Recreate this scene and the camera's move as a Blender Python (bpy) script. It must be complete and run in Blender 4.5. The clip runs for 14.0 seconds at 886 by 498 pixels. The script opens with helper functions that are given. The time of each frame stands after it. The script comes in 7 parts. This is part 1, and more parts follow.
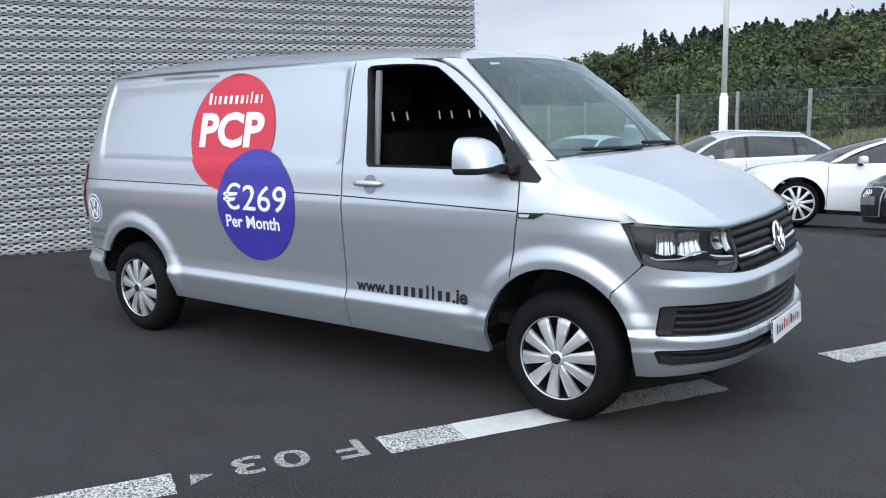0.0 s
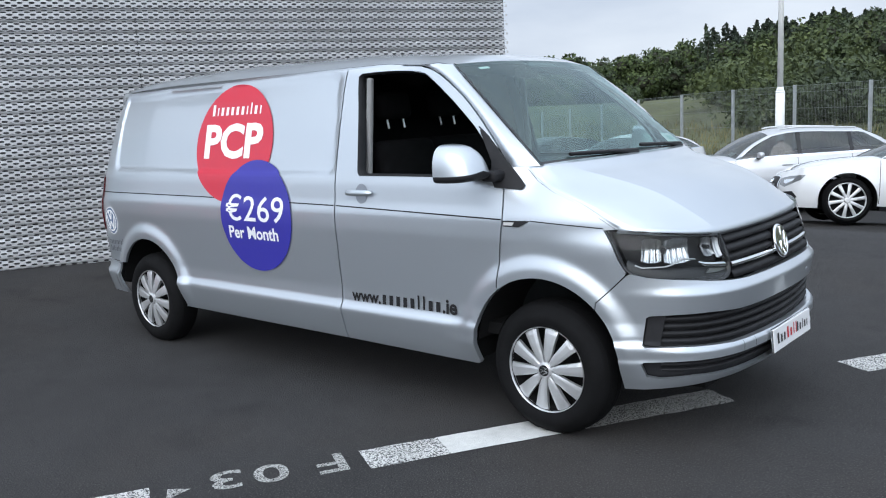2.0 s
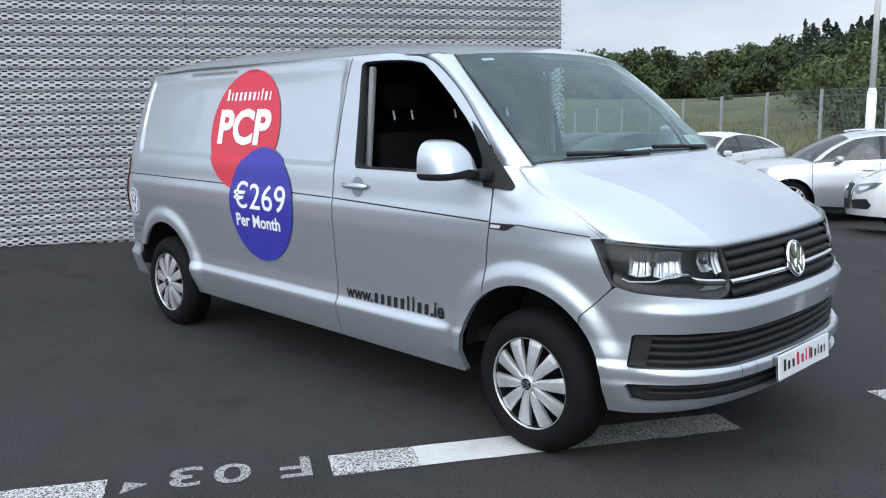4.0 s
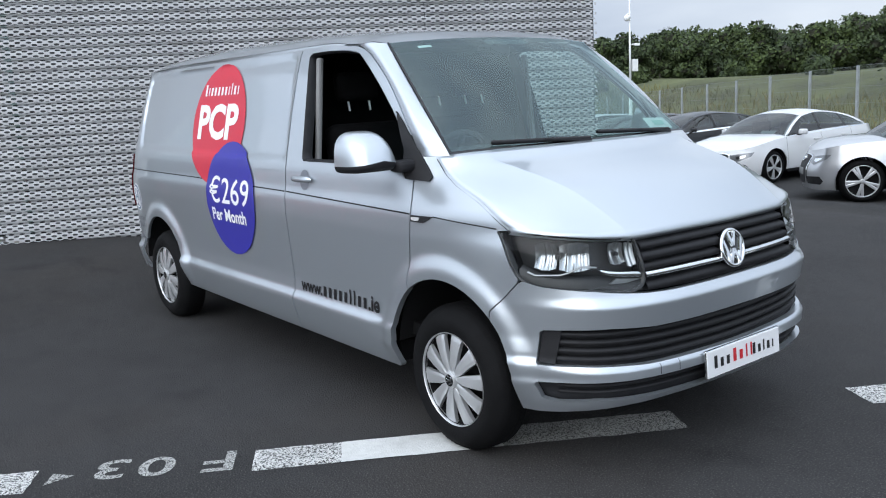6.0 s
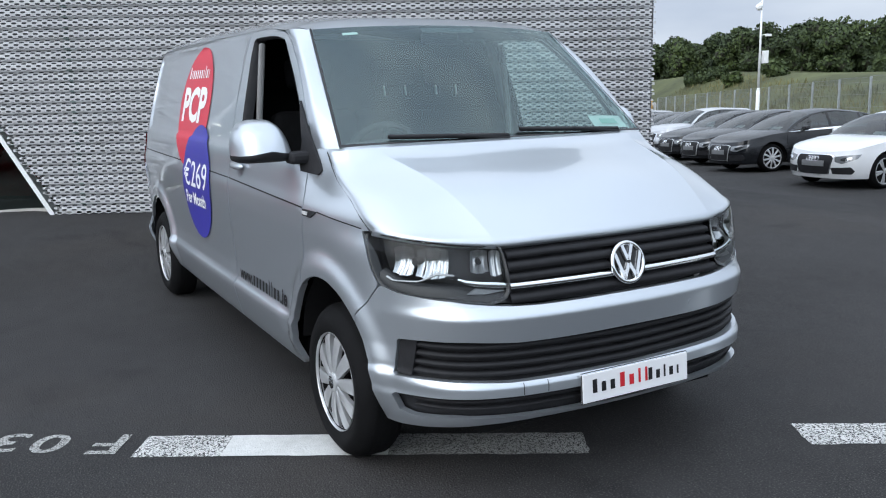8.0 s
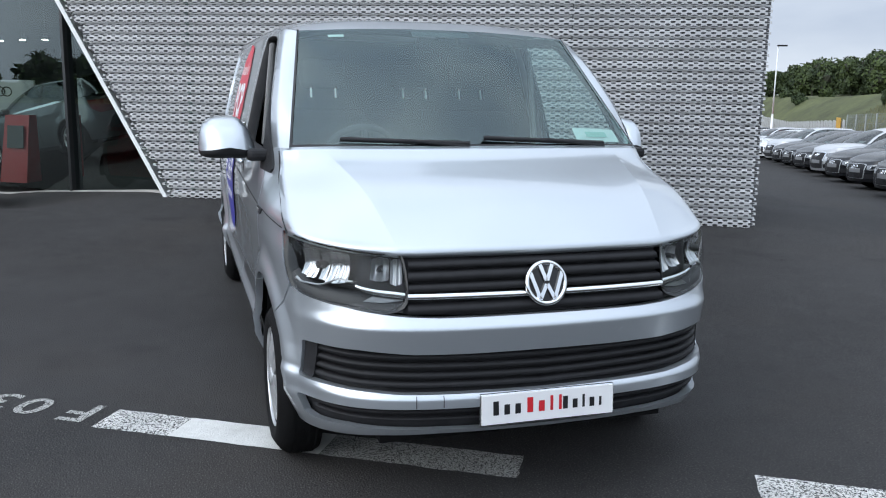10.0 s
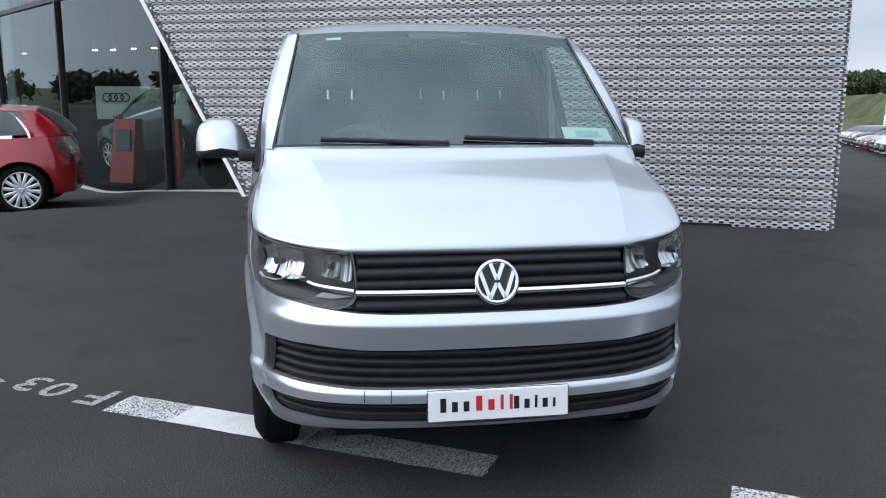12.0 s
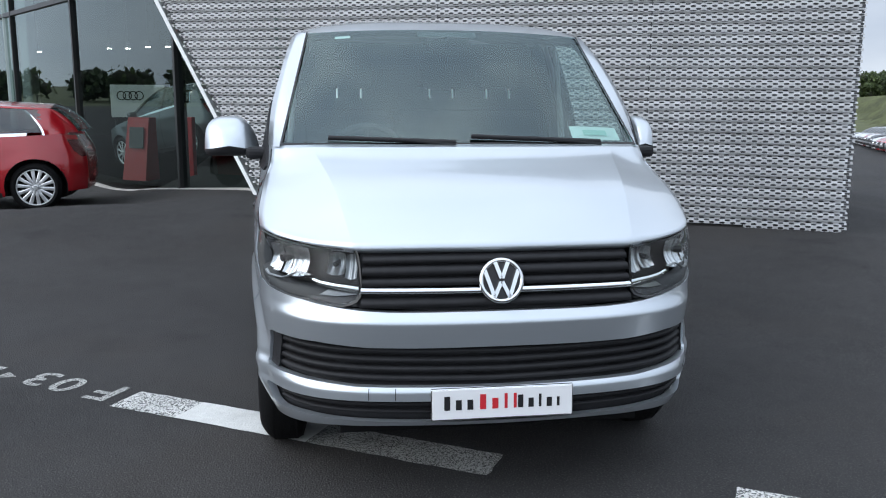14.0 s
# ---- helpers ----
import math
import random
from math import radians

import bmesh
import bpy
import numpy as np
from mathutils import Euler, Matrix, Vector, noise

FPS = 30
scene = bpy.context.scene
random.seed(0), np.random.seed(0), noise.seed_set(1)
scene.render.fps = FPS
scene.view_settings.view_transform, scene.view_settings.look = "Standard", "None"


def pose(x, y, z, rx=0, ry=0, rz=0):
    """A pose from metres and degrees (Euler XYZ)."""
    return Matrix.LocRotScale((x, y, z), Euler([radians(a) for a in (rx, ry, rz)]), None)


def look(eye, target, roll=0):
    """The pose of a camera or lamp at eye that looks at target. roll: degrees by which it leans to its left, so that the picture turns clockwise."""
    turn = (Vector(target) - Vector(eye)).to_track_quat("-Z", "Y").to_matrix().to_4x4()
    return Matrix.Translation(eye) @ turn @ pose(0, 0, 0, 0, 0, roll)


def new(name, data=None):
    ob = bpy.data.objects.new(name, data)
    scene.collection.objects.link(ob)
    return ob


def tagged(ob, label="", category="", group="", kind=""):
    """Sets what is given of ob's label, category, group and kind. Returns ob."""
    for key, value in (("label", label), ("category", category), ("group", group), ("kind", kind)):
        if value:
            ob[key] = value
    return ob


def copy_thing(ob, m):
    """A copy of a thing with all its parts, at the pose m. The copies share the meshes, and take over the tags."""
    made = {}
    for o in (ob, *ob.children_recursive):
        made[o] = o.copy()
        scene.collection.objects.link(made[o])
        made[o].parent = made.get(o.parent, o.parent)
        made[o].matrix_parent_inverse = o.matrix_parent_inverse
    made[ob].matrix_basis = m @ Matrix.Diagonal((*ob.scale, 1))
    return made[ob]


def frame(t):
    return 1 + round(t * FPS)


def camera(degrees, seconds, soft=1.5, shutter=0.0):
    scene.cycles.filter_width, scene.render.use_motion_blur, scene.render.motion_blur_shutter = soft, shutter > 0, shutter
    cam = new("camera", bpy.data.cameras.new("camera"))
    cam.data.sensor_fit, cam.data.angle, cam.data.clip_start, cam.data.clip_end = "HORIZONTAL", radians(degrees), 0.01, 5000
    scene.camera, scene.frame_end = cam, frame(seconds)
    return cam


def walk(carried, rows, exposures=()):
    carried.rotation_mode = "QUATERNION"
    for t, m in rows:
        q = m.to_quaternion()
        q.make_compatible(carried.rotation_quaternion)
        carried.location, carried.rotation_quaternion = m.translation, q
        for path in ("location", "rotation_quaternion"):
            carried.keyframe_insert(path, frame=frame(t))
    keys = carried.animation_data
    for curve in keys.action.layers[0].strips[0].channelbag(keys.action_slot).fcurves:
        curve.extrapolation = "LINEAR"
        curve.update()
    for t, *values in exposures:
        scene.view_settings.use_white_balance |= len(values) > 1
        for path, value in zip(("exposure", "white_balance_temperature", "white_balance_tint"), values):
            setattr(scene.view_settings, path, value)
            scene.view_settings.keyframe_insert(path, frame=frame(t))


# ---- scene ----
cam = camera(54.6, 14.0, soft=1.1)
PATH = [
    (0, (1.967, -4.488, 1.537), (0.802, -2.894, 1.215), -1.4),
    (0.5, (2.002, -4.456, 1.538), (0.84, -2.86, 1.217), -2.3),
    (1, (2.101, -4.365, 1.545), (0.896, -2.8, 1.227), -1.6),
    (1.5, (2.207, -4.263, 1.543), (0.962, -2.731, 1.226), -2.3),
    (2, (2.214, -4.183, 1.547), (0.934, -2.679, 1.235), -2.9),
    (2.5, (2.189, -4.045, 1.543), (0.894, -2.553, 1.23), -3.6),
    (3, (2.231, -3.921, 1.539), (0.915, -2.449, 1.22), -3.6),
    (3.2, (2.272, -3.877, 1.549), (0.934, -2.424, 1.234), -2.3),
    (5.3, (2.617, -3.36, 1.556), (1.114, -2.084, 1.218), -2.1),
    (5.5, (2.679, -3.279, 1.557), (1.16, -2.022, 1.221), -1.8),
    (6, (2.837, -3.075, 1.544), (1.277, -1.876, 1.188), -2.9),
    (6.5, (2.905, -2.851, 1.514), (1.316, -1.695, 1.144), -0.9),
    (7, (2.987, -2.581, 1.519), (1.369, -1.472, 1.128), -1.9),
    (7.5, (3.14, -2.355, 1.519), (1.473, -1.321, 1.128), -1.2),
    (8, (3.235, -2.143, 1.532), (1.517, -1.192, 1.155), -1.3),
    (8.2, (3.245, -2.044, 1.534), (1.506, -1.129, 1.162), -0.3),
    (10.3, (3.574, -1.142, 1.542), (1.685, -0.597, 1.174), -0.2),
    (10.5, (3.574, -1.061, 1.552), (1.678, -0.541, 1.187), -1.1),
    (11, (3.649, -0.855, 1.546), (1.73, -0.415, 1.195), -0.2),
    (11.5, (3.732, -0.743, 1.542), (1.794, -0.409, 1.179), 0.7),
    (12, (3.733, -0.685, 1.541), (1.794, -0.362, 1.172), 0.2),
    (12.5, (3.721, -0.665, 1.534), (1.783, -0.343, 1.159), 1.4),
    (13, (3.729, -0.66, 1.533), (1.791, -0.343, 1.156), 0.8),
    (13.5, (3.737, -0.66, 1.532), (1.796, -0.353, 1.16), 0.7),
    (14, (3.744, -0.659, 1.538), (1.801, -0.365, 1.168), 0.4),
]
walk(cam, [(t, look(eye, target, roll)) for t, eye, target, roll in PATH])

# ---- world and light ----
world = bpy.data.worlds.new("sky_world")
scene.world = world
world.use_nodes = True
wn, wl = world.node_tree.nodes, world.node_tree.links
for n_ in list(wn):
    wn.remove(n_)
w_out = wn.new("ShaderNodeOutputWorld")
w_bg = wn.new("ShaderNodeBackground")
w_sky = wn.new("ShaderNodeTexSky")
w_sky.sky_type = "NISHITA"
w_sky.sun_disc = False
w_sky.sun_elevation, w_sky.sun_rotation = radians(29), radians(163)
w_sky.air_density, w_sky.dust_density, w_sky.ozone_density = 1.0, 3.0, 1.5
# broken cloud cover over the blue sky
w_tc = wn.new("ShaderNodeTexCoord")
w_map = wn.new("ShaderNodeMapping")
w_map.inputs["Scale"].default_value = (1.0, 1.0, 3.2)
w_noise = wn.new("ShaderNodeTexNoise")
w_noise.inputs["Scale"].default_value, w_noise.inputs["Detail"].default_value = 2.2, 7.0
w_noise.inputs["Roughness"].default_value = 0.55
w_ramp = wn.new("ShaderNodeValToRGB")
w_ramp.color_ramp.elements[0].position, w_ramp.color_ramp.elements[1].position = 0.14, 0.36
w_noise2 = wn.new("ShaderNodeTexNoise")
w_noise2.inputs["Scale"].default_value, w_noise2.inputs["Detail"].default_value = 2.8, 6.0
w_cloud = wn.new("ShaderNodeValToRGB")
w_cloud.color_ramp.elements[0].position, w_cloud.color_ramp.elements[0].color = 0.30, (5.3, 6.25, 7.8, 1)
w_cloud.color_ramp.elements[1].position, w_cloud.color_ramp.elements[1].color = 0.68, (8.1, 9.0, 10.2, 1)
w_mix = wn.new("ShaderNodeMix")
w_mix.data_type = "RGBA"
wl.new(w_tc.outputs["Generated"], w_map.inputs["Vector"])
wl.new(w_map.outputs["Vector"], w_noise.inputs["Vector"])
wl.new(w_map.outputs["Vector"], w_noise2.inputs["Vector"])
wl.new(w_noise.outputs["Fac"], w_ramp.inputs["Fac"])
wl.new(w_noise2.outputs["Fac"], w_cloud.inputs["Fac"])
wl.new(w_ramp.outputs["Color"], w_mix.inputs["Factor"])
wl.new(w_sky.outputs["Color"], w_mix.inputs[6])
wl.new(w_cloud.outputs["Color"], w_mix.inputs[7])
# overcast sky: brighter overhead than at the horizon
w_sep = wn.new("ShaderNodeSeparateXYZ")
w_rng = wn.new("ShaderNodeMapRange")
w_rng.inputs["From Min"].default_value, w_rng.inputs["From Max"].default_value = 0.0, 0.9
w_rng.inputs["To Min"].default_value, w_rng.inputs["To Max"].default_value = 0.84, 1.38
w_mul = wn.new("ShaderNodeVectorMath")
w_mul.operation = "SCALE"
wl.new(w_tc.outputs["Generated"], w_sep.inputs[0])
wl.new(w_sep.outputs["Z"], w_rng.inputs["Value"])
wl.new(w_mix.outputs[2], w_mul.inputs[0])
wl.new(w_rng.outputs[0], w_mul.inputs["Scale"])
# the cloud glows most round the hidden sun
w_dot = wn.new("ShaderNodeVectorMath")
w_dot.operation = "DOT_PRODUCT"
w_dot.inputs[1].default_value = Vector((5, -17, 10)).normalized()
w_glow = wn.new("ShaderNodeMapRange")
w_glow.inputs["From Min"].default_value, w_glow.inputs["From Max"].default_value = -0.65, 0.85
w_glow.inputs["To Min"].default_value, w_glow.inputs["To Max"].default_value = 0.74, 1.20
w_mul2 = wn.new("ShaderNodeVectorMath")
w_mul2.operation = "SCALE"
wl.new(w_tc.outputs["Generated"], w_dot.inputs[0])
wl.new(w_dot.outputs["Value"], w_glow.inputs["Value"])
wl.new(w_mul.outputs[0], w_mul2.inputs[0])
wl.new(w_glow.outputs[0], w_mul2.inputs["Scale"])
wl.new(w_mul2.outputs[0], w_bg.inputs["Color"])
w_bg.inputs["Strength"].default_value = 0.13
wl.new(w_bg.outputs["Background"], w_out.inputs["Surface"])

sun_data = bpy.data.lights.new("sun", "SUN")
sun_data.energy, sun_data.angle, sun_data.color = 1.45, radians(70), (1.0, 0.99, 0.97)
sun = new("sun", sun_data)
sun.matrix_world = look((5, -17, 10), (0, 0, 0))
scene.view_settings.exposure = 0.16

# ---- materials ----
def material(name, colour, rough=0.5, metal=0.0, var=0.0, scale=8.0, bump=0.0, bump_scale=60.0, coat=0.0, spread=0.0):
    """A principled material with colour variation at two scales and a fine bump."""
    m = bpy.data.materials.new(name)
    m.use_nodes = True
    nt = m.node_tree
    b = nt.nodes["Principled BSDF"]
    b.inputs["Roughness"].default_value = rough
    b.inputs["Metallic"].default_value = metal
    b.inputs["Coat Weight"].default_value = coat
    b.inputs["Coat Roughness"].default_value = 0.04
    b.inputs["Base Color"].default_value = (*colour, 1)
    if var or bump:
        tc = nt.nodes.new("ShaderNodeTexCoord")
    if var:
        n1 = nt.nodes.new("ShaderNodeTexNoise")
        n1.inputs["Scale"].default_value, n1.inputs["Detail"].default_value = scale, 6
        n2 = nt.nodes.new("ShaderNodeTexNoise")
        n2.inputs["Scale"].default_value, n2.inputs["Detail"].default_value = scale * 9, 4
        add = nt.nodes.new("ShaderNodeMath")
        add.operation = "MULTIPLY_ADD"
        add.inputs[1].default_value = 0.45
        ramp = nt.nodes.new("ShaderNodeValToRGB")
        ramp.color_ramp.elements[0].position, ramp.color_ramp.elements[1].position = 0.45, 1.05
        ramp.color_ramp.elements[0].color = (*[c * (1 - var) for c in colour], 1)
        ramp.color_ramp.elements[1].color = (*[min(1, c * (1 + var)) for c in colour], 1)
        for n in (n1, n2):
            nt.links.new(tc.outputs["Object"], n.inputs["Vector"])
        nt.links.new(n2.outputs["Fac"], add.inputs[0])
        nt.links.new(n1.outputs["Fac"], add.inputs[2])
        nt.links.new(add.outputs[0], ramp.inputs["Fac"])
        nt.links.new(ramp.outputs["Color"], b.inputs["Base Color"])
    if bump:
        nb = nt.nodes.new("ShaderNodeTexNoise")
        nb.inputs["Scale"].default_value, nb.inputs["Detail"].default_value = bump_scale, 5
        bp = nt.nodes.new("ShaderNodeBump")
        bp.inputs["Strength"].default_value = bump
        bp.inputs["Distance"].default_value = 0.01
        nt.links.new(tc.outputs["Object"], nb.inputs["Vector"])
        nt.links.new(nb.outputs["Fac"], bp.inputs["Height"])
        nt.links.new(bp.outputs["Normal"], b.inputs["Normal"])
    return m


def glass(name, colour=(0.9, 0.95, 0.94), rough=0.0, f0=0.06, sheen=(0.8, 0.8, 0.8)):
    """Thin clear sheet: tinted see-through with a mirror that strengthens at a slant, alike from both sides."""
    m = bpy.data.materials.new(name)
    m.use_nodes = True
    nt = m.node_tree
    nt.nodes.remove(nt.nodes["Principled BSDF"])
    out = nt.nodes["Material Output"]
    tr = nt.nodes.new("ShaderNodeBsdfTransparent")
    tr.inputs["Color"].default_value = (*colour, 1)
    gl = nt.nodes.new("ShaderNodeBsdfGlossy")
    gl.inputs["Roughness"].default_value = rough
    gl.inputs["Color"].default_value = (*sheen, 1)
    lw = nt.nodes.new("ShaderNodeLayerWeight")
    lw.inputs["Blend"].default_value = 0.5
    pw = nt.nodes.new("ShaderNodeMath")
    pw.operation = "POWER"
    pw.inputs[1].default_value = 5.0
    ma = nt.nodes.new("ShaderNodeMath")
    ma.operation = "MULTIPLY_ADD"
    ma.inputs[1].default_value, ma.inputs[2].default_value = 1 - f0, f0
    mx = nt.nodes.new("ShaderNodeMixShader")
    nt.links.new(lw.outputs["Facing"], pw.inputs[0])
    nt.links.new(pw.outputs[0], ma.inputs[0])
    nt.links.new(ma.outputs[0], mx.inputs["Fac"])
    nt.links.new(tr.outputs["BSDF"], mx.inputs[1])
    nt.links.new(gl.outputs["BSDF"], mx.inputs[2])
    nt.links.new(mx.outputs["Shader"], out.inputs["Surface"])
    return m


def asphalt_material():
    """Dark rolled asphalt: fine pale aggregate, dusty brownish patches, darker smears."""
    m = material("asphalt", (0.036, 0.0355, 0.036), 0.85, var=0.3, scale=0.6, bump=0.8, bump_scale=110)
    nt = m.node_tree
    b = nt.nodes["Principled BSDF"]
    src = b.inputs["Base Color"].links[0].from_socket
    tc = nt.nodes.new("ShaderNodeTexCoord")

    def layer(src, scale, lo, hi, colour, detail, kind="ShaderNodeTexNoise"):
        n = nt.nodes.new(kind)
        n.inputs["Scale"].default_value = scale
        if kind == "ShaderNodeTexNoise":
            n.inputs["Detail"].default_value = detail
        r = nt.nodes.new("ShaderNodeMapRange")
        r.inputs["From Min"].default_value, r.inputs["From Max"].default_value = lo, hi
        mx = nt.nodes.new("ShaderNodeMix")
        mx.data_type = "RGBA"
        mx.inputs[7].default_value = (*colour, 1)
        nt.links.new(tc.outputs["Object"], n.inputs["Vector"])
        nt.links.new(n.outputs[0], r.inputs["Value"])
        nt.links.new(r.outputs[0], mx.inputs["Factor"])
        nt.links.new(src, mx.inputs[6])
        return mx.outputs[2]

    src = layer(src, 0.45, 0.50, 0.80, (0.046, 0.041, 0.037), 5)
    src = layer(src, 1.7, 0.60, 0.80, (0.017, 0.017, 0.018), 6)
    src = layer(src, 130.0, 0.54, 0.72, (0.105, 0.10, 0.095), 2)
    src = layer(src, 60.0, 0.64, 0.74, (0.012, 0.012, 0.012), 3)
    src = layer(src, 9.0, 0.72, 0.78, (0.013, 0.0125, 0.012), 4)
    nt.links.new(src, b.inputs["Base Color"])
    return m


M_ASPHALT = asphalt_material()
M_GRASS = material("grass_field", (0.070, 0.078, 0.028), 0.95, var=0.6, scale=0.25, bump=0.8, bump_scale=8)
M_SILVER = material("silver_paint", (0.54, 0.58, 0.62), 0.33, 0.74, coat=1.0)
M_BLACK = material("black_plastic", (0.018, 0.018, 0.02), 0.55, var=0.2, scale=20, bump=0.15, bump_scale=400)
M_GLOSSBLACK = material("gloss_black", (0.008, 0.008, 0.009), 0.12)
M_RUBBER = material("tyre_rubber", (0.007, 0.007, 0.0075), 0.75, var=0.25, scale=12, bump=0.2, bump_scale=200)
M_CHROME = material("chrome", (0.82, 0.83, 0.84), 0.08, 1.0)
M_ALLOY = material("silver_wheel", (0.58, 0.59, 0.60), 0.32, 0.6, coat=0.3)
M_GLASS = glass("clear_glass", (0.82, 0.90, 0.88))
M_TINT = glass("tinted_glass", (0.30, 0.35, 0.35), f0=0.10)
M_WHITE_LINE = material("road_paint", (0.62, 0.62, 0.60), 0.8, var=0.18, scale=3, bump=0.5, bump_scale=120)
M_FACADE = material("perforated_aluminium", (0.50, 0.505, 0.51), 0.5, 0.3, var=0.12, scale=1.5)
M_GALV = material("galvanised_steel", (0.42, 0.44, 0.45), 0.5, 0.6, var=0.2, scale=6)
M_POLE = material("pole_paint", (0.82, 0.83, 0.82), 0.45, var=0.08, scale=5)
# near-black that stands in for shade in gaps and hollows; liners and underside too
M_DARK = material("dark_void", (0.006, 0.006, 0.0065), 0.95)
M_REDPAINT = material("red_car_paint", (0.34, 0.008, 0.014), 0.25, 0.1, coat=1.0)
M_WHITEPAINT = material("white_car_paint", (0.74, 0.75, 0.76), 0.25, 0.0, coat=1.0)
M_DARKPAINT = material("dark_car_paint", (0.007, 0.008, 0.010), 0.22, 0.0, coat=0.1)
M_GREYPAINT = material("silver_car_paint", (0.55, 0.56, 0.58), 0.28, 0.6, coat=1.0)
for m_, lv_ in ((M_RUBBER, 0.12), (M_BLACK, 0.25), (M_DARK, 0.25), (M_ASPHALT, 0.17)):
    m_.node_tree.nodes["Principled BSDF"].inputs["Specular IOR Level"].default_value = lv_
M_CONCRETE = material("concrete", (0.36, 0.35, 0.33), 0.9, var=0.25, scale=3, bump=0.3, bump_scale=50)


# ---- mesh helpers ----
def part(name, bm, mat, parent=None, label="", smooth=False):
    """Links a bmesh as one mesh object under a thing or a part."""
    me = bpy.data.meshes.new(name)
    bm.to_mesh(me)
    bm.free()
    for m in (mat if isinstance(mat, (list, tuple)) else [mat]):
        me.materials.append(m)
    if smooth:
        me.polygons.foreach_set("use_smooth", [True] * len(me.polygons))
    ob = new(name, me)
    if parent is not None:
        ob.parent = parent
    if label:
        tagged(ob, label)
    return ob


def mesh_part(name, verts, faces, mat, parent=None, label="", smooth=False):
    me = bpy.data.meshes.new(name)
    me.from_pydata([tuple(v) for v in verts], [], [tuple(f_) for f_ in faces])
    for m in (mat if isinstance(mat, (list, tuple)) else [mat]):
        me.materials.append(m)
    if smooth:
        me.polygons.foreach_set("use_smooth", [True] * len(me.polygons))
    me.update()
    ob = new(name, me)
    if parent is not None:
        ob.parent = parent
    if label:
        tagged(ob, label)
    return ob


def box(bm, c, s, bevel=0.0, rot=None):
    r = bmesh.ops.create_cube(bm, size=1.0)
    vs = r["verts"]
    bmesh.ops.scale(bm, vec=s, verts=vs)
    if bevel:
        es = list({e for v in vs for e in v.link_edges})
        rb = bmesh.ops.bevel(bm, geom=es, offset=bevel, segments=2, affect="EDGES", profile=0.5)
        vs = list({v for v in rb["verts"]} | {v for v in vs if v.is_valid})
    m = Matrix.Translation(c) @ (rot if rot is not None else Matrix.Identity(4))
    bmesh.ops.transform(bm, matrix=m, verts=vs)
    return vs


def tube(bm, a, b, r0, r1=None, seg=12, caps=True):
    a, b = Vector(a), Vector(b)
    r1 = r0 if r1 is None else r1
    q = (b - a).to_track_quat("Z", "Y").to_matrix().to_4x4()
    r = bmesh.ops.create_cone(bm, cap_ends=caps, segments=seg, radius1=r0, radius2=r1, depth=(b - a).length)
    bmesh.ops.transform(bm, matrix=Matrix.Translation((a + b) / 2) @ q, verts=r["verts"])
    return r["verts"]


def empty(name, label="", category="", group="", m=None):
    ob = new(name)
    ob.empty_display_size = 0.2
    tagged(ob, label, category, group)
    if m is not None:
        ob.matrix_world = m
    return ob


def ramp(a, b, v):
    t = min(1.0, max(0.0, (v - a) / (b - a)))
    return t * t * (3 - 2 * t)


def ground_z(x, y):
    """Height of the yard: level round the van, rising to the foot of the facade, falling towards the parked rows and the far end."""
    up = 0.24 * ramp(-3.6, -6.9, x) * (1 - ramp(4.0, 8.0, y)) + 0.115 * math.exp(-((x + 4.1) / 2.2) ** 2 - ((y - 4.7) / 1.8) ** 2)
    side = -0.40 * ramp(-1.0, -4.0, y) * ramp(-6.0, -8.3, x)
    side -= 0.17 * ramp(-9.5, -12.5, x) * ramp(-2.5, -4.5, y)
    row = -0.33 * ramp(5.6, 8.8, y) - 0.28 * ramp(8.8, 11.5, y)
    a = -(x + 9.0)
    far = -0.045 * min(60.0, 0.5 * (a + math.sqrt(a * a + 4.0))) * ramp(9.0, 14.0, y)
    return up + side + row + far

# ---- sheet helpers ----
def smooth_table(pts, width, n=1200):
    a = np.array(pts, float)
    xs = np.linspace(a[0, 0], a[-1, 0], n)
    ys = np.interp(xs, a[:, 0], a[:, 1])
    k = max(1, int(width / (xs[1] - xs[0])))
    pad = np.concatenate([2 * ys[0] - ys[k:0:-1], ys, 2 * ys[-1] - ys[-2:-k - 2:-1]])
    w = np.hanning(2 * k + 3)[1:-1]
    w /= w.sum()
    return xs, np.convolve(pad, w, "same")[k:-k]


def poly_distance(pts, px, py):
    """Distance to a closed outline, and the nearest point on it."""
    best = np.full(px.shape, 1e9)
    bx, by = px.copy(), py.copy()
    n = len(pts)
    for i in range(n):
        (ax, ay), (cx, cy) = pts[i], pts[(i + 1) % n]
        dx, dy = cx - ax, cy - ay
        ll = dx * dx + dy * dy + 1e-12
        t = np.clip(((px - ax) * dx + (py - ay) * dy) / ll, 0, 1)
        qx, qy = ax + t * dx, ay + t * dy
        d = np.hypot(px - qx, py - qy)
        m = d < best
        best = np.where(m, d, best)
        bx, by = np.where(m, qx, bx), np.where(m, qy, by)
    return best, bx, by


def poly_inside(pts, px, py):
    res = np.zeros(px.shape, bool)
    n = len(pts)
    for i in range(n):
        (ax, ay), (cx, cy) = pts[i], pts[(i + 1) % n]
        if ay == cy:
            continue
        m = ((ay > py) != (cy > py)) & (px < (cx - ax) * (py - ay) / (cy - ay) + ax)
        res ^= m
    return res


def sstep(a, b, v):
    t = np.clip((v - a) / (b - a), 0, 1)
    return t * t * (3 - 2 * t)


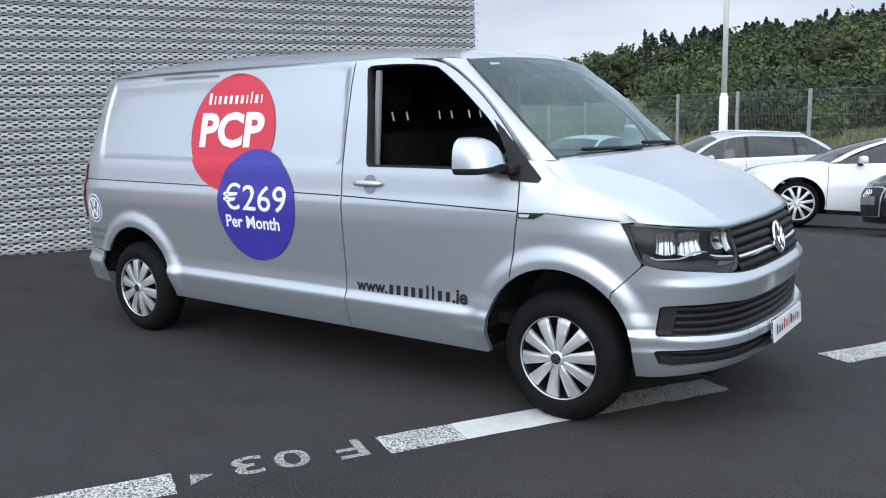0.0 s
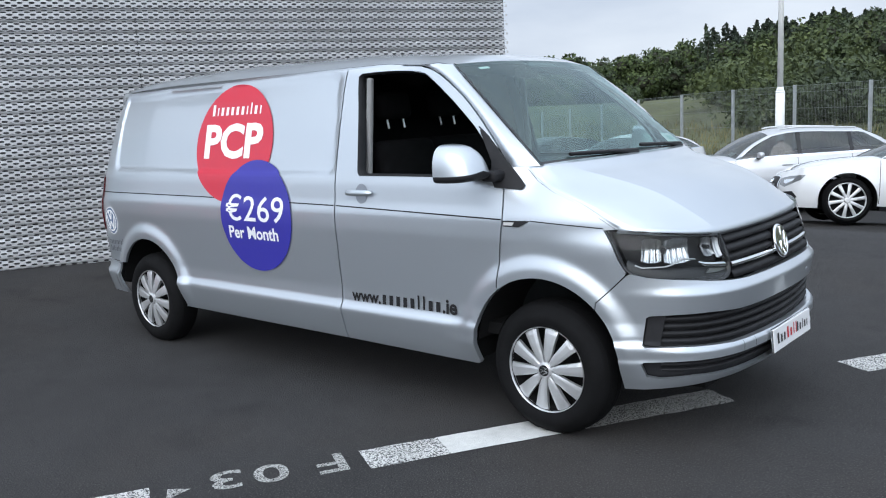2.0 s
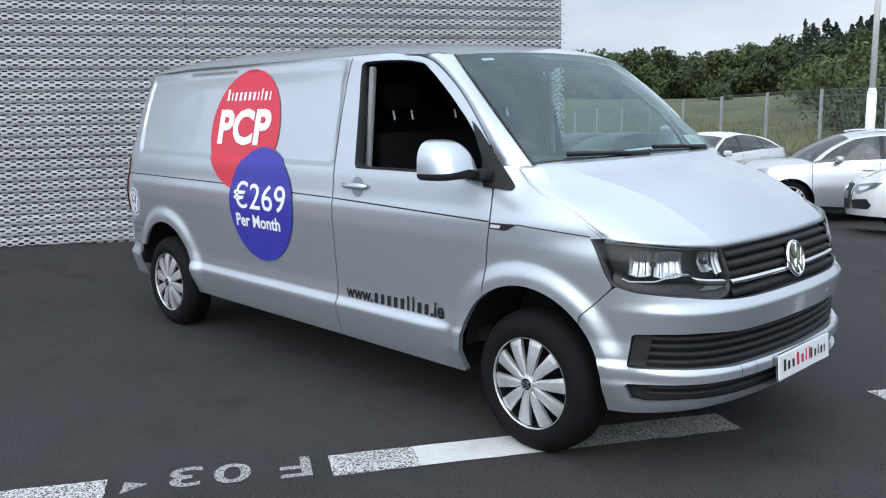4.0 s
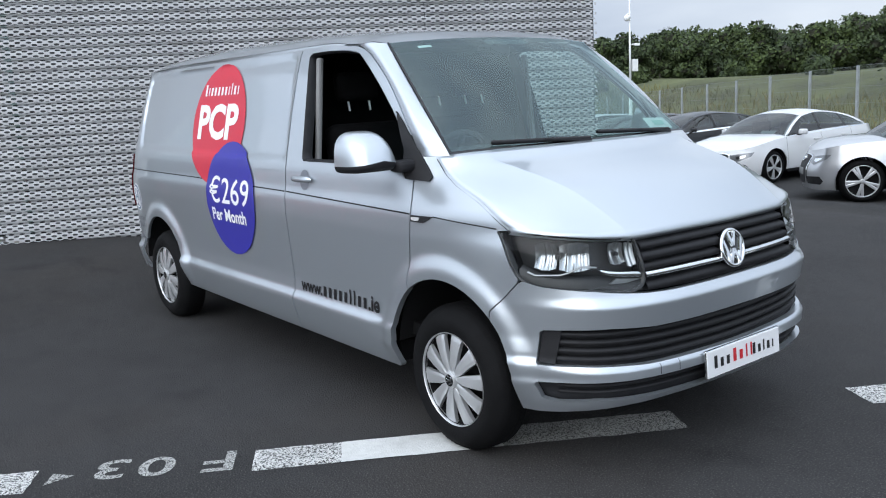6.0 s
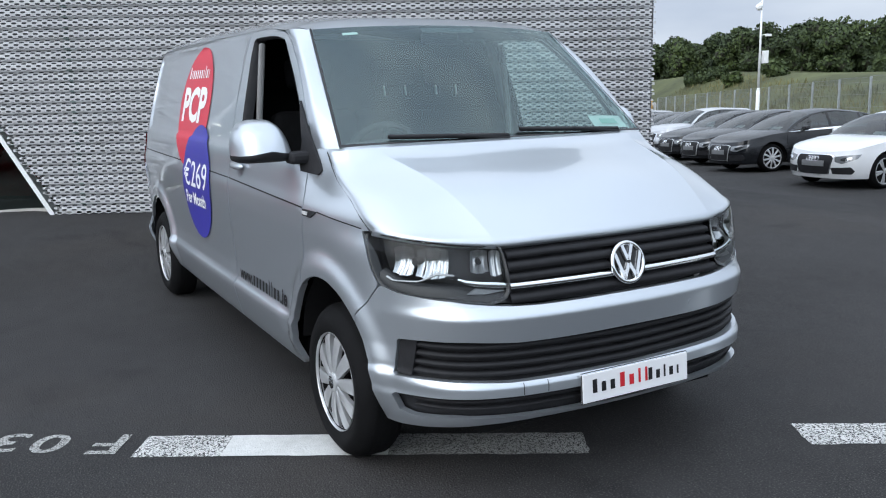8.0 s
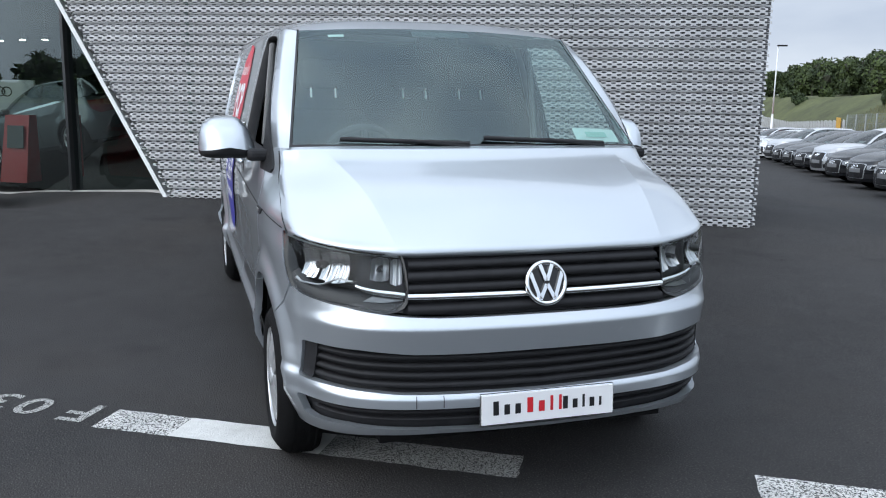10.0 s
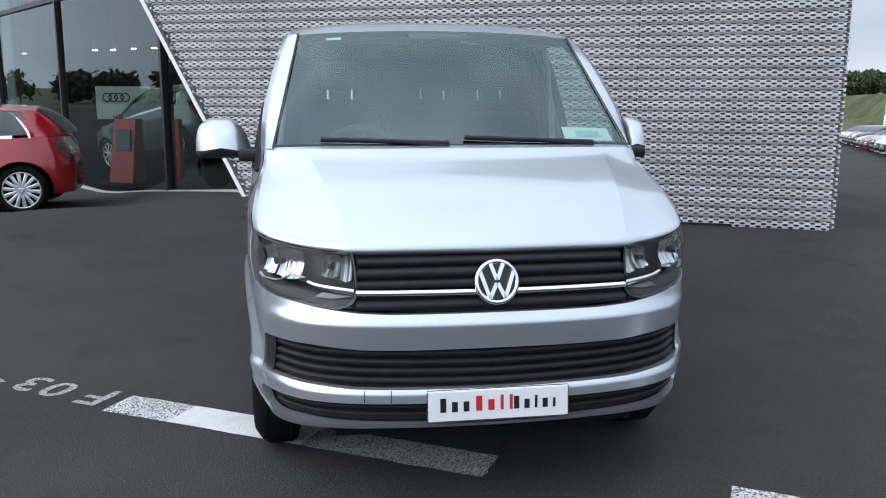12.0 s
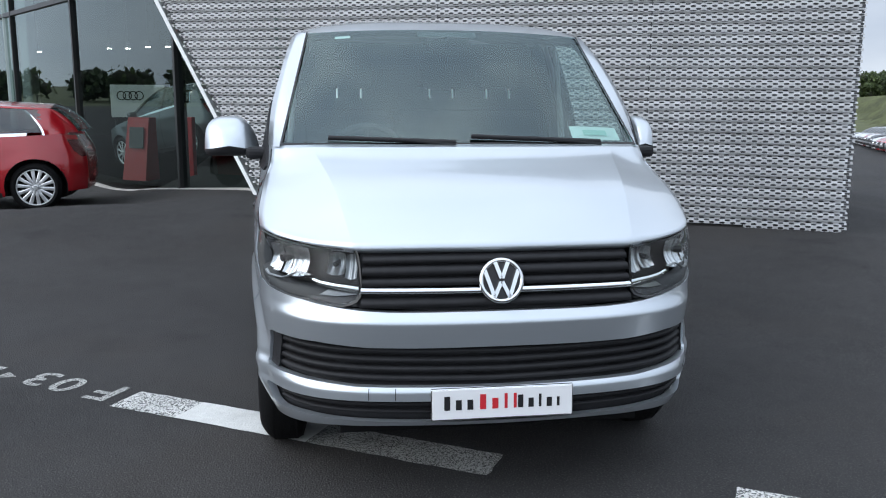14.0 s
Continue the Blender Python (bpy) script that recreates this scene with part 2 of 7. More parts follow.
def panel(name, outline, skin, mat, parent, holes=(), res=0.02, lip=0.018, off=0.0, label="", thick=None):
    """A sheet cut to an outline (with holes) out of a skin, with folded edges."""
    o = np.array(outline)
    x0, z0, x1, z1 = o[:, 0].min(), o[:, 1].min(), o[:, 0].max(), o[:, 1].max()
    nx_, nz_ = max(2, int((x1 - x0) / res) + 1), max(2, int((z1 - z0) / res) + 1)
    gx, gz = np.meshgrid(np.linspace(x0, x1, nx_ + 1), np.linspace(z0, z1, nz_ + 1))
    cx, cz = (gx[1:, 1:] + gx[:-1, :-1]) / 2, (gz[1:, 1:] + gz[:-1, :-1]) / 2
    keep = poly_inside(outline, cx, cz)
    for hh in holes:
        keep &= ~poly_inside(hh, cx, cz)
    idx = np.arange(gx.size).reshape(gx.shape)
    jj, ii = np.nonzero(keep)
    quads = np.stack([idx[jj, ii], idx[jj, ii + 1], idx[jj + 1, ii + 1], idx[jj + 1, ii]], -1)
    vx, vz = gx.ravel().copy(), gz.ravel().copy()
    count = {}
    for q in quads:
        for k in range(4):
            e = (q[k], q[(k + 1) % 4])
            key = (min(e), max(e))
            count[key] = None if key in count else e
    rim = [e for e in count.values() if e is not None]
    rv = np.array(sorted({v for e in rim for v in e}))
    bx, bz = vx[rv].copy(), vz[rv].copy()
    best = np.full(len(rv), 1e9)
    nxp, nzp = bx.copy(), bz.copy()
    for pl in (outline, *holes):
        d, qx, qz = poly_distance(pl, bx, bz)
        m = d < best
        best, nxp, nzp = np.where(m, d, best), np.where(m, qx, nxp), np.where(m, qz, nzp)
    # sharp corners keep their point
    for pl in (outline, *holes):
        n = len(pl)
        for i in range(n):
            a, b, c = Vector(pl[i - 1]), Vector(pl[i]), Vector(pl[(i + 1) % n])
            if (b - a).length > 1e-6 and (c - b).length > 1e-6 and (b - a).angle(c - b) > 0.5:
                k = np.argmin(np.hypot(bx - b.x, bz - b.y))
                nxp[k], nzp[k] = b.x, b.y
    vx[rv], vz[rv] = nxp, nzp
    used = np.unique(quads)
    remap = -np.ones(gx.size, int)
    remap[used] = np.arange(len(used))
    pts = skin(vx[used], vz[used], off)
    verts = [tuple(p) for p in pts]
    faces = [tuple(int(remap[v]) for v in q) for q in quads]
    if lip:
        inner = skin(vx[rv], vz[rv], off - lip)
        base = len(verts)
        back = {int(v): base + i for i, v in enumerate(rv)}
        verts += [tuple(p) for p in inner]
        for a, b in rim:
            faces.append((int(remap[b]), int(remap[a]), back[int(a)], back[int(b)]))
    ob = mesh_part(name, verts, faces, mat, parent, label, smooth=True)
    bm = bmesh.new()
    bm.from_mesh(ob.data)
    bmesh.ops.remove_doubles(bm, verts=bm.verts, dist=1e-5)
    bmesh.ops.recalc_face_normals(bm, faces=bm.faces)
    for e in bm.edges:
        if len(e.link_faces) == 2 and e.calc_face_angle(0) > radians(38):
            e.smooth = False
    bm.to_mesh(ob.data)
    bm.free()
    return ob


def patch(name, rows, mat, parent, label="", solid=0.0, smooth=True):
    """A sheet over rows of points."""
    vs = [tuple(p) for r in rows for p in r]
    n = len(rows[0])
    fs = [(j * n + i, j * n + i + 1, (j + 1) * n + i + 1, (j + 1) * n + i) for j in range(len(rows) - 1) for i in range(n - 1)]
    ob = mesh_part(name, vs, fs, mat, parent, label, smooth)
    bm = bmesh.new()
    bm.from_mesh(ob.data)
    bmesh.ops.remove_doubles(bm, verts=bm.verts, dist=1e-6)
    bmesh.ops.recalc_face_normals(bm, faces=bm.faces)
    if solid:
        bmesh.ops.solidify(bm, geom=bm.faces[:], thickness=solid)
    bm.to_mesh(ob.data)
    bm.free()
    return ob


def resample(pts, n):
    """Points along a smooth line through the given ones."""
    p = np.array(pts, float)
    d = np.concatenate([[0], np.cumsum(np.linalg.norm(np.diff(p, axis=0), axis=1))])
    out = []
    for t in np.linspace(0, d[-1], n):
        i = min(len(p) - 2, max(0, np.searchsorted(d, t) - 1))
        u = (t - d[i]) / (d[i + 1] - d[i])
        p0, p1, p2, p3 = p[max(0, i - 1)], p[i], p[i + 1], p[min(len(p) - 1, i + 2)]
        m1 = (p2 - p0) / 2 if 0 < i else (p2 - p1)
        m2 = (p3 - p1) / 2 if i + 2 < len(p) else (p2 - p1)
        out.append((2 * u**3 - 3 * u**2 + 1) * p1 + (u**3 - 2 * u**2 + u) * m1 + (-2 * u**3 + 3 * u**2) * p2 + (u**3 - u**2) * m2)
    return np.array(out)


def coons(bottom, top, left, right):
    """Rows of a sheet spanned by four edges (bottom and top run alike, as do left and right)."""
    n, m = len(bottom), len(left)
    rows = []
    for j in range(m):
        v = j / (m - 1)
        r = []
        for i in range(n):
            u = i / (n - 1)
            p = (1 - v) * bottom[i] + v * top[i] + (1 - u) * left[j] + u * right[j]
            p = p - ((1 - u) * (1 - v) * bottom[0] + u * (1 - v) * bottom[-1] + (1 - u) * v * top[0] + u * v * top[-1])
            r.append(p)
        rows.append(np.array(r))
    return rows


def arch(cx, cz, r, a0, a1, n=24):
    return [(cx + r * math.cos(radians(a)), cz + r * math.sin(radians(a))) for a in np.linspace(a0, a1, n)]



# ---- ground, fence line and hill ----
FA = radians(149.8)
FU = Vector((math.cos(FA), math.sin(FA)))
FN = Vector((-FU.y * -1, FU.x * -1))
FP = Vector((-8.75, 22.7))


AZ0 = 1.1


def fence_qv(x, y):
    d = Vector((x, y)) - FP
    return d.dot(FU), d.dot(FN)


def hill_z(x, y):
    """The yard inside the fence; outside it a field on one side and a steep scrubby bank on the other."""
    q, v = fence_qv(x, y)
    base = ground_z(x, y)
    if v <= 0:
        return base
    r = math.hypot(x - 2, y + 3)
    az = math.degrees(math.atan2(x - 2, y + 3)) - AZ0
    t = min(1.0, max(0.0, (-19.0 - az) / 7.0))
    t = t * t * (3 - 2 * t)
    rb = min(r, 105.0)
    bank = 1.0 + 0.058 * rb
    far = float(np.interp(-az, [23, 28, 33, 38, 43, 47, 54, 70], [2.0, 1.4, 1.7, 2.1, 2.1, 1.4, 1.05, 0.9]))
    field = 1.5 + (far - 1.5) * 0.01 * min(r, 230.0)
    wb_ = min(1.0, v / 52.0)
    slant = max(0.08, math.sin(radians(az)) * FN.x + math.cos(radians(az)) * FN.y)
    wf_ = min(1.0, v / (30.0 * slant))
    wob = 0.5 * noise.noise(Vector((x * 0.05, y * 0.05, 0.0))) * min(1, v / 10)
    zb = base * (1 - wb_) + bank * wb_
    zf = base * (1 - wf_) + field * wf_
    return zb * (1 - t) + zf * t + wob


def sheet(name, xs, ys, zf, mat, label, category):
    n, m = len(xs), len(ys)
    vs = [(x, y, zf(x, y)) for y in ys for x in xs]
    fs = [(j * n + i, j * n + i + 1, (j + 1) * n + i + 1, (j + 1) * n + i) for j in range(m - 1) for i in range(n - 1)]
    return tagged(mesh_part(name, vs, fs, mat, smooth=True), label, category, kind="structure")


far_x = np.concatenate([np.linspace(-900, -160, 12), np.linspace(-140, 120, 105), np.linspace(150, 900, 12)])
far_y = np.concatenate([np.linspace(-900, -120, 12), np.linspace(-100, 180, 113), np.linspace(210, 900, 12)])
sheet("ground", far_x, far_y, lambda x, y: hill_z(x, y) - (0.06 if fence_qv(x, y)[1] > 1.0 else 0.40), M_GRASS, "rough grass rising to a scrubby hill beyond the yard", "ground")


def asphalt_sheet():
    """Asphalt up to the foot of the fence."""
    vs, fs = [], []
    qs = np.concatenate([np.linspace(-60, -30, 8), np.linspace(-28, 45, 74), np.linspace(50, 90, 9)])
    ws = np.concatenate([np.linspace(0.5, -45, 93), np.linspace(-50, -90, 8)])
    for v in ws:
        for q in qs:
            p = FP + FU * q + FN * v
            vs.append((p.x, p.y, ground_z(p.x, p.y)))
    n = len(qs)
    for j in range(len(ws) - 1):
        for i in range(n - 1):
            fs.append((j * n + i, (j + 1) * n + i, (j + 1) * n + i + 1, j * n + i + 1))
    ob = mesh_part("yard", vs, fs, M_ASPHALT, smooth=True)
    bm = bmesh.new()
    bm.from_mesh(ob.data)
    bmesh.ops.recalc_face_normals(bm, faces=bm.faces)
    if sum(f_.normal.z for f_ in bm.faces) < 0:
        bmesh.ops.reverse_faces(bm, faces=bm.faces)
    bm.to_mesh(ob.data)
    bm.free()
    tagged(ob, "dark grey asphalt yard with worn patches", "yard", kind="structure")


asphalt_sheet()

# ---- painted bay lines and bay number ----
LD = Vector((0.515, 0.857))
LN = Vector((0.857, -0.515))


def line_strip(name, a0, a1, mat, label, w0=0.0, w1=0.22, ragged=0.0):
    """A painted strip on the asphalt between two places along the bay line."""
    n = max(4, int((a1 - a0) / 0.04))
    org = Vector((-0.607, -1.551))
    vs, fs = [], []
    for i in range(n + 1):
        a = a0 + (a1 - a0) * i / n
        for k, w in enumerate(np.linspace(w0, w1, 6)):
            j = ragged * noise.noise(Vector((a * 9, w * 30, 3.0))) if k in (0, 5) or i in (0, n) else 0
            p = org + LD * (a + (j if i in (0, n) else 0)) + LN * (w + (j if k in (0, 5) else 0))
            vs.append((p.x, p.y, ground_z(p.x, p.y) + 0.004))
    for i in range(n):
        for k in range(5):
            fs.append((i * 6 + k, i * 6 + k + 1, (i + 1) * 6 + k + 1, (i + 1) * 6 + k))
    return tagged(mesh_part(name, vs, fs, mat), label, "line marking", "painted bay lines", "structure")


def worn_paint(name, keep, colour=(0.60, 0.60, 0.58), grain=110):
    """Road paint that has worn off in spots down to the asphalt."""
    m = material(name, colour, 0.8, var=0.15, scale=4, bump=0.5, bump_scale=120)
    nt = m.node_tree
    b, out = nt.nodes["Principled BSDF"], nt.nodes["Material Output"]
    tc = nt.nodes.new("ShaderNodeTexCoord")
    n1 = nt.nodes.new("ShaderNodeTexNoise")
    n1.inputs["Scale"].default_value, n1.inputs["Detail"].default_value, n1.inputs["Roughness"].default_value = grain, 4, 0.7
    r = nt.nodes.new("ShaderNodeValToRGB")
    r.color_ramp.elements[0].position, r.color_ramp.elements[1].position = 1 - keep, 1 - keep + 0.06
    tr = nt.nodes.new("ShaderNodeBsdfTransparent")
    mx = nt.nodes.new("ShaderNodeMixShader")
    nt.links.new(tc.outputs["Object"], n1.inputs["Vector"])
    nt.links.new(n1.outputs["Fac"], r.inputs["Fac"])
    nt.links.new(r.outputs["Color"], mx.inputs["Fac"])
    nt.links.new(tr.outputs["BSDF"], mx.inputs[1])
    nt.links.new(b.outputs["BSDF"], mx.inputs[2])
    nt.links.new(mx.outputs["Shader"], out.inputs["Surface"])
    return m


M_WORN = worn_paint("worn_road_paint", 0.555)
# speckled by wear, and greyed to carry the van's shade in its colour
M_WORN2 = worn_paint("worn_and_shaded_road_paint", 0.56, (0.42, 0.42, 0.40), 150)
line_strip("bay_line", 0.0, 0.385, M_WORN, "worn white bay line, speckled with asphalt", ragged=0.01)
line_strip("bay_line", 0.385, 1.10, M_WHITE_LINE, "freshly repainted white bay line under the front tyre", ragged=0.004)
line_strip("bay_line", 1.10, 1.945, M_WORN2, "worn white bay line, greyed for the van's shade", ragged=0.01)
line_strip("bay_line", 2.885, 5.2, M_WORN, "worn white bay line ahead of the van", w0=-0.077, w1=0.143, ragged=0.01)
line_strip("bay_line", -3.0, -0.935, M_WORN, "worn white bay line beside the bay number", ragged=0.01)
# upside-down bay number: letters read from the far side
bay = empty("bay_number", "worn white painted bay number on the asphalt", "marking")


def ground_letter(ch, a_c, wd, ht, w_c):
    cu = bpy.data.curves.new("letters", "FONT")
    cu.body, cu.size, cu.offset = ch, 0.2, 0.003
    ob = bpy.data.objects.new("letters", cu)
    me = ob.to_mesh()
    bm = bmesh.new()
    bm.from_mesh(me)
    ob.to_mesh_clear()
    bpy.data.objects.remove(ob)
    bpy.data.curves.remove(cu)
    xs, ys = [v.co.x for v in bm.verts], [v.co.y for v in bm.verts]
    org = Vector((-0.607, -1.551))
    for v in bm.verts:
        u = (v.co.x - min(xs)) / (max(xs) - min(xs)) - 0.5
        t = (v.co.y - min(ys)) / (max(ys) - min(ys)) - 0.5
        p = org + LD * (a_c - u * wd) + LN * (w_c + t * ht)
        v.co = (p.x, p.y, ground_z(p.x, p.y) + 0.004)
    bmesh.ops.recalc_face_normals(bm, faces=bm.faces)
    part("character", bm, M_WORN2, bay)


ground_letter("F", -0.150, 0.135, 0.21, 0.085)
ground_letter("0", -0.418, 0.155, 0.20, 0.075)
ground_letter("3", -0.612, 0.135, 0.20, 0.062)
bm = bmesh.new()
org = Vector((-0.607, -1.551))
tri = [org + LD * a + LN * w for a, w in ((-0.765, 0.09), (-0.86, 0.05), (-0.87, 0.165))]
bm.faces.new([bm.verts.new((p.x, p.y, 0.004)) for p in tri])
part("pointer", bm, M_WORN2, bay)

# ---- perforated facade ----
W0, W2 = Vector((-6.95, -1.33)), Vector((-4.10, 4.68))
W1 = (W0 + W2) / 2
WD = (W2 - W0).normalized()


def bez(u):
    return (1 - u) ** 2 * W0 + 2 * u * (1 - u) * W1 + u * u * W2


us = np.linspace(0, 1, 200)
wp = np.array([bez(u) for u in us])
wlen = np.concatenate([[0], np.cumsum(np.hypot(*np.diff(wp, axis=0).T))])
WALL_LEN = wlen[-1]


def wall_at(s, z, out=0.0):
    """A place on the facade: metres along its foot from the glass corner, height, distance outwards."""
    s = np.asarray(s, float)
    x = np.where(s >= 0, np.interp(s, wlen, wp[:, 0]), W0.x + s * WD.x)
    y = np.where(s >= 0, np.interp(s, wlen, wp[:, 1]), W0.y + s * WD.y)
    h = 0.05
    tx = np.where(s >= 0.05, np.interp(s + h, wlen, wp[:, 0]) - np.interp(s - h, wlen, wp[:, 0]), WD.x)
    ty = np.where(s >= 0.05, np.interp(s + h, wlen, wp[:, 1]) - np.interp(s - h, wlen, wp[:, 1]), WD.y)
    ln = np.hypot(tx, ty) + 1e-9
    return np.stack([x + out * ty / ln, y - out * tx / ln, z + 0 * x], -1)


PITCH, CELL = 0.1095, 0.104
DIAG = 0.545
ROWS_N = 54
Z_FOOT = 0.13


def foot_line(s):
    """The lower edge follows the yard, which falls a little towards the open end."""
    return np.interp(s, [0.0, WALL_LEN], [0.235, 0.135])


def build_facade():
    """Folded rows of sheet with staggered oval holes; the glass side is cut along a slant."""
    facade = empty("wall_facade", "silver perforated corrugated metal facade", "wall")
    facade["kind"] = "structure"
    s0, s1 = -4.2, WALL_LEN - 0.04
    n_cells = int((s1 - s0) / CELL)
    # profile of a row: height as a share of the pitch, distance outwards
    PZ, PO = [0.0, 0.26, 0.50, 0.69, 0.86, 0.90, 1.0], [0.062, 0.062, 0.060, 0.040, 0.006, -0.008, -0.010]
    outer = np.array([(-1, -1), (0, -1), (1, -1), (1, 0), (1, 1), (0, 1), (-1, 1), (-1, 0)], float)
    ang = radians(45) * np.arange(8) + radians(225)
    inner = np.stack([np.sign(np.cos(ang)) * np.abs(np.cos(ang)) ** 0.85, np.sign(np.sin(ang)) * np.abs(np.sin(ang)) ** 0.7], -1)
    rnd = np.random.default_rng(4)
    for r in range(ROWS_N):
        z0 = Z_FOOT + r * PITCH
        cut = -DIAG * (z0 - 0.235)
        bow = 0.002 * rnd.normal()
        verts, faces, count = [], [], 0
        for k in range(4):
            zl, zh = PZ[k], PZ[k + 1]
            c0 = s0 + CELL * (np.arange(n_cells + 1) + (0.5 if k % 2 else 0.0))
            c0 = c0[(c0 > cut + 0.4 * CELL) & (c0 < s1 + 0.4 * CELL)]
            c0 = c0[z0 + zl * PITCH > foot_line(c0) - 0.02]
            if len(c0) == 0:
                continue
            m = len(c0)
            po = outer * [0.5 * CELL, 0.5 * (zh - zl) * PITCH]
            pi_ = inner * [0.265 * CELL, (0.42 if k < 2 else 0.40) * (zh - zl) * PITCH]
            both = np.concatenate([po, pi_])
            ss = (c0[:, None] + both[None, :, 0])
            zz = np.tile(0.5 * (zl + zh) * PITCH + both[:, 1], (m, 1))
            oo = np.interp(zz / PITCH, PZ, PO) + 0.003 * np.sin(ss * 3.1 + r * 1.7) + bow
            if k == 0:
                # scalloped lower edge
                low = zz < 0.02 * PITCH
                zz = zz - low * 0.007 * np.cos(2 * np.pi * (ss - s0) / CELL)
            ss = np.minimum(np.maximum(ss, cut), s1)
            pts = wall_at(ss.ravel(), (z0 + zz).ravel(), oo.ravel())
            verts.append(pts)
            base = count + 16 * np.arange(m)[:, None]
            for e in range(8):
                n = (e + 1) % 8
                faces.append(np.concatenate([base + e, base + n, base + 8 + n, base + 8 + e], 1))
            count += 16 * m
        # folds between the rows
        ss = np.arange(max(s0, cut), s1 + 0.01, CELL / 2)
        ss = ss[z0 + PZ[4] * PITCH > foot_line(ss)]
        m = len(ss)
        for a, b in ((4, 5), (5, 6)):
            for q in (a, b):
                verts.append(wall_at(ss, z0 + PZ[q] * PITCH, PO[q] + 0.003 * np.sin(ss * 3.1 + r * 1.7) + bow))
            ii = count + np.arange(m - 1)[:, None]
            faces.append(np.concatenate([ii, ii + 1, ii + m + 1, ii + m], 1))
            count += 2 * m
        # one row of sheet, its shared corners joined
        V, F = np.concatenate(verts), np.concatenate(faces)
        _, keep, back = np.unique(np.round(V, 4), axis=0, return_index=True, return_inverse=True)
        F = back.reshape(-1)[F]
        F = F[(F[:, 0] != F[:, 1]) & (F[:, 1] != F[:, 2]) & (F[:, 2] != F[:, 3]) & (F[:, 3] != F[:, 0])]
        mesh_part("sheet_row", V[keep].tolist(), F.tolist(), M_FACADE, facade)
    # dark wall behind the sheets, panel joints, slanting edge trim
    zs = [Z_FOOT, 1.5, 3.5, Z_FOOT + ROWS_N * PITCH]
    rows_ = []
    for z in zs:
        sl = np.linspace(max(s0, -DIAG * (z - 0.235) + 0.02), WALL_LEN - 0.045, 60)
        rows_.append(wall_at(sl, np.maximum(z, foot_line(sl) + 0.03), -0.07))
    patch("backing", rows_, M_BACKING, facade, solid=0.05, smooth=False)
    for s_ in (2.30, 4.60):
        patch("panel_joint", [wall_at(np.array([s_ - 0.006, s_ - 0.006]), np.array([Z_FOOT, 6.0]), 0.05), wall_at(np.array([s_ + 0.006, s_ + 0.006]), np.array([Z_FOOT, 6.0]), 0.05)], M_BACKING, facade)
    zz = np.linspace(0.235, Z_FOOT + ROWS_N * PITCH, 30)
    e0 = np.array([wall_at(-DIAG * (z - 0.235) - 0.035, z, 0.075) for z in zz])
    e1 = np.array([wall_at(-DIAG * (z - 0.235) + 0.02, z, 0.075) for z in zz])
    e2 = np.array([wall_at(-DIAG * (z - 0.235) - 0.035, z, -0.2) for z in zz])
    patch("edge_trim", [e1, e0, e2], M_POLE, facade, smooth=False)
    # end return of the building
    end = wall_at(WALL_LEN - 0.06, 0.0, -0.12)
    back = Vector((end[0], end[1])) + Vector((-0.95, 0.12)) * 9.0
    vs = [(end[0], end[1], Z_FOOT - 0.3), (back.x, back.y, Z_FOOT - 1.2), (back.x, back.y, 6.0), (end[0], end[1], 6.0)]
    bm = bmesh.new()
    f_ = bm.faces.new([bm.verts.new(v) for v in vs])
    bmesh.ops.solidify(bm, geom=[f_], thickness=0.05)
    part("end_wall", bm, M_BACKING, facade)
    roof_in = [(p[0] - 6, p[1] - 2, 6.0) for p in wall_at(np.linspace(-4.2, WALL_LEN, 20), 6.0, 0)]
    patch("roof_slab", [wall_at(np.linspace(-4.2, WALL_LEN, 20), 6.0, -0.08), roof_in], M_BACKING, facade, solid=0.1)


M_BACKING = material("dark_sheathing", (0.10, 0.102, 0.106), 0.8, var=0.25, scale=2)
build_facade()

# ---- the van: body surface ----
# plan of the lower body, from the middle of the nose round to the middle of the tail (x forward, y outward)
PLAN = np.array([(0.845, 0.0), (0.842, 0.15), (0.833, 0.3), (0.813, 0.46), (0.783, 0.58), (0.735, 0.69), (0.665, 0.775), (0.575, 0.838), (0.47, 0.882),
                 (0.35, 0.906), (0.2, 0.918), (0.0, 0.925), (-0.2, 0.930), (-0.6, 0.932), (-1.3, 0.930), (-2.2, 0.925), (-3.3, 0.912),
                 (-3.85, 0.895), (-4.02, 0.872), (-4.10, 0.82), (-4.14, 0.72), (-4.16, 0.4), (-4.17, 0.0)])
seg_len = np.hypot(*np.diff(PLAN, axis=0).T)
arc = np.concatenate([[0], np.cumsum(seg_len)])
TS, TX = smooth_table(np.column_stack([arc, PLAN[:, 0]]), 0.13, 3000)
_, TY = smooth_table(np.column_stack([arc, PLAN[:, 1]]), 0.13, 3000)
TY[0] = 0.0
side_sel = (TX < 0.75) & (TX > -4.08)
front_sel = (TS < 1.5)


def sx(x):
    """Arc position of the side's point at x."""
    return float(np.interp(-x, -TX[side_sel], TS[side_sel]))


def sy(y):
    """Arc position of the nose's point at a distance y from the middle; keeps the sign."""
    return math.copysign(float(np.interp(abs(y), TY[front_sel], TS[front_sel])), y)


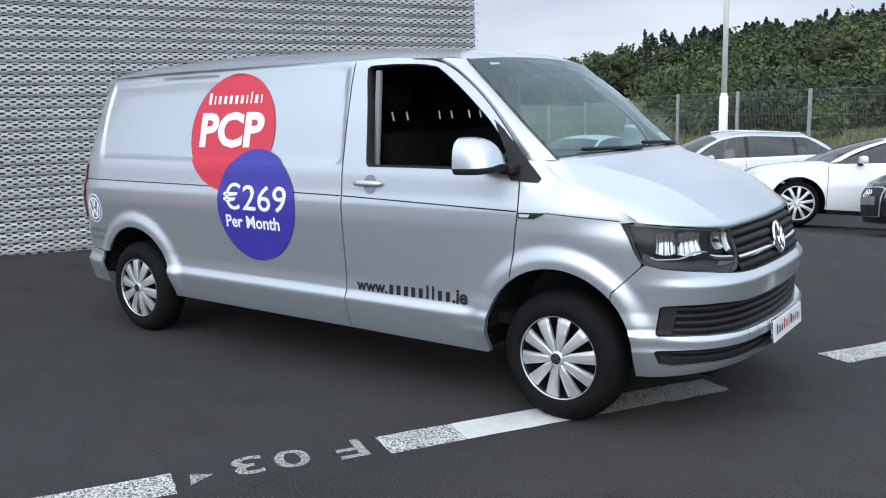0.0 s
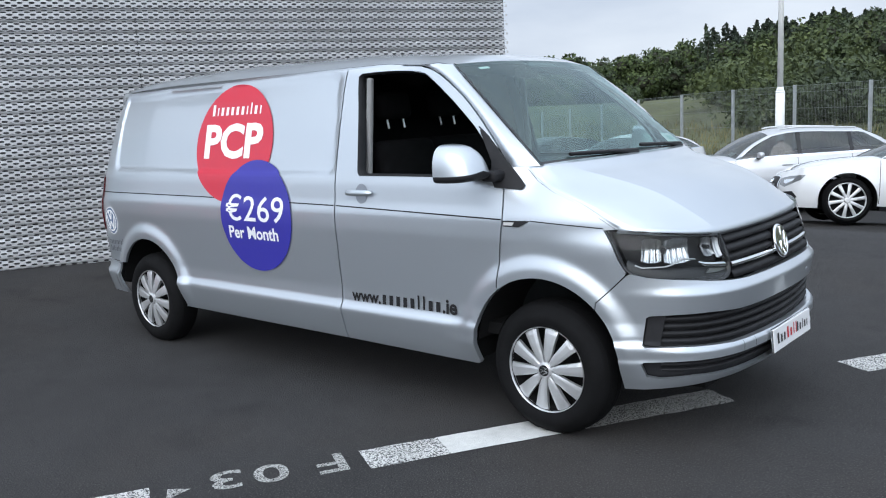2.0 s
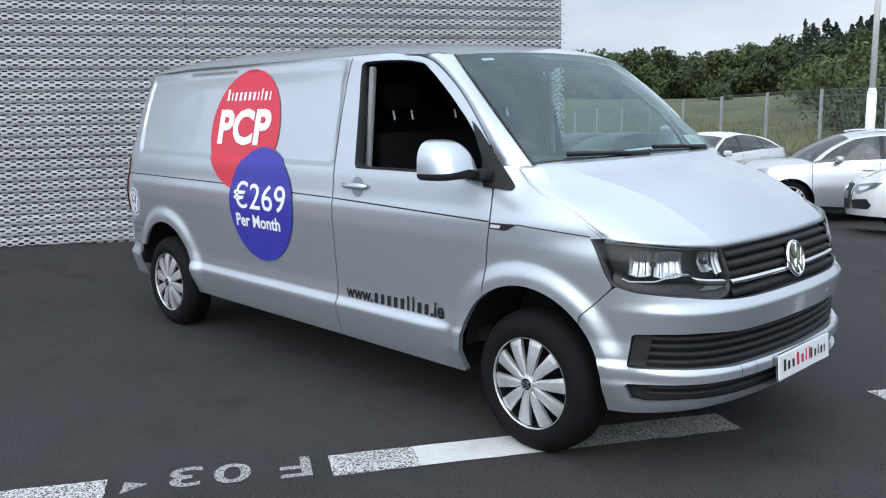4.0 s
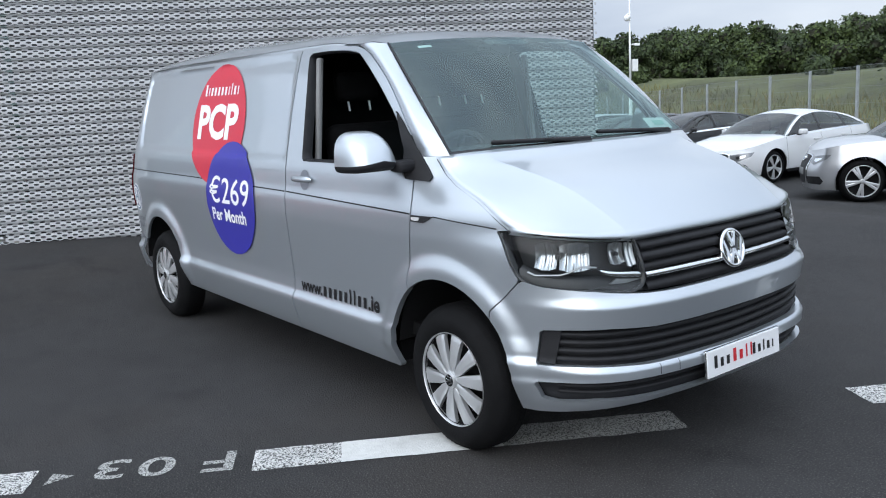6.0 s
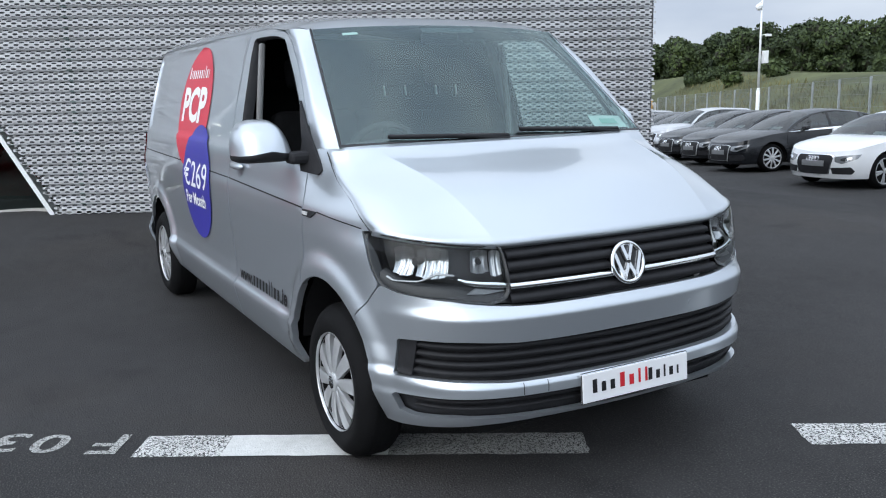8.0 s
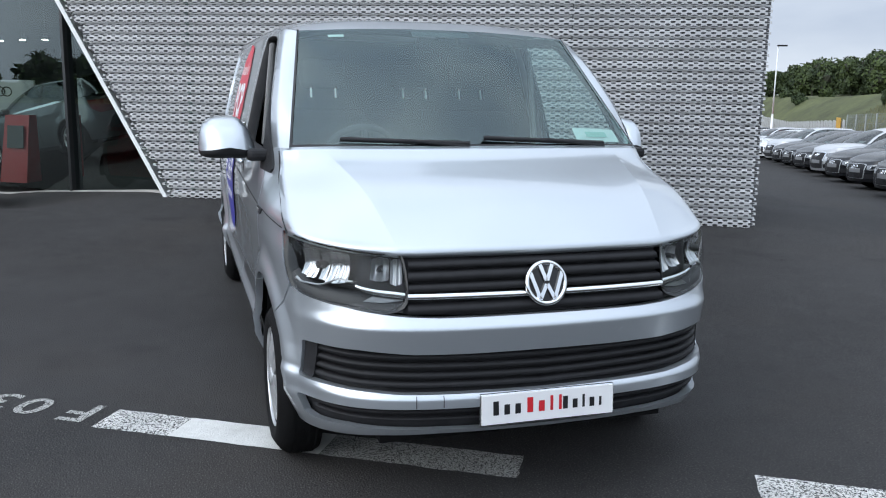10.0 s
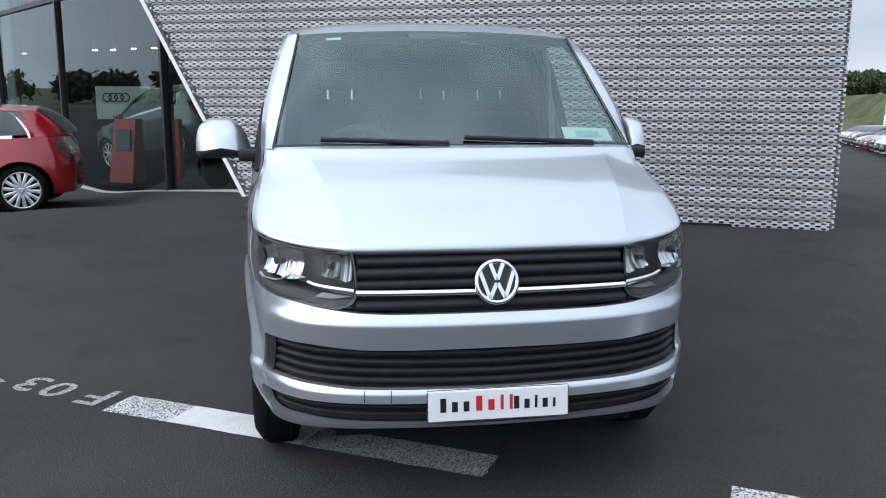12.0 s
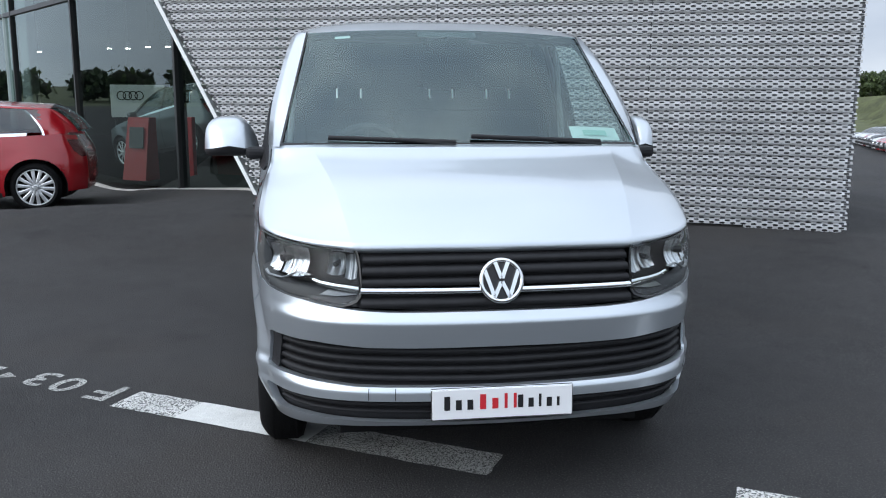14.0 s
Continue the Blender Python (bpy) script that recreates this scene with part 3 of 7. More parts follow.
SIDE = smooth_table([(0.2, -0.085), (0.28, -0.060), (0.325, -0.042), (0.39, -0.024), (0.445, -0.010), (0.485, -0.004), (0.515, -0.026), (0.59, -0.030), (0.79, -0.016),
                     (0.94, -0.006), (1.03, -0.008), (1.09, -0.020), (1.19, -0.030), (1.24, -0.040), (1.49, -0.098), (1.69, -0.152), (1.79, -0.186),
                     (1.83, -0.210), (1.95, -0.33)], 0.011)
NOSE = smooth_table([(0.2, -0.11), (0.28, -0.06), (0.32, -0.025), (0.35, -0.006), (0.39, -0.012), (0.425, 0.006), (0.465, 0.006), (0.485, -0.018), (0.59, -0.016), (0.67, -0.001),
                     (0.712, 0.006), (0.720, 0.005), (0.727, -0.002), (0.752, -0.025), (0.79, -0.042), (0.86, -0.054), (0.96, -0.092), (1.02, -0.15), (1.3, -0.4)], 0.006)
RECESS = [(-3.81, 1.290), (-3.825, 1.575), (-3.775, 1.765), (-3.06, 1.782), (-2.2, 1.797), (-1.48, 1.800), (-1.402, 1.785), (-1.370, 1.53), (-1.357, 1.265),
          (-1.397, 1.242), (-2.08, 1.238), (-2.94, 1.246), (-3.755, 1.250)]


def body(s, z, off=0.0):
    """The van's skin: arc position s (sign: side; minus is the van's right), height z, offset outwards."""
    s, z = np.asarray(s, float), np.asarray(z, float)
    sg = np.where(s < 0, -1.0, 1.0)
    a = np.abs(s)
    x, y = np.interp(a, TS, TX), np.interp(a, TS, TY)
    h = 0.01
    tx = np.interp(a + h, TS, TX) - np.interp(np.maximum(a - h, 0), TS, TX)
    ty = np.interp(a + h, TS, TY) - np.interp(np.maximum(a - h, 0), TS, TY)
    ln = np.hypot(tx, ty) + 1e-9
    nx, ny = ty / ln, -tx / ln
    w = np.where(x > 0, nx * nx, 0.0) * (nx > 0)
    fside = np.interp(z, *SIDE)
    d = w * np.interp(z, *NOSE) + (1 - w) * fside
    d = d - (0.052 * sstep(1.05, 1.24, z) * sstep(-0.32, 0.0, x) + 0.016 * sstep(0.88, 1.02, z) * sstep(0.0, 0.35, x)) * (1 - w)
    # swollen wheel arches
    for cx in (0.008, -3.363):
        r = np.hypot(x - cx, z - 0.37)
        d = d + 0.024 * sstep(0.52, 0.425, r) * sstep(0.28, 0.45, z) * (1 - w)
    # the bumper strip flattens towards the arch
    d = d - 0.013 * sstep(0.40, 0.44, z) * sstep(0.53, 0.48, z) * sstep(-0.62, -0.42, x) * (1 - w)
    # pressed-in upper side panel
    dd, _, _ = poly_distance(RECESS, x, z)
    ins = poly_inside(RECESS, x, z)
    sd = np.where(ins, dd, -dd)
    d = d - 0.013 * sstep(-0.004, 0.016, sd) * (x < -1.2) * (np.abs(nx) < 0.5)
    d = d + off
    xx = x + nx * d + 0.17 * np.clip(z - 0.95, 0, 2) * sstep(-3.55, -4.05, x)
    return np.stack([xx, sg * (y + ny * d), z + 0 * xx], -1)


def skin_side(sgn):
    """A map from the side view (x, z) to the skin on one side."""
    def f_(x, z, off=0.0):
        x = np.asarray(x, float)
        return body(sgn * np.interp(-x, -TX[side_sel], TS[side_sel]), z, off)
    return f_


van = empty("van", "silver panel van with round red and blue price stickers", "van")
RIGHT, LEFT = skin_side(-1), skin_side(1)
FC, RC, ARCH_R = (0.008, 0.372), (-3.363, 0.368), 0.397

# side panels, doors, wings
A_LINE = resample([(-0.80, 1.800), (-0.70, 1.771), (-0.578, 1.701), (-0.459, 1.612), (-0.343, 1.503), (-0.253, 1.400), (-0.21, 1.335), (-0.160, 1.281)], 20)
A_OUT = [(x - 0.007, z - 0.006) for x, z in A_LINE[:17]]
DOOR_WINDOW = [(-1.254, 1.768), (-1.235, 1.784), (-1.058, 1.786), (-0.880, 1.777), (-0.763, 1.757), (-0.657, 1.690), (-0.536, 1.600), (-0.399, 1.485), (-0.306, 1.387), (-0.252, 1.30),
               (-0.262, 1.226), (-0.589, 1.231), (-0.885, 1.233), (-1.162, 1.234), (-1.174, 1.248), (-1.208, 1.526)]
# line where the bonnet meets the wing
SEAM_XZ = [(-0.080, 1.280), (-0.022, 1.222), (0.066, 1.176), (0.222, 1.117), (0.336, 1.055), (0.408, 1.010)]
for sgn, skin in ((-1, RIGHT), (1, LEFT)):
    rear_outline = [(-1.352, 0.296), (-1.350, 0.9), (-1.362, 1.83), (-3.72, 1.81), (-3.86, 1.79), (-4.0, 1.6), (-4.05, 1.1), (-4.065, 0.575), (-3.775, 0.565)] + arch(*RC, ARCH_R, 150, -10, 30) + [(-2.985, 0.305)]
    panel("side_panel", rear_outline, skin, M_SILVER, van)
    door = panel("front_door", [(-1.343, 0.296), (-1.341, 0.9), (-1.353, 1.822), (-1.07, 1.815)] + A_OUT + [(-0.222, 1.33), (-0.205, 1.24), (-0.196, 1.18), (-0.190, 1.035), (-0.214, 0.86), (-0.233, 0.70)]
                 + arch(*FC, ARCH_R, 126, 190, 16) + [(-0.400, 0.286)], skin, M_SILVER, van, holes=[DOOR_WINDOW], res=0.018, lip=0.03)
    fender = [(-0.188, 1.18), (-0.197, 1.24), (-0.160, 1.279)] + SEAM_XZ + [(0.337, 1.003), (0.376, 0.940), (0.408, 0.866), (0.438, 0.820), (0.432, 0.806), (0.374, 0.749), (0.300, 0.680)] \
        + arch(*FC, ARCH_R, 44, 125, 17) + [(-0.225, 0.70), (-0.206, 0.86), (-0.182, 1.035)]
    panel("front_wing", fender, skin, M_SILVER, van, res=0.015)
    panel("rear_bumper", [(-3.778, 0.555), (-4.07, 0.565), (-4.07, 0.33), (-3.745, 0.33), (-3.76, 0.44)], skin, M_SILVER, van, off=0.006)
    # seals round the door window
    ring = resample(DOOR_WINDOW + [DOOR_WINDOW[0]], 90)
    seal_o = skin(ring[:, 0], ring[:, 1], 0.003)
    c_ = ring.mean(0)
    ring_i = c_ + (ring - c_) * np.array([0.972, 0.962])
    seal_i = skin(ring_i[:, 0], ring_i[:, 1], -0.012)
    seal_b = skin(ring_i[:, 0], ring_i[:, 1], -0.05)
    patch("window_seal", [seal_o, seal_i, seal_b], M_BLACK, door, "black rubber window seal")
    # black strip laid on as the shade of the waist crease and under the roof
    wx = np.linspace(-4.03, -1.356, 60)
    wz = np.interp(wx, [-4.03, -3.24, -2.62, -2.07, -1.356], [1.090, 1.088, 1.085, 1.076, 1.067])
    patch("waist_crease_shade", [skin(wx, wz - 0.0035, 0.0015), skin(wx, wz + 0.0035, 0.0015)], M_BLACK, van)
    wx = np.linspace(-1.338, -0.192, 40)
    wz = np.interp(wx, [-1.338, -0.757, -0.192], [1.067, 1.051, 1.035])
    patch("waist_crease_shade", [skin(wx, wz - 0.0035, 0.0015), skin(wx, wz + 0.0035, 0.0015)], M_BLACK, door)
    wx = np.linspace(-0.03, 0.336, 20)
    wz = np.interp(wx, [-0.03, 0.336], [1.034, 1.011])
    patch("waist_crease_shade", [skin(wx, wz - 0.0025, 0.0015), skin(wx, wz + 0.0025, 0.0015)], M_BLACK, van)

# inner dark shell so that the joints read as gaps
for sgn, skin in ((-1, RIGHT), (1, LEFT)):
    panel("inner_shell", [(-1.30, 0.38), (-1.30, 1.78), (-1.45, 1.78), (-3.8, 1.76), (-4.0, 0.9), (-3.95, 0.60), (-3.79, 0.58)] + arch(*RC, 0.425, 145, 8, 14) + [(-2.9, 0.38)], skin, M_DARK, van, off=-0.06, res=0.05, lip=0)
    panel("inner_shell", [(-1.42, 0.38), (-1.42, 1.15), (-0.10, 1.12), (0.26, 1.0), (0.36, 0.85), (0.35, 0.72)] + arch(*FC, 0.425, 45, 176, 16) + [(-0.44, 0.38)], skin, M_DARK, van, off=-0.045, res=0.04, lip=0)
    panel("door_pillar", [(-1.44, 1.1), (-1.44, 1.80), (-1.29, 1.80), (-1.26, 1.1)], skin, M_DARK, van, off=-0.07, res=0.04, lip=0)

# roof
rows = []
for x in np.linspace(-3.80, -0.80, 40):
    ye = 0.728 - 0.035 * sstep(-3.4, -3.86, x) - 0.012 * sstep(-1.2, -0.8, x)
    crown = np.interp(x, [-3.95, -3.6, -2.6, -1.4, -0.8], [1.845, 1.910, 1.937, 1.915, 1.868])
    r = []
    for v in np.linspace(-1, 1, 33):
        q = abs(v)
        ze = 1.826 - 0.022 * sstep(-1.1, -0.8, x) - 0.02 * sstep(-3.0, -3.86, x)
        z = ze + (crown - ze) * max(0.0, 1 - q ** 3.2) ** 0.75
        r.append((x, v * ye, z))
    rows.append(r)
rows_back = [[(-3.885, p[1] * 0.97, 1.70) for p in rows[0]], [(-3.85, p[1] * 0.99, p[2] - 0.03) for p in rows[0]]]
WU = np.linspace(-1, 1, 33)
WS_TOP = np.stack([-0.565 - 0.070 * np.abs(WU) ** 2.2, 0.682 * WU, 1.815 - 0.022 * np.abs(WU) ** 2.2], -1)
WS_BOT = np.stack([0.07 - 0.108 * WU ** 2, 0.803 * WU, 1.286 - 0.004 * WU ** 2], -1)
head_row = [0.5 * np.array(a) + 0.5 * b + np.array([0, 0, 0.010]) for a, b in zip(rows[-1], WS_TOP)]
rows += [head_row, WS_TOP]
patch("roof", rows_back + rows, M_SILVER, van)
patch("roof_lining", [[(p[0], p[1] * 0.97, p[2] - 0.05) for p in r] for r in rows[20:-1]], M_BLACK, van)

for i_, sk_ in ((0, RIGHT), (-1, LEFT)):
    inner_ = [np.array(r[i_]) - np.array([0, 0, 0.003]) for r in rows[-5:]]
    ex_ = np.array([p[0] for p in inner_]) - np.array([0.0, 0.0, 0.0, 0.01, 0.03])
    patch("roof_corner", [inner_, sk_(ex_, np.interp(ex_, [-0.95, -0.80, -0.70, -0.60], [1.808, 1.802, 1.772, 1.716]), 0.003)], M_SILVER, van)

for i_, sk_ in ((0, RIGHT), (-1, LEFT)):
    inner_ = [np.array(r[i_]) - np.array([0, 0, 0.002]) for r in rows[6:-2]]
    ex_ = np.array([p[0] for p in inner_])
    patch("roof_gutter", [inner_, sk_(ex_, np.interp(ex_, [-3.4, -1.2, -0.8], [1.806, 1.806, 1.790]), -0.004)], M_SILVER, van)
rear_edge = rows_back + rows[:8]
for i_, sk_ in ((0, RIGHT), (-1, LEFT)):
    inner_ = [np.array(r[i_]) for r in rear_edge]
    ex_ = np.array([-4.00, -3.90, -3.86, -3.79, -3.72, -3.64, -3.56, -3.48, -3.40, -3.30])
    patch("roof_corner", [inner_, sk_(ex_, np.array([1.60, 1.735, 1.785, 1.80, 1.808, 1.811, 1.812, 1.813, 1.813, 1.814]), 0.002)], M_SILVER, van)

# windscreen with dark border, pillars
ws_rows = []
for j, v in enumerate(np.linspace(0, 1, 20)):
    r = WS_BOT * (1 - v) + WS_TOP * v
    bulge = 0.035 * math.sin(math.pi * v)
    r = r + np.array([0.6, 0, 0.8]) * bulge * (1 - (np.abs(np.linspace(-1, 1, 33)) ** 4))[:, None]
    ws_rows.append(r)
M_SCREEN = glass("windscreen_glass", (0.56, 0.72, 0.69), f0=0.135, sheen=(0.70, 0.84, 0.84))
screen = patch("windscreen", ws_rows, M_SCREEN, van)
screen.visible_shadow = False
for i0, i1 in ((0, 1), (-1, -2)):
    patch("screen_border", [[p + np.array([0.004, 0, 0.005]) for p in (r[i0], 0.8 * r[i0] + 0.2 * r[i1])] for r in ws_rows], M_GLOSSBLACK, screen)
patch("screen_border", [[p + np.array([0.004, 0, 0.005]) for p in r] for r in (ws_rows[0], 0.6 * ws_rows[0] + 0.4 * ws_rows[1])], M_GLOSSBLACK, screen)
for sgn in (-1, 1):
    skin = RIGHT if sgn < 0 else LEFT
    a_in = np.array([r[0 if sgn < 0 else -1] for r in ws_rows])[::-1]
    ao = A_LINE
    a_out = skin(ao[:, 0], ao[:, 1], 0.002)
    mid = (a_in + a_out) / 2 + np.array([0.007, sgn * 0.009, 0.007]) * (1 - np.linspace(0, 1, 20) ** 3)[:, None]
    back = a_out + np.array([0, -sgn * 0.03, 0])
    patch("windscreen_pillar", [a_in, mid, a_out, back], M_SILVER, van)
    foot_c = skin(np.array(-0.080), np.array(1.280), 0.0)
    patch("pillar_foot", [[a_in[-1], a_out[-1]], [a_in[-1] + np.array([0.012, -sgn * 0.01, -0.004]), foot_c]], M_SILVER, van)
    patch("pillar_trim", [a_in - np.array([0.03, 0, 0.03]), a_out - np.array([0.02, sgn * 0.04, 0.02])], M_BLACK, van)

# bonnet
def half_line(pts):
    return [((sy(p[1]) if p[0] == "y" else sx(p[1])), p[2]) for p in pts]


LAMP_TOP = half_line([("x", 0.408, 1.008), ("x", 0.53, 0.999), ("x", 0.63, 0.988), ("y", 0.717, 0.976), ("y", 0.613, 0.966), ("y", 0.535, 0.959)])
edge_ = LAMP_TOP + half_line([("y", 0.40, 0.960), ("y", 0.26, 0.961), ("y", 0.12, 0.961), ("y", 0.0, 0.961)])
half_front = [body(-s_, z_ + 0.004, 0.003) for s_, z_ in edge_]
HB = resample([tuple(p) for p in half_front] + [(p[0], -p[1], p[2]) for p in half_front[-2::-1]], 61)
side_e = [tuple(LEFT(np.array(x), np.array(z), 0.001)) for x, z in SEAM_XZ[:-1]] + [tuple(half_front[0] * np.array([1, -1, 1]))]
HL = resample([(x, -y, z) for x, y, z in side_e][::-1], 26)
HR = resample(side_e[::-1], 26)
HT = resample([tuple(p + np.array([0.008, 0, 0.004])) for p in WS_BOT], 61)
HT[0], HT[-1] = HL[-1], HR[-1]
hood = coons(HB, HT, HL, HR)
hood_rows = []
# columns that follow the crease on each side, close-set beside it
for j, r in enumerate(hood):
    v = j / (len(hood) - 1)
    yc = 0.522 + 0.145 * v
    ye_ = abs(r[0, 1])
    half = np.concatenate([np.linspace(-ye_, -yc - 0.012, 12), [-yc - 0.004, -yc, -yc + 0.004], np.linspace(-yc + 0.012, 0, 16)])
    cols = np.concatenate([half, -half[-2::-1]])
    q = np.stack([np.interp(cols, r[:, 1], r[:, 0]), cols, np.interp(cols, r[:, 1], r[:, 2])], -1)
    ay = np.abs(cols)
    # gently crowned middle field, flanks that fall away from the crease; the crease fades towards the screen
    swell = math.sin(math.pi * min(1.0, v * 0.92 + 0.04)) ** 0.9
    soft_ = 1 - np.clip(ay / ye_, 0, 1) ** 4
    flank = np.clip((ye_ - ay) / (ye_ - yc), 0, 1)
    sharp = np.where(ay < yc, 1.0 - 0.10 * (ay / yc) ** 2, 0.90 * flank)
    k = 1 - 0.7 * sstep(0.72, 1.0, v)
    hollow = np.where(ay > yc, 4 * flank * (1 - flank), 0.0) * sstep(0.0, 0.06, v) * (1 - sstep(0.70, 0.95, v))
    lift = 0.052 * swell * (k * sharp + (1 - k) * soft_) - 0.009 * hollow
    hood_rows.append(q + np.stack([0.3 * lift, 0 * lift, lift], -1))
for sgn in (-1, 1):
    patch("wing_channel", [[(x, sgn * (y - 0.012), z - 0.010) for x, y, z in side_e], [(x, sgn * (y + 0.006), z - 0.010) for x, y, z in side_e]], M_BLACK, van)
patch("bonnet", [[p - np.array([0.012, 0, 0.02]) for p in hood_rows[0]]] + hood_rows, M_SILVER, van, solid=0.003)

# front bumper with its openings
def mirror_poly(half):
    return [(-s, z) for s, z in half] + [(s, z) for s, z in half[::-1]]


top = half_line([("y", 0.0, 0.751), ("y", 0.25, 0.750), ("y", 0.4, 0.750), ("y", 0.51, 0.754), ("y", 0.57, 0.759), ("y", 0.67, 0.770), ("y", 0.72, 0.778), ("x", 0.63, 0.787), ("x", 0.527, 0.798), ("x", 0.458, 0.814), ("x", 0.442, 0.808), ("x", 0.382, 0.750), ("x", 0.306, 0.678)])
arch_front = [(sx(x), z) for x, z in arch(*FC, ARCH_R, 43, 0, 12)] + [(sx(0.408), 0.335)]
low = half_line([("x", 0.412, 0.279), ("x", 0.505, 0.282), ("y", 0.76, 0.302), ("y", 0.6, 0.319), ("y", 0.4, 0.327), ("y", 0.0, 0.327)])
half_bumper = top + arch_front + low
outline = [(s, z) for s, z in half_bumper] + [(-s, z) for s, z in half_bumper[::-1]]
ug = half_line([("y", 0.0, 0.624), ("y", 0.29, 0.622), ("y", 0.49, 0.623), ("y", 0.67, 0.635), ("x", 0.63, 0.633), ("x", 0.535, 0.627), ("x", 0.520, 0.618), ("x", 0.502, 0.495), ("x", 0.512, 0.486), ("y", 0.78, 0.488), ("y", 0.63, 0.482), ("y", 0.53, 0.477), ("y", 0.0, 0.475)])
LOWER_GRILLE = ug[:] + [(-s, z) for s, z in ug[::-1]]
sl_ = half_line([("y", 0.0, 0.428), ("y", 0.48, 0.428), ("y", 0.70, 0.427), ("x", 0.60, 0.424), ("x", 0.505, 0.418), ("x", 0.497, 0.408), ("x", 0.520, 0.350), ("x", 0.575, 0.341), ("y", 0.72, 0.352), ("y", 0.53, 0.348), ("y", 0.27, 0.344), ("y", 0.0, 0.343)])
SLOT = sl_[:] + [(-s, z) for s, z in sl_[::-1]]
bumper = panel("front_bumper", outline, body, M_SILVER, van, holes=[LOWER_GRILLE, SLOT], res=0.009, lip=0.03)
panel("grille_back", [(s * 1.03, 0.56 + (z - 0.56) * 1.15) for s, z in LOWER_GRILLE], body, M_BLACK, bumper, res=0.03, off=-0.045, lip=0)
panel("slot_back", [(s * 1.03, 0.41 + (z - 0.41) * 1.2) for s, z in SLOT], body, M_BLACK, bumper, res=0.03, off=-0.04, lip=0)


def rail(name, pts_s, pts_z, h, d0, d1, mat, parent, n=70):
    """A slat that follows the skin."""
    ss = np.linspace(pts_s[0], pts_s[-1], n)
    zz = np.interp(ss, pts_s, pts_z)
    return patch(name, [body(ss, zz - h * 0.5, d0), body(ss, zz - h * 0.42, d1), body(ss, zz + h * 0.25, d1 - 0.002), body(ss, zz + h * 0.5, d0)], mat, parent)


for k in range(4):
    f0 = (k + 0.65) / 4.3
    e = sx(0.585 - 0.015 * k)
    m_ = sy(0.48)
    zc, ze = 0.624 - 0.148 * f0, 0.632 - 0.138 * f0
    rail("slat", [-e, -m_, 0, m_, e], [ze, zc + 0.006, zc, zc + 0.006, ze], 0.02, -0.04, -0.014, M_BLACK, bumper)
for sgn in (-1, 1):
    # blank corner of the lower grille and thin slats of the slot
    c0, c1 = sx(0.60), sx(0.508)
    q = [(sgn * c0, 0.628), (sgn * sx(0.528), 0.620), (sgn * c1, 0.496), (sgn * sx(0.575), 0.492)]
    panel("grille_corner", q, body, M_BLACK, bumper, res=0.012, off=-0.010, lip=0.02)
for k in range(2):
    e = sx(0.58)
    rail("slat", [-e, -sy(0.48), 0, sy(0.48), e], [0.408 - 0.026 * k, 0.408 - 0.028 * k, 0.406 - 0.03 * k, 0.408 - 0.028 * k, 0.408 - 0.026 * k], 0.012, -0.035, -0.016, M_BLACK, bumper)
# joints in the bright strip beside the plate
for yy in (-0.48, -0.385):
    s_ = sy(yy)
    patch("strip_joint", [body(np.array([s_ - 0.0015] * 6), np.linspace(0.431, 0.474, 6), 0.001), body(np.array([s_ + 0.0015] * 6), np.linspace(0.431, 0.474, 6), 0.001)], M_BLACK, bumper)
panel("parking_sensor", [(sy(0.30) + 0.013 * math.cos(a), 0.668 + 0.013 * math.sin(a)) for a in np.linspace(0, 2 * math.pi, 16, endpoint=False)], body, M_SILVER, bumper, res=0.008, off=0.001, lip=0.002)

# upper grille
gy = sy(0.512)
half_g = [(0.0, 0.958), (sy(0.3), 0.958), (sy(0.5), 0.957), (sy(0.53), 0.945), (sy(0.506), 0.808), (sy(0.56), 0.764), (sy(0.5), 0.757), (sy(0.25), 0.752), (0.0, 0.753)]
G_OUT = half_g + [(-s, z) for s, z in half_g[::-1]]
upper_grille = panel("upper_grille", G_OUT, body, M_BLACK, van, res=0.02, off=-0.03, lip=0)
for zc, hh, d1 in ((0.934, 0.028, -0.002), (0.896, 0.034, 0.0), (0.856, 0.030, -0.002), (0.785, 0.036, 0.002)):
    rail("slat", [-gy, -sy(0.3), 0, sy(0.3), gy], [zc - 0.006, zc - 0.002, zc, zc - 0.002, zc - 0.006], hh, -0.028, d1, M_BLACK, upper_grille)
rail("chrome_bar", [-gy, -sy(0.3), 0, sy(0.3), gy], [0.824, 0.825, 0.825, 0.825, 0.824], 0.022, -0.02, 0.008, M_CHROME, upper_grille)

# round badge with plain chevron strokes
badge = empty("badge", "", "", m=None)
badge.parent = van
bm = bmesh.new()
B_C, B_R = Vector((0.800, 0.0, 0.858)), 0.082
tilt = Matrix.Translation(B_C) @ Matrix.Rotation(radians(-14), 4, "Y") @ Matrix.Rotation(radians(90), 4, "Y")


def torus(bm, R, r, m, nu=40, nv=10, flat=1.0):
    vs = [[bm.verts.new(m @ Vector(((R + r * math.cos(b)) * math.cos(a), (R + r * math.cos(b)) * math.sin(a), flat * r * math.sin(b))))
           for b in np.linspace(0, 2 * math.pi, nv, endpoint=False)] for a in np.linspace(0, 2 * math.pi, nu, endpoint=False)]
    for i in range(nu):
        for j in range(nv):
            bm.faces.new((vs[i][j], vs[(i + 1) % nu][j], vs[(i + 1) % nu][(j + 1) % nv], vs[i][(j + 1) % nv]))


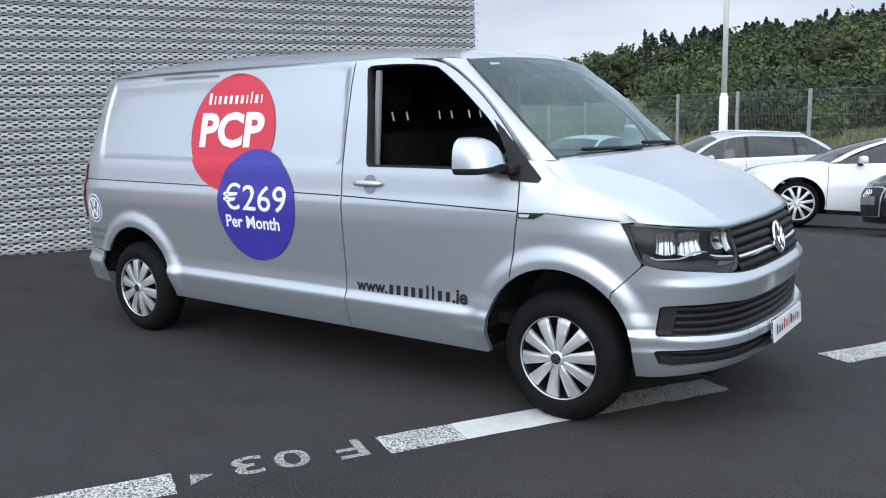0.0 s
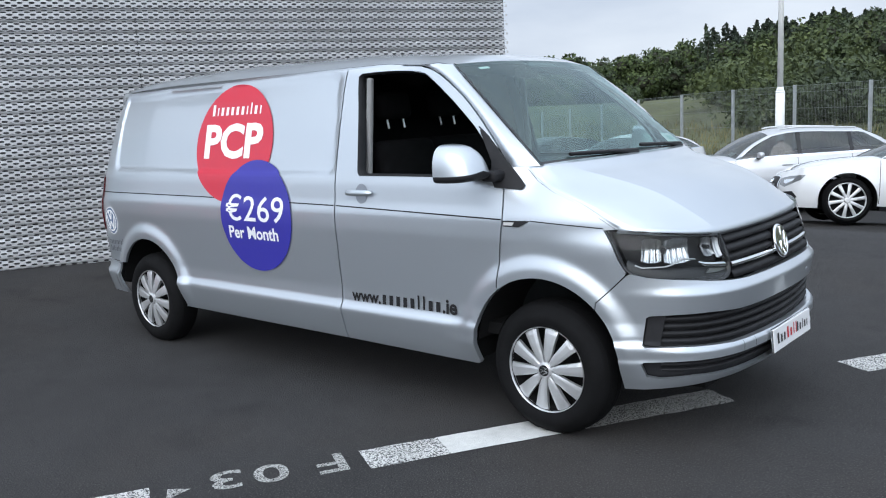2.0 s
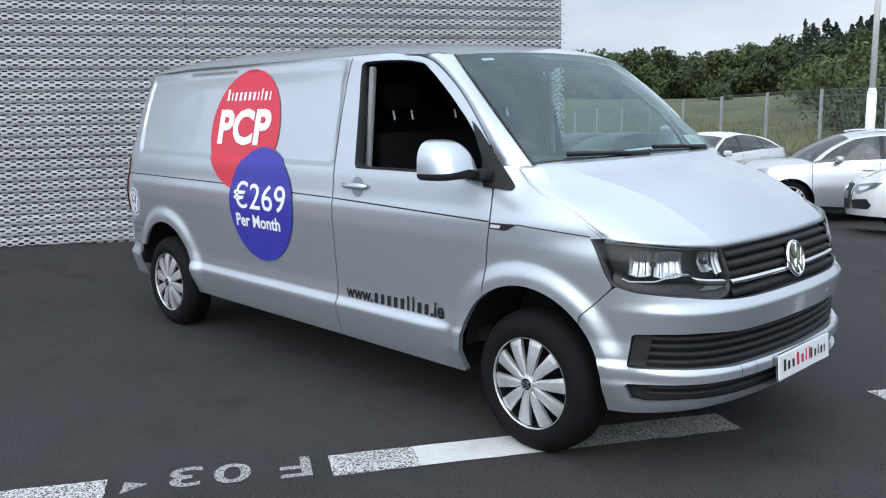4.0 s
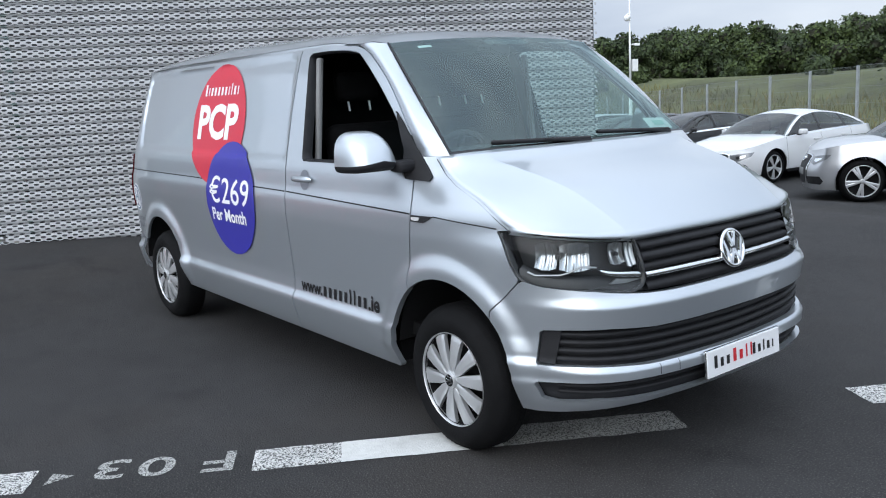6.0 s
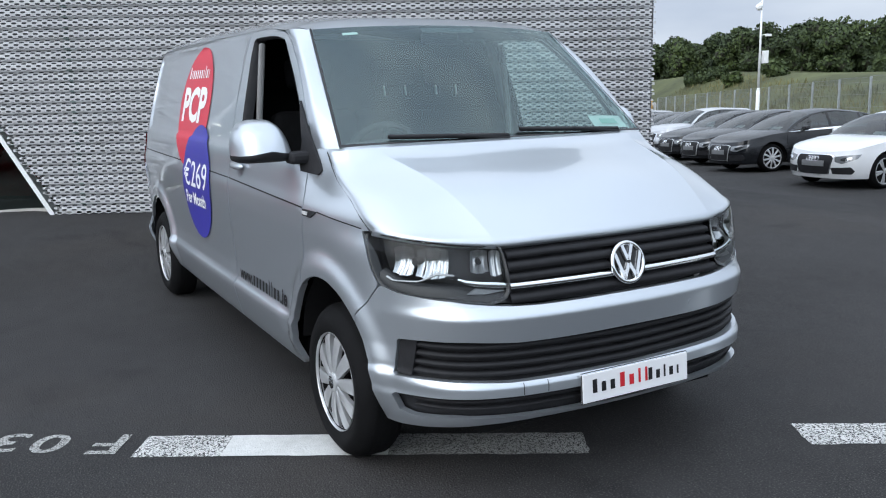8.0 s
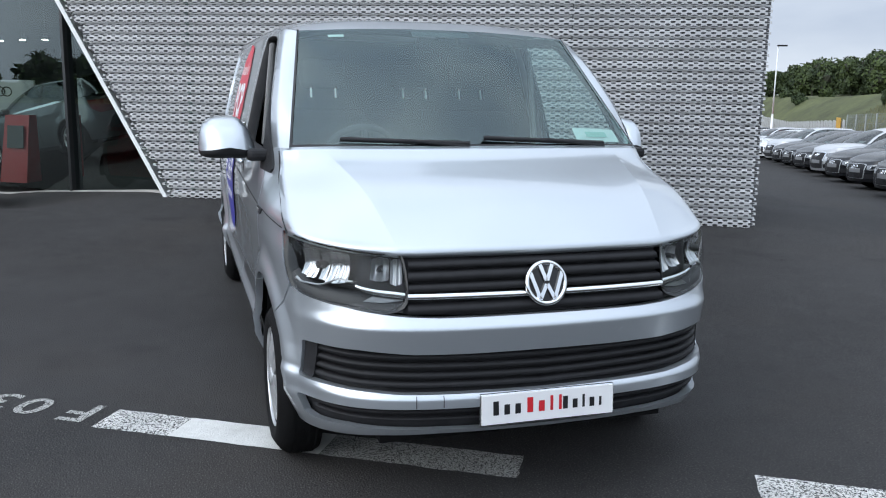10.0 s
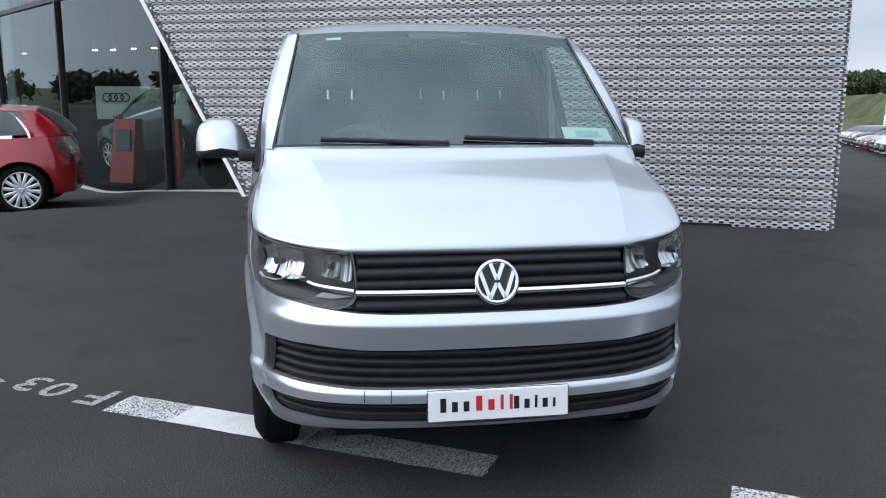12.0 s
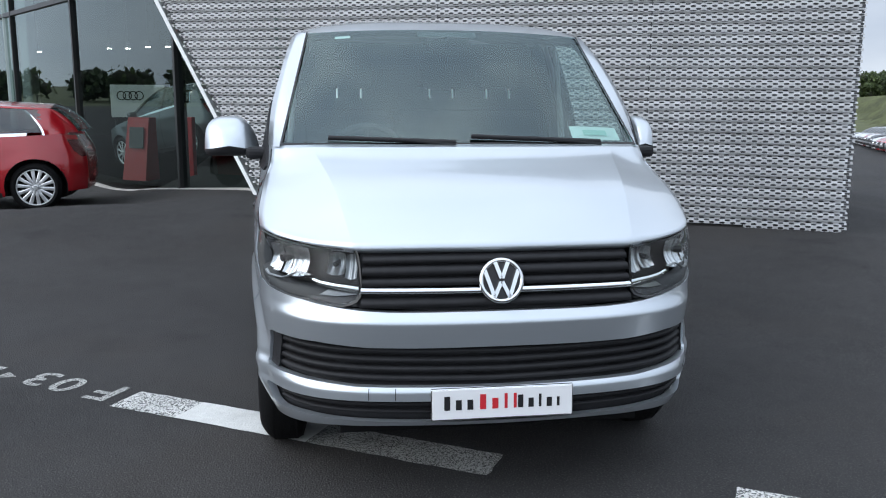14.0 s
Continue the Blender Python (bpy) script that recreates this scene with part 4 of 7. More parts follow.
torus(bm, B_R - 0.008, 0.009, tilt)
part("ring", bm, M_CHROME, badge, smooth=True)
bm = bmesh.new()
tube(bm, tilt @ Vector((0, 0, -0.03)), tilt @ Vector((0, 0, -0.002)), B_R - 0.008, seg=40)
part("disc", bm, M_GLOSSBLACK, badge)


def stroke(bm, a, b, w, m, h=0.008):
    a, b = Vector((*a, 0)), Vector((*b, 0))
    d = (b - a).normalized()
    n = Vector((-d.y, d.x, 0)) * w / 2
    lo = [bm.verts.new(m @ (p + Vector((0, 0, -0.004)))) for p in (a - n, a + n, b + n, b - n)]
    hi = [bm.verts.new(m @ (p * 1.0 + Vector((0, 0, h)))) for p in (a - n * 0.7, a + n * 0.7, b + n * 0.7, b - n * 0.7)]
    bm.faces.new(hi)
    for k in range(4):
        bm.faces.new((lo[k], lo[(k + 1) % 4], hi[(k + 1) % 4], hi[k]))


def chevrons(bm, R, w, m, only=None):
    # tilt's axes: local -x is up, local y is across
    P = lambda across, up: (-up * R, across * R)
    ends = [((s_ * a, b), (s_ * c, d)) for s_ in (-1, 1) for a, b, c, d in ((0.30, 0.84, 0.02, 0.10), (0.76, 0.48, 0.34, -0.72), (0.34, -0.72, 0.02, -0.06))]
    for k, (p, q) in enumerate(ends):
        if only is None or k == only:
            stroke(bm, P(*p), P(*q), w, m)


for k in range(6):
    bm = bmesh.new()
    chevrons(bm, B_R, 0.020, tilt, k)
    bmesh.ops.recalc_face_normals(bm, faces=bm.faces)
    part("emblem_stroke", bm, M_CHROME, badge)

# headlights
M_REPEAT = material("clear_repeater", (0.6, 0.6, 0.6), 0.2, coat=0.5)
M_LENS = glass("headlight_lens", (0.95, 0.97, 0.97), f0=0.022)
M_LAMPGREY = material("lamp_housing", (0.014, 0.0145, 0.016), 0.45, var=0.2, scale=30)
M_REFLECT2 = material("dull_reflector", (0.36, 0.37, 0.38), 0.3, 0.9, bump=0.2, bump_scale=30)
M_REFLECT = material("lamp_reflector", (0.58, 0.59, 0.60), 0.22, 1.0, bump=0.2, bump_scale=28)
for sgn in (-1, 1):
    lamp = empty("headlight")
    lamp.parent = van
    hp = half_line([("x", 0.345, 1.003), ("x", 0.384, 0.940), ("x", 0.416, 0.866), ("x", 0.446, 0.821), ("x", 0.50, 0.799), ("x", 0.593, 0.787), ("y", 0.72, 0.779), ("y", 0.625, 0.767), ("y", 0.57, 0.766), ("y", 0.512, 0.806)]) + LAMP_TOP[::-1]
    hp = [(sgn * s, z) for s, z in hp]
    cs, cz = np.mean([p[0] for p in hp]), np.mean([p[1] for p in hp])
    ob_ = panel("lens", hp, body, M_LENS, lamp, res=0.014, lip=0, off=-0.002)
    ob_.visible_shadow = False
    panel("housing", hp, body, M_LAMPGREY, lamp, res=0.016, lip=0, off=-0.08)
    hl_ring = resample(hp + [hp[0]], 80)
    patch("surround", [body(hl_ring[:, 0], hl_ring[:, 1], -0.002), body(cs + (hl_ring[:, 0] - cs) * 0.965, cz + (hl_ring[:, 1] - cz) * 0.92, -0.004), body(hl_ring[:, 0], hl_ring[:, 1], -0.08)], M_GLOSSBLACK, lamp)
    # dark mask under the lamps, main bowl, second bowl, bright strip
    for nm, s0_, s1_, z0_, z1_, nf, depth, mt in (("outer_reflector", sx(0.50), sx(0.585), 0.858, 0.965, 3, 0.030, M_REFLECT), ("main_reflector", sx(0.595), sy(0.735), 0.852, 0.962, 4, 0.034, M_REFLECT),
                                               ("side_reflector", sy(0.655), sy(0.585), 0.868, 0.950, 3, 0.028, M_REFLECT2), ("filler", sy(0.580), sy(0.535), 0.855, 0.945, 2, 0.012, M_REFLECT2)):
        # upright flutes pressed into a hollow
        tt = np.linspace(0, 1, nf * 6 + 1)
        flute = 0.010 * (1 - (2 * ((tt * nf) % 1.0) - 1) ** 2)
        rr = []
        for w_ in np.linspace(-1, 1, 9):
            zz = (z0_ + z1_) / 2 + w_ * (z1_ - z0_) / 2 * (1 - 0.18 * (2 * tt - 1) ** 2)
            rr.append(body(sgn * (s0_ + (s1_ - s0_) * tt), zz, -0.022 - depth * (1 - w_ * w_) * (1 - 0.5 * (2 * tt - 1) ** 2) - flute))
        patch(nm, rr, mt, lamp)
    for s_, zc, rad in ((sx(0.592), 0.912, 0.017), (sy(0.622), 0.908, 0.012)):
        bm = bmesh.new()
        p0, p1 = Vector(body(sgn * s_, zc, -0.07)), Vector(body(sgn * s_, zc, -0.020))
        tube(bm, p0, p1, rad, rad * 0.8, 14)
        part("bulb_shield", bm, M_LAMPGREY, lamp)
    an = np.array([sy(0.518), sy(0.56), sy(0.62), sy(0.67), sy(0.70)])
    ss = np.linspace(an[0], an[-1], 24)
    zz = np.interp(ss, an, [0.821, 0.826, 0.832, 0.840, 0.854])
    hw = np.interp(ss, an, [0.011, 0.011, 0.010, 0.009, 0.004])
    patch("light_strip", [body(sgn * ss, zz - hw, -0.02), body(sgn * ss, zz - hw * 0.4, -0.006), body(sgn * ss, zz + hw, -0.014)], M_CHROME, lamp)
    # bright rim under the main bowl, smoked wedge under the strip
    rim_s = np.array([sy(0.712), sy(0.765), sy(0.80), sx(0.60), sx(0.505), sx(0.475)])
    ss = np.linspace(rim_s[0], rim_s[-1], 30)
    zz = np.interp(ss, rim_s, [0.866, 0.872, 0.850, 0.842, 0.838, 0.850])
    patch("bowl_rim", [body(sgn * ss, zz - 0.004, -0.02), body(sgn * ss, zz, -0.010), body(sgn * ss, zz + 0.004, -0.02)], M_REFLECT2, lamp)
    panel("indicator_lens", [(sgn * a_, b_) for a_, b_ in half_line([("y", 0.530, 0.808), ("y", 0.640, 0.820), ("y", 0.672, 0.801), ("y", 0.60, 0.799)])], body, M_REFLECT2, lamp, res=0.01, off=-0.008, lip=0.01)
    ss = np.linspace(sy(0.53), sx(0.44), 30)
    zz = np.interp(ss, [sy(0.53), sy(0.625), sy(0.72), sx(0.593), sx(0.50), sx(0.44)], [0.766, 0.767, 0.779, 0.787, 0.799, 0.823])
    patch("lower_mask", [body(sgn * ss, zz, -0.012), body(sgn * ss, zz + 0.038, -0.014), body(sgn * ss, zz + 0.052, -0.045)], M_LAMPGREY, lamp)
    # slim repeater on the wing
    rep = empty("side_repeater")
    rep.parent = van
    sk = RIGHT if sgn < 0 else LEFT
    panel("trim", [(-0.180, 1.031), (-0.028, 1.034), (-0.093, 1.003), (-0.180, 1.004)], sk, M_BLACK, rep, res=0.01, off=0.005, lip=0.006)
    panel("lens", [(-0.174, 1.025), (-0.115, 1.025), (-0.125, 1.010), (-0.174, 1.010)], sk, M_REPEAT, rep, res=0.008, off=0.008, lip=0.004)

# ---- writing ----
def text_bmesh(words, size, bold=0.0, squeeze=1.0):
    """Letters as a flat mesh, from the origin to the right, with the built-in font."""
    cu = bpy.data.curves.new("letters", "FONT")
    cu.body, cu.size, cu.offset, cu.resolution_u = words, size, bold, 3
    ob = bpy.data.objects.new("letters", cu)
    me = ob.to_mesh()
    bm = bmesh.new()
    bm.from_mesh(me)
    ob.to_mesh_clear()
    bpy.data.objects.remove(ob)
    bpy.data.curves.remove(cu)
    for v in bm.verts:
        v.co.x *= squeeze
    return bm


def fit_width(bm, width, height=None):
    xs = [v.co.x for v in bm.verts]
    ys = [v.co.y for v in bm.verts]
    kx = width / (max(xs) - min(xs))
    ky = kx if height is None else height / (max(ys) - min(ys))
    for v in bm.verts:
        v.co.x, v.co.y = (v.co.x - min(xs)) * kx, (v.co.y - (min(ys) if height else 0)) * ky
    return bm


def slice_rows(bm, step):
    ys = [v.co.y for v in bm.verts]
    y = min(ys) + step
    while y < max(ys):
        bmesh.ops.bisect_plane(bm, geom=bm.verts[:] + bm.edges[:] + bm.faces[:], plane_co=(0, y, 0), plane_no=(0, 1, 0))
        y += step


def bars_bmesh(groups, height, low=0.0):
    """Plain bars in place of a word: widths with gaps."""
    bm = bmesh.new()
    x = 0.0
    for w, h, gap in groups:
        vs = [bm.verts.new(p) for p in ((x, low, 0), (x + w, low, 0), (x + w, low + height * h, 0), (x, low + height * h, 0))]
        bm.faces.new(vs)
        x += w + gap
    return bm


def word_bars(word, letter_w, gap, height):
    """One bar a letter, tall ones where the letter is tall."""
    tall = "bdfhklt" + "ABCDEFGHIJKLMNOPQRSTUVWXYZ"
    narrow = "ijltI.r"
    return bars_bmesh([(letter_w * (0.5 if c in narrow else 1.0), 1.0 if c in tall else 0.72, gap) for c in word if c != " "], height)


def islands(bm):
    """Splits a mesh into its loose pieces."""
    left, out = set(bm.faces), []
    while left:
        seed = left.pop()
        grp, todo = {seed}, [seed]
        while todo:
            for e in todo.pop().edges:
                for g in e.link_faces:
                    if g in left:
                        left.discard(g)
                        grp.add(g)
                        todo.append(g)
        nb, mp = bmesh.new(), {}
        for f_ in grp:
            for v in f_.verts:
                if v not in mp:
                    mp[v] = nb.verts.new(v.co)
            nb.faces.new([mp[v] for v in f_.verts])
        out.append(nb)
    bm.free()
    return out


def decal(name, bm, x, z, mat, parent, skin=None, off=0.004, label="", slices=0.025):
    """Lays a flat lettering on the van's skin, one part a character."""
    for piece in islands(bm):
        decal_piece(name, piece, x, z, mat, parent, skin, off, label, slices)


def decal_piece(name, bm, x, z, mat, parent, skin, off, label, slices):
    skin = skin or RIGHT
    if slices:
        slice_rows(bm, slices)
    co = np.array([v.co for v in bm.verts])
    p = skin(co[:, 0] + x, co[:, 1] + z, off)
    for v, q in zip(bm.verts, p):
        v.co = q
    bmesh.ops.recalc_face_normals(bm, faces=bm.faces)
    return part(name, bm, mat, parent, label)


M_RED = material("red_vinyl", (0.58, 0.028, 0.055), 0.42, var=0.03, scale=3, coat=0.08)
M_BLUE = material("blue_vinyl", (0.036, 0.033, 0.31), 0.42, var=0.03, scale=3, coat=0.08)
M_WHITE = material("white_vinyl", (0.85, 0.85, 0.86), 0.35)
M_INK = material("black_vinyl", (0.012, 0.012, 0.014), 0.4)
M_GREYINK = material("grey_vinyl", (0.16, 0.17, 0.19), 0.4)

sticker = panel("red_sticker", [(-2.345 + 0.398 * math.cos(a), 1.424 + 0.368 * math.sin(a)) for a in np.linspace(0, 2 * math.pi, 72, endpoint=False)], RIGHT, M_RED, van, off=0.0045, res=0.015, lip=0, label="round red vinyl sticker")
blue = panel("blue_sticker", [(-2.068 + 0.349 * math.cos(a), 0.979 + 0.343 * math.sin(a)) for a in np.linspace(0, 2 * math.pi, 72, endpoint=False)], RIGHT, M_BLUE, van, off=0.0065, res=0.015, lip=0, label="round blue vinyl sticker")
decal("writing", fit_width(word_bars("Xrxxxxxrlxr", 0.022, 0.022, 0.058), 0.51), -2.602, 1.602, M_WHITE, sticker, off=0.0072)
decal("writing", fit_width(text_bmesh("PCP", 0.3, 0.011), 0.605, 0.222), -2.647, 1.328, M_WHITE, sticker, off=0.0072)
decal("writing", fit_width(text_bmesh("\u20ac269", 0.2, 0.001), 0.570, 0.168), -2.355, 0.945, M_WHITE, blue, off=0.0092)
decal("writing", fit_width(text_bmesh("Per Month", 0.1, 0.0025), 0.487, 0.080), -2.340, 0.833, M_WHITE, blue, off=0.0092)
decal("web_writing", fit_width(text_bmesh("www.", 0.1, 0.003), 0.226), -1.266, 0.534, M_INK, van)
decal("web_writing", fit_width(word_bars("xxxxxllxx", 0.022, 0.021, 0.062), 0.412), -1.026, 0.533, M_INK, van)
decal("web_writing", fit_width(text_bmesh(".ie", 0.1, 0.003), 0.097), -0.597, 0.533, M_INK, van)
# rear badge sticker and the small grey words below it
rear_badge = panel("badge_sticker", [(-3.860 + 0.098 * math.cos(a), 0.875 + 0.105 * math.sin(a)) for a in np.linspace(0, 2 * math.pi, 40, endpoint=False)], RIGHT, M_WHITE, van, off=0.0025, lip=0, res=0.015)
panel("badge_field", [(-3.860 + 0.090 * math.cos(a), 0.875 + 0.096 * math.sin(a)) for a in np.linspace(0, 2 * math.pi, 40, endpoint=False)], RIGHT, material("badge_blue", (0.10, 0.16, 0.28), 0.4), rear_badge, off=0.004, lip=0, res=0.015)
bm = bmesh.new()
torus(bm, 0.076, 0.006, Matrix.Identity(4), 36, 4, 0.1)
chev = bmesh.new()
chevrons(chev, 0.082, 0.018, Matrix.Rotation(radians(-90), 4, "Z") @ Matrix.Scale(0.02, 4, Vector((0, 0, 1))))
for src in (bm, chev):
    decal("emblem", src, -3.860, 0.875, M_WHITE, rear_badge, off=0.006, slices=0)
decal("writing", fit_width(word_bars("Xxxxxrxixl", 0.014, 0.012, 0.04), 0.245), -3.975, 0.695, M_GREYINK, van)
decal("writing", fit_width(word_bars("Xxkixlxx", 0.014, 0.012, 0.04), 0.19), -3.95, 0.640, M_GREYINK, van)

# front plate with three plain bars
plate = empty("plate")
plate.parent = van
PM = Matrix.Translation((0.856, 0.0, 0.420)) @ Matrix.Rotation(radians(-4), 4, "Y")
bm = bmesh.new()
box(bm, (0, 0, 0), (0.012, 0.525, 0.118), 0.004)
bmesh.ops.transform(bm, matrix=PM, verts=bm.verts)
part("holder", bm, M_CHROME, plate)
bm = bmesh.new()
box(bm, (0.007, 0, 0), (0.006, 0.515, 0.108), 0.002)
bmesh.ops.transform(bm, matrix=PM, verts=bm.verts)
part("face", bm, material("plate_white", (0.78, 0.78, 0.79), 0.3), plate)
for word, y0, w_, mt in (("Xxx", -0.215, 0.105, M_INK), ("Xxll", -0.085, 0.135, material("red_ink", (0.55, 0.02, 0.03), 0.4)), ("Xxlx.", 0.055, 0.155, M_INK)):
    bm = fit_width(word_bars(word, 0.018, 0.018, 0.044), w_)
    for v in bm.verts:
        v.co = PM @ Vector((0.0115, y0 + v.co.x, v.co.y - 0.02))
    for piece in islands(bm):
        part("writing", piece, mt, plate)

# door handles and mirrors
for sgn in (-1, 1):
    skin = RIGHT if sgn < 0 else LEFT
    hd = empty("door_handle")
    hd.parent = van
    # flat disc: the shade of the hollow is put into a darker silver
    panel("bowl", [(-1.136 + 0.048 * math.cos(a), 1.137 + 0.054 * math.sin(a)) for a in np.linspace(0, 2 * math.pi, 28, endpoint=False)], skin, material("handle_bowl_shade", (0.30, 0.32, 0.35), 0.3, 0.7), hd, res=0.012, off=0.002, lip=0)
    xs = np.linspace(-1.252, -1.045, 22)
    rows_h = []
    for a in np.linspace(0, 2 * math.pi, 13):
        t_ = np.linspace(-1, 1, 22)
        prof = 0.016 * np.sqrt(np.clip(1 - np.abs(t_) ** 6, 0.02, 1))
        rows_h.append(skin(xs, 1.143 + prof * math.sin(a), 0.026 + 0.75 * prof * math.cos(a) - 0.012 * np.abs(t_) ** 3))
    patch("grip", rows_h, M_SILVER, hd)

    mir = empty("door_mirror")
    mir.parent = van
    # shell: rounded box, silver above, black below
    nu, nv = 36, 14
    c0 = Vector((-0.290, -1.030, 1.275)) if sgn < 0 else Vector((-0.335, 0.935, 1.278))
    verts, cap_f, low_f = [], [], []
    for j in range(nv):
        v = j / (nv - 1)
        grow = (1 - (1 - v) ** 3.0) ** 0.42 if v < 1 else 1.0
        xo = 0.105 - 0.22 * v
        for i in range(nu):
            a = 2 * math.pi * i / nu
            ca, sa = math.cos(a), math.sin(a)
            ex = 3.3 if sa > 0 else 5.0
            rr = (abs(ca) ** ex + abs(sa) ** ex) ** (-1 / ex)
            yy, zz = 0.126 * rr * ca * grow, (0.127 if sa > 0 else 0.055) * rr * sa * grow
            up_ = min(1.0, max(0.0, (zz + 0.055) / 0.18))
            yy = yy * (1 - 0.42 * up_ ** 1.4) if ca < 0 else yy * (1 - 0.05 * up_)
            verts.append((c0.x + xo - 0.055 * up_ * (1 - v), c0.y + sgn * yy * (1.0 if sgn < 0 else 0.58), c0.z + zz))
    for j in range(nv - 1):
        for i in range(nu):
            q = (j * nu + i, j * nu + (i + 1) % nu, (j + 1) * nu + (i + 1) % nu, (j + 1) * nu + i)
            low_side = 196 <= 360 * (i + 0.5) / nu <= 344
            (low_f if low_side else cap_f).append(q)
    for nm, fl, mt in (("cap", cap_f, M_SILVER), ("lower_shell", low_f, M_BLACK)):
        ob_ = mesh_part(nm, verts, fl, mt, mir, smooth=True)
        bm = bmesh.new()
        bm.from_mesh(ob_.data)
        bmesh.ops.delete(bm, geom=[v for v in bm.verts if not v.link_faces], context="VERTS")
        bmesh.ops.remove_doubles(bm, verts=bm.verts, dist=1e-4)
        bmesh.ops.recalc_face_normals(bm, faces=bm.faces)
        bm.to_mesh(ob_.data)
        bm.free()
    bm = bmesh.new()
    box(bm, (c0.x - 0.108, c0.y, c0.z + 0.025), (0.008, 0.165 if sgn < 0 else 0.095, 0.15), 0.003)
    part("mirror_glass", bm, M_CHROME, mir)
    bm = bmesh.new()
    box(bm, (-0.235, sgn * 0.895, 1.242), (0.09, 0.13, 0.052), 0.018)
    part("arm", bm, M_BLACK, mir, smooth=False)
    panel("foot", [(-0.36, 1.476), (-0.30, 1.430), (-0.222, 1.348), (-0.084, 1.194), (-0.098, 1.176), (-0.235, 1.184), (-0.258, 1.225), (-0.265, 1.31)], skin, M_BLACK, mir, res=0.012, off=0.010, lip=0.02)



# wheels
def wheel_cover(bm, R, blades, depth, k):
    """Broad blades that widen outwards, round a hub."""
    for a0 in (2 * math.pi * k / blades,):
        prof = [(0.16, 0.048, 0.010), (0.35, 0.106, 0.012), (0.62, 0.135, 0.009), (0.86, 0.162, 0.002), (0.985, 0.185, -0.005)]
        top, low = [], []
        for rr, hw, zz in prof:
            r = rr * R
            w = hw * R * 0.96
            row = []
            for u in (-1, -0.45, 0.45, 1):
                ang = a0 + (u * w) / r if r > w else a0 + u * math.asin(min(0.99, w / max(r, 1e-3)))
                ang = a0 + math.atan2(u * w, r)
                rad = math.hypot(u * w, r) if rr < 0.9 else r
                row.append(bm.verts.new((rad * math.cos(ang), rad * math.sin(ang), zz + depth - 0.004 * abs(u) ** 2)))
            top.append(row)
            low.append([bm.verts.new((v.co.x, v.co.y, v.co.z - 0.018)) for v in (row[0], row[-1])])
        for j in range(len(prof) - 1):
            for i in range(3):
                bm.faces.new((top[j][i], top[j][i + 1], top[j + 1][i + 1], top[j + 1][i]))
            bm.faces.new((low[j][0], top[j][0], top[j + 1][0], low[j + 1][0]))
            bm.faces.new((top[j][3], low[j][1], low[j + 1][1], top[j + 1][3]))


def lathe(bm, prof, n=48):
    """Turns (radius, height) pairs round z."""
    rings = [[bm.verts.new((r * math.cos(a), r * math.sin(a), z)) for a in np.linspace(0, 2 * math.pi, n, endpoint=False)] for r, z in prof]
    for a, b in zip(rings, rings[1:]):
        for i in range(n):
            bm.faces.new((a[i], a[(i + 1) % n], b[(i + 1) % n], b[i]))


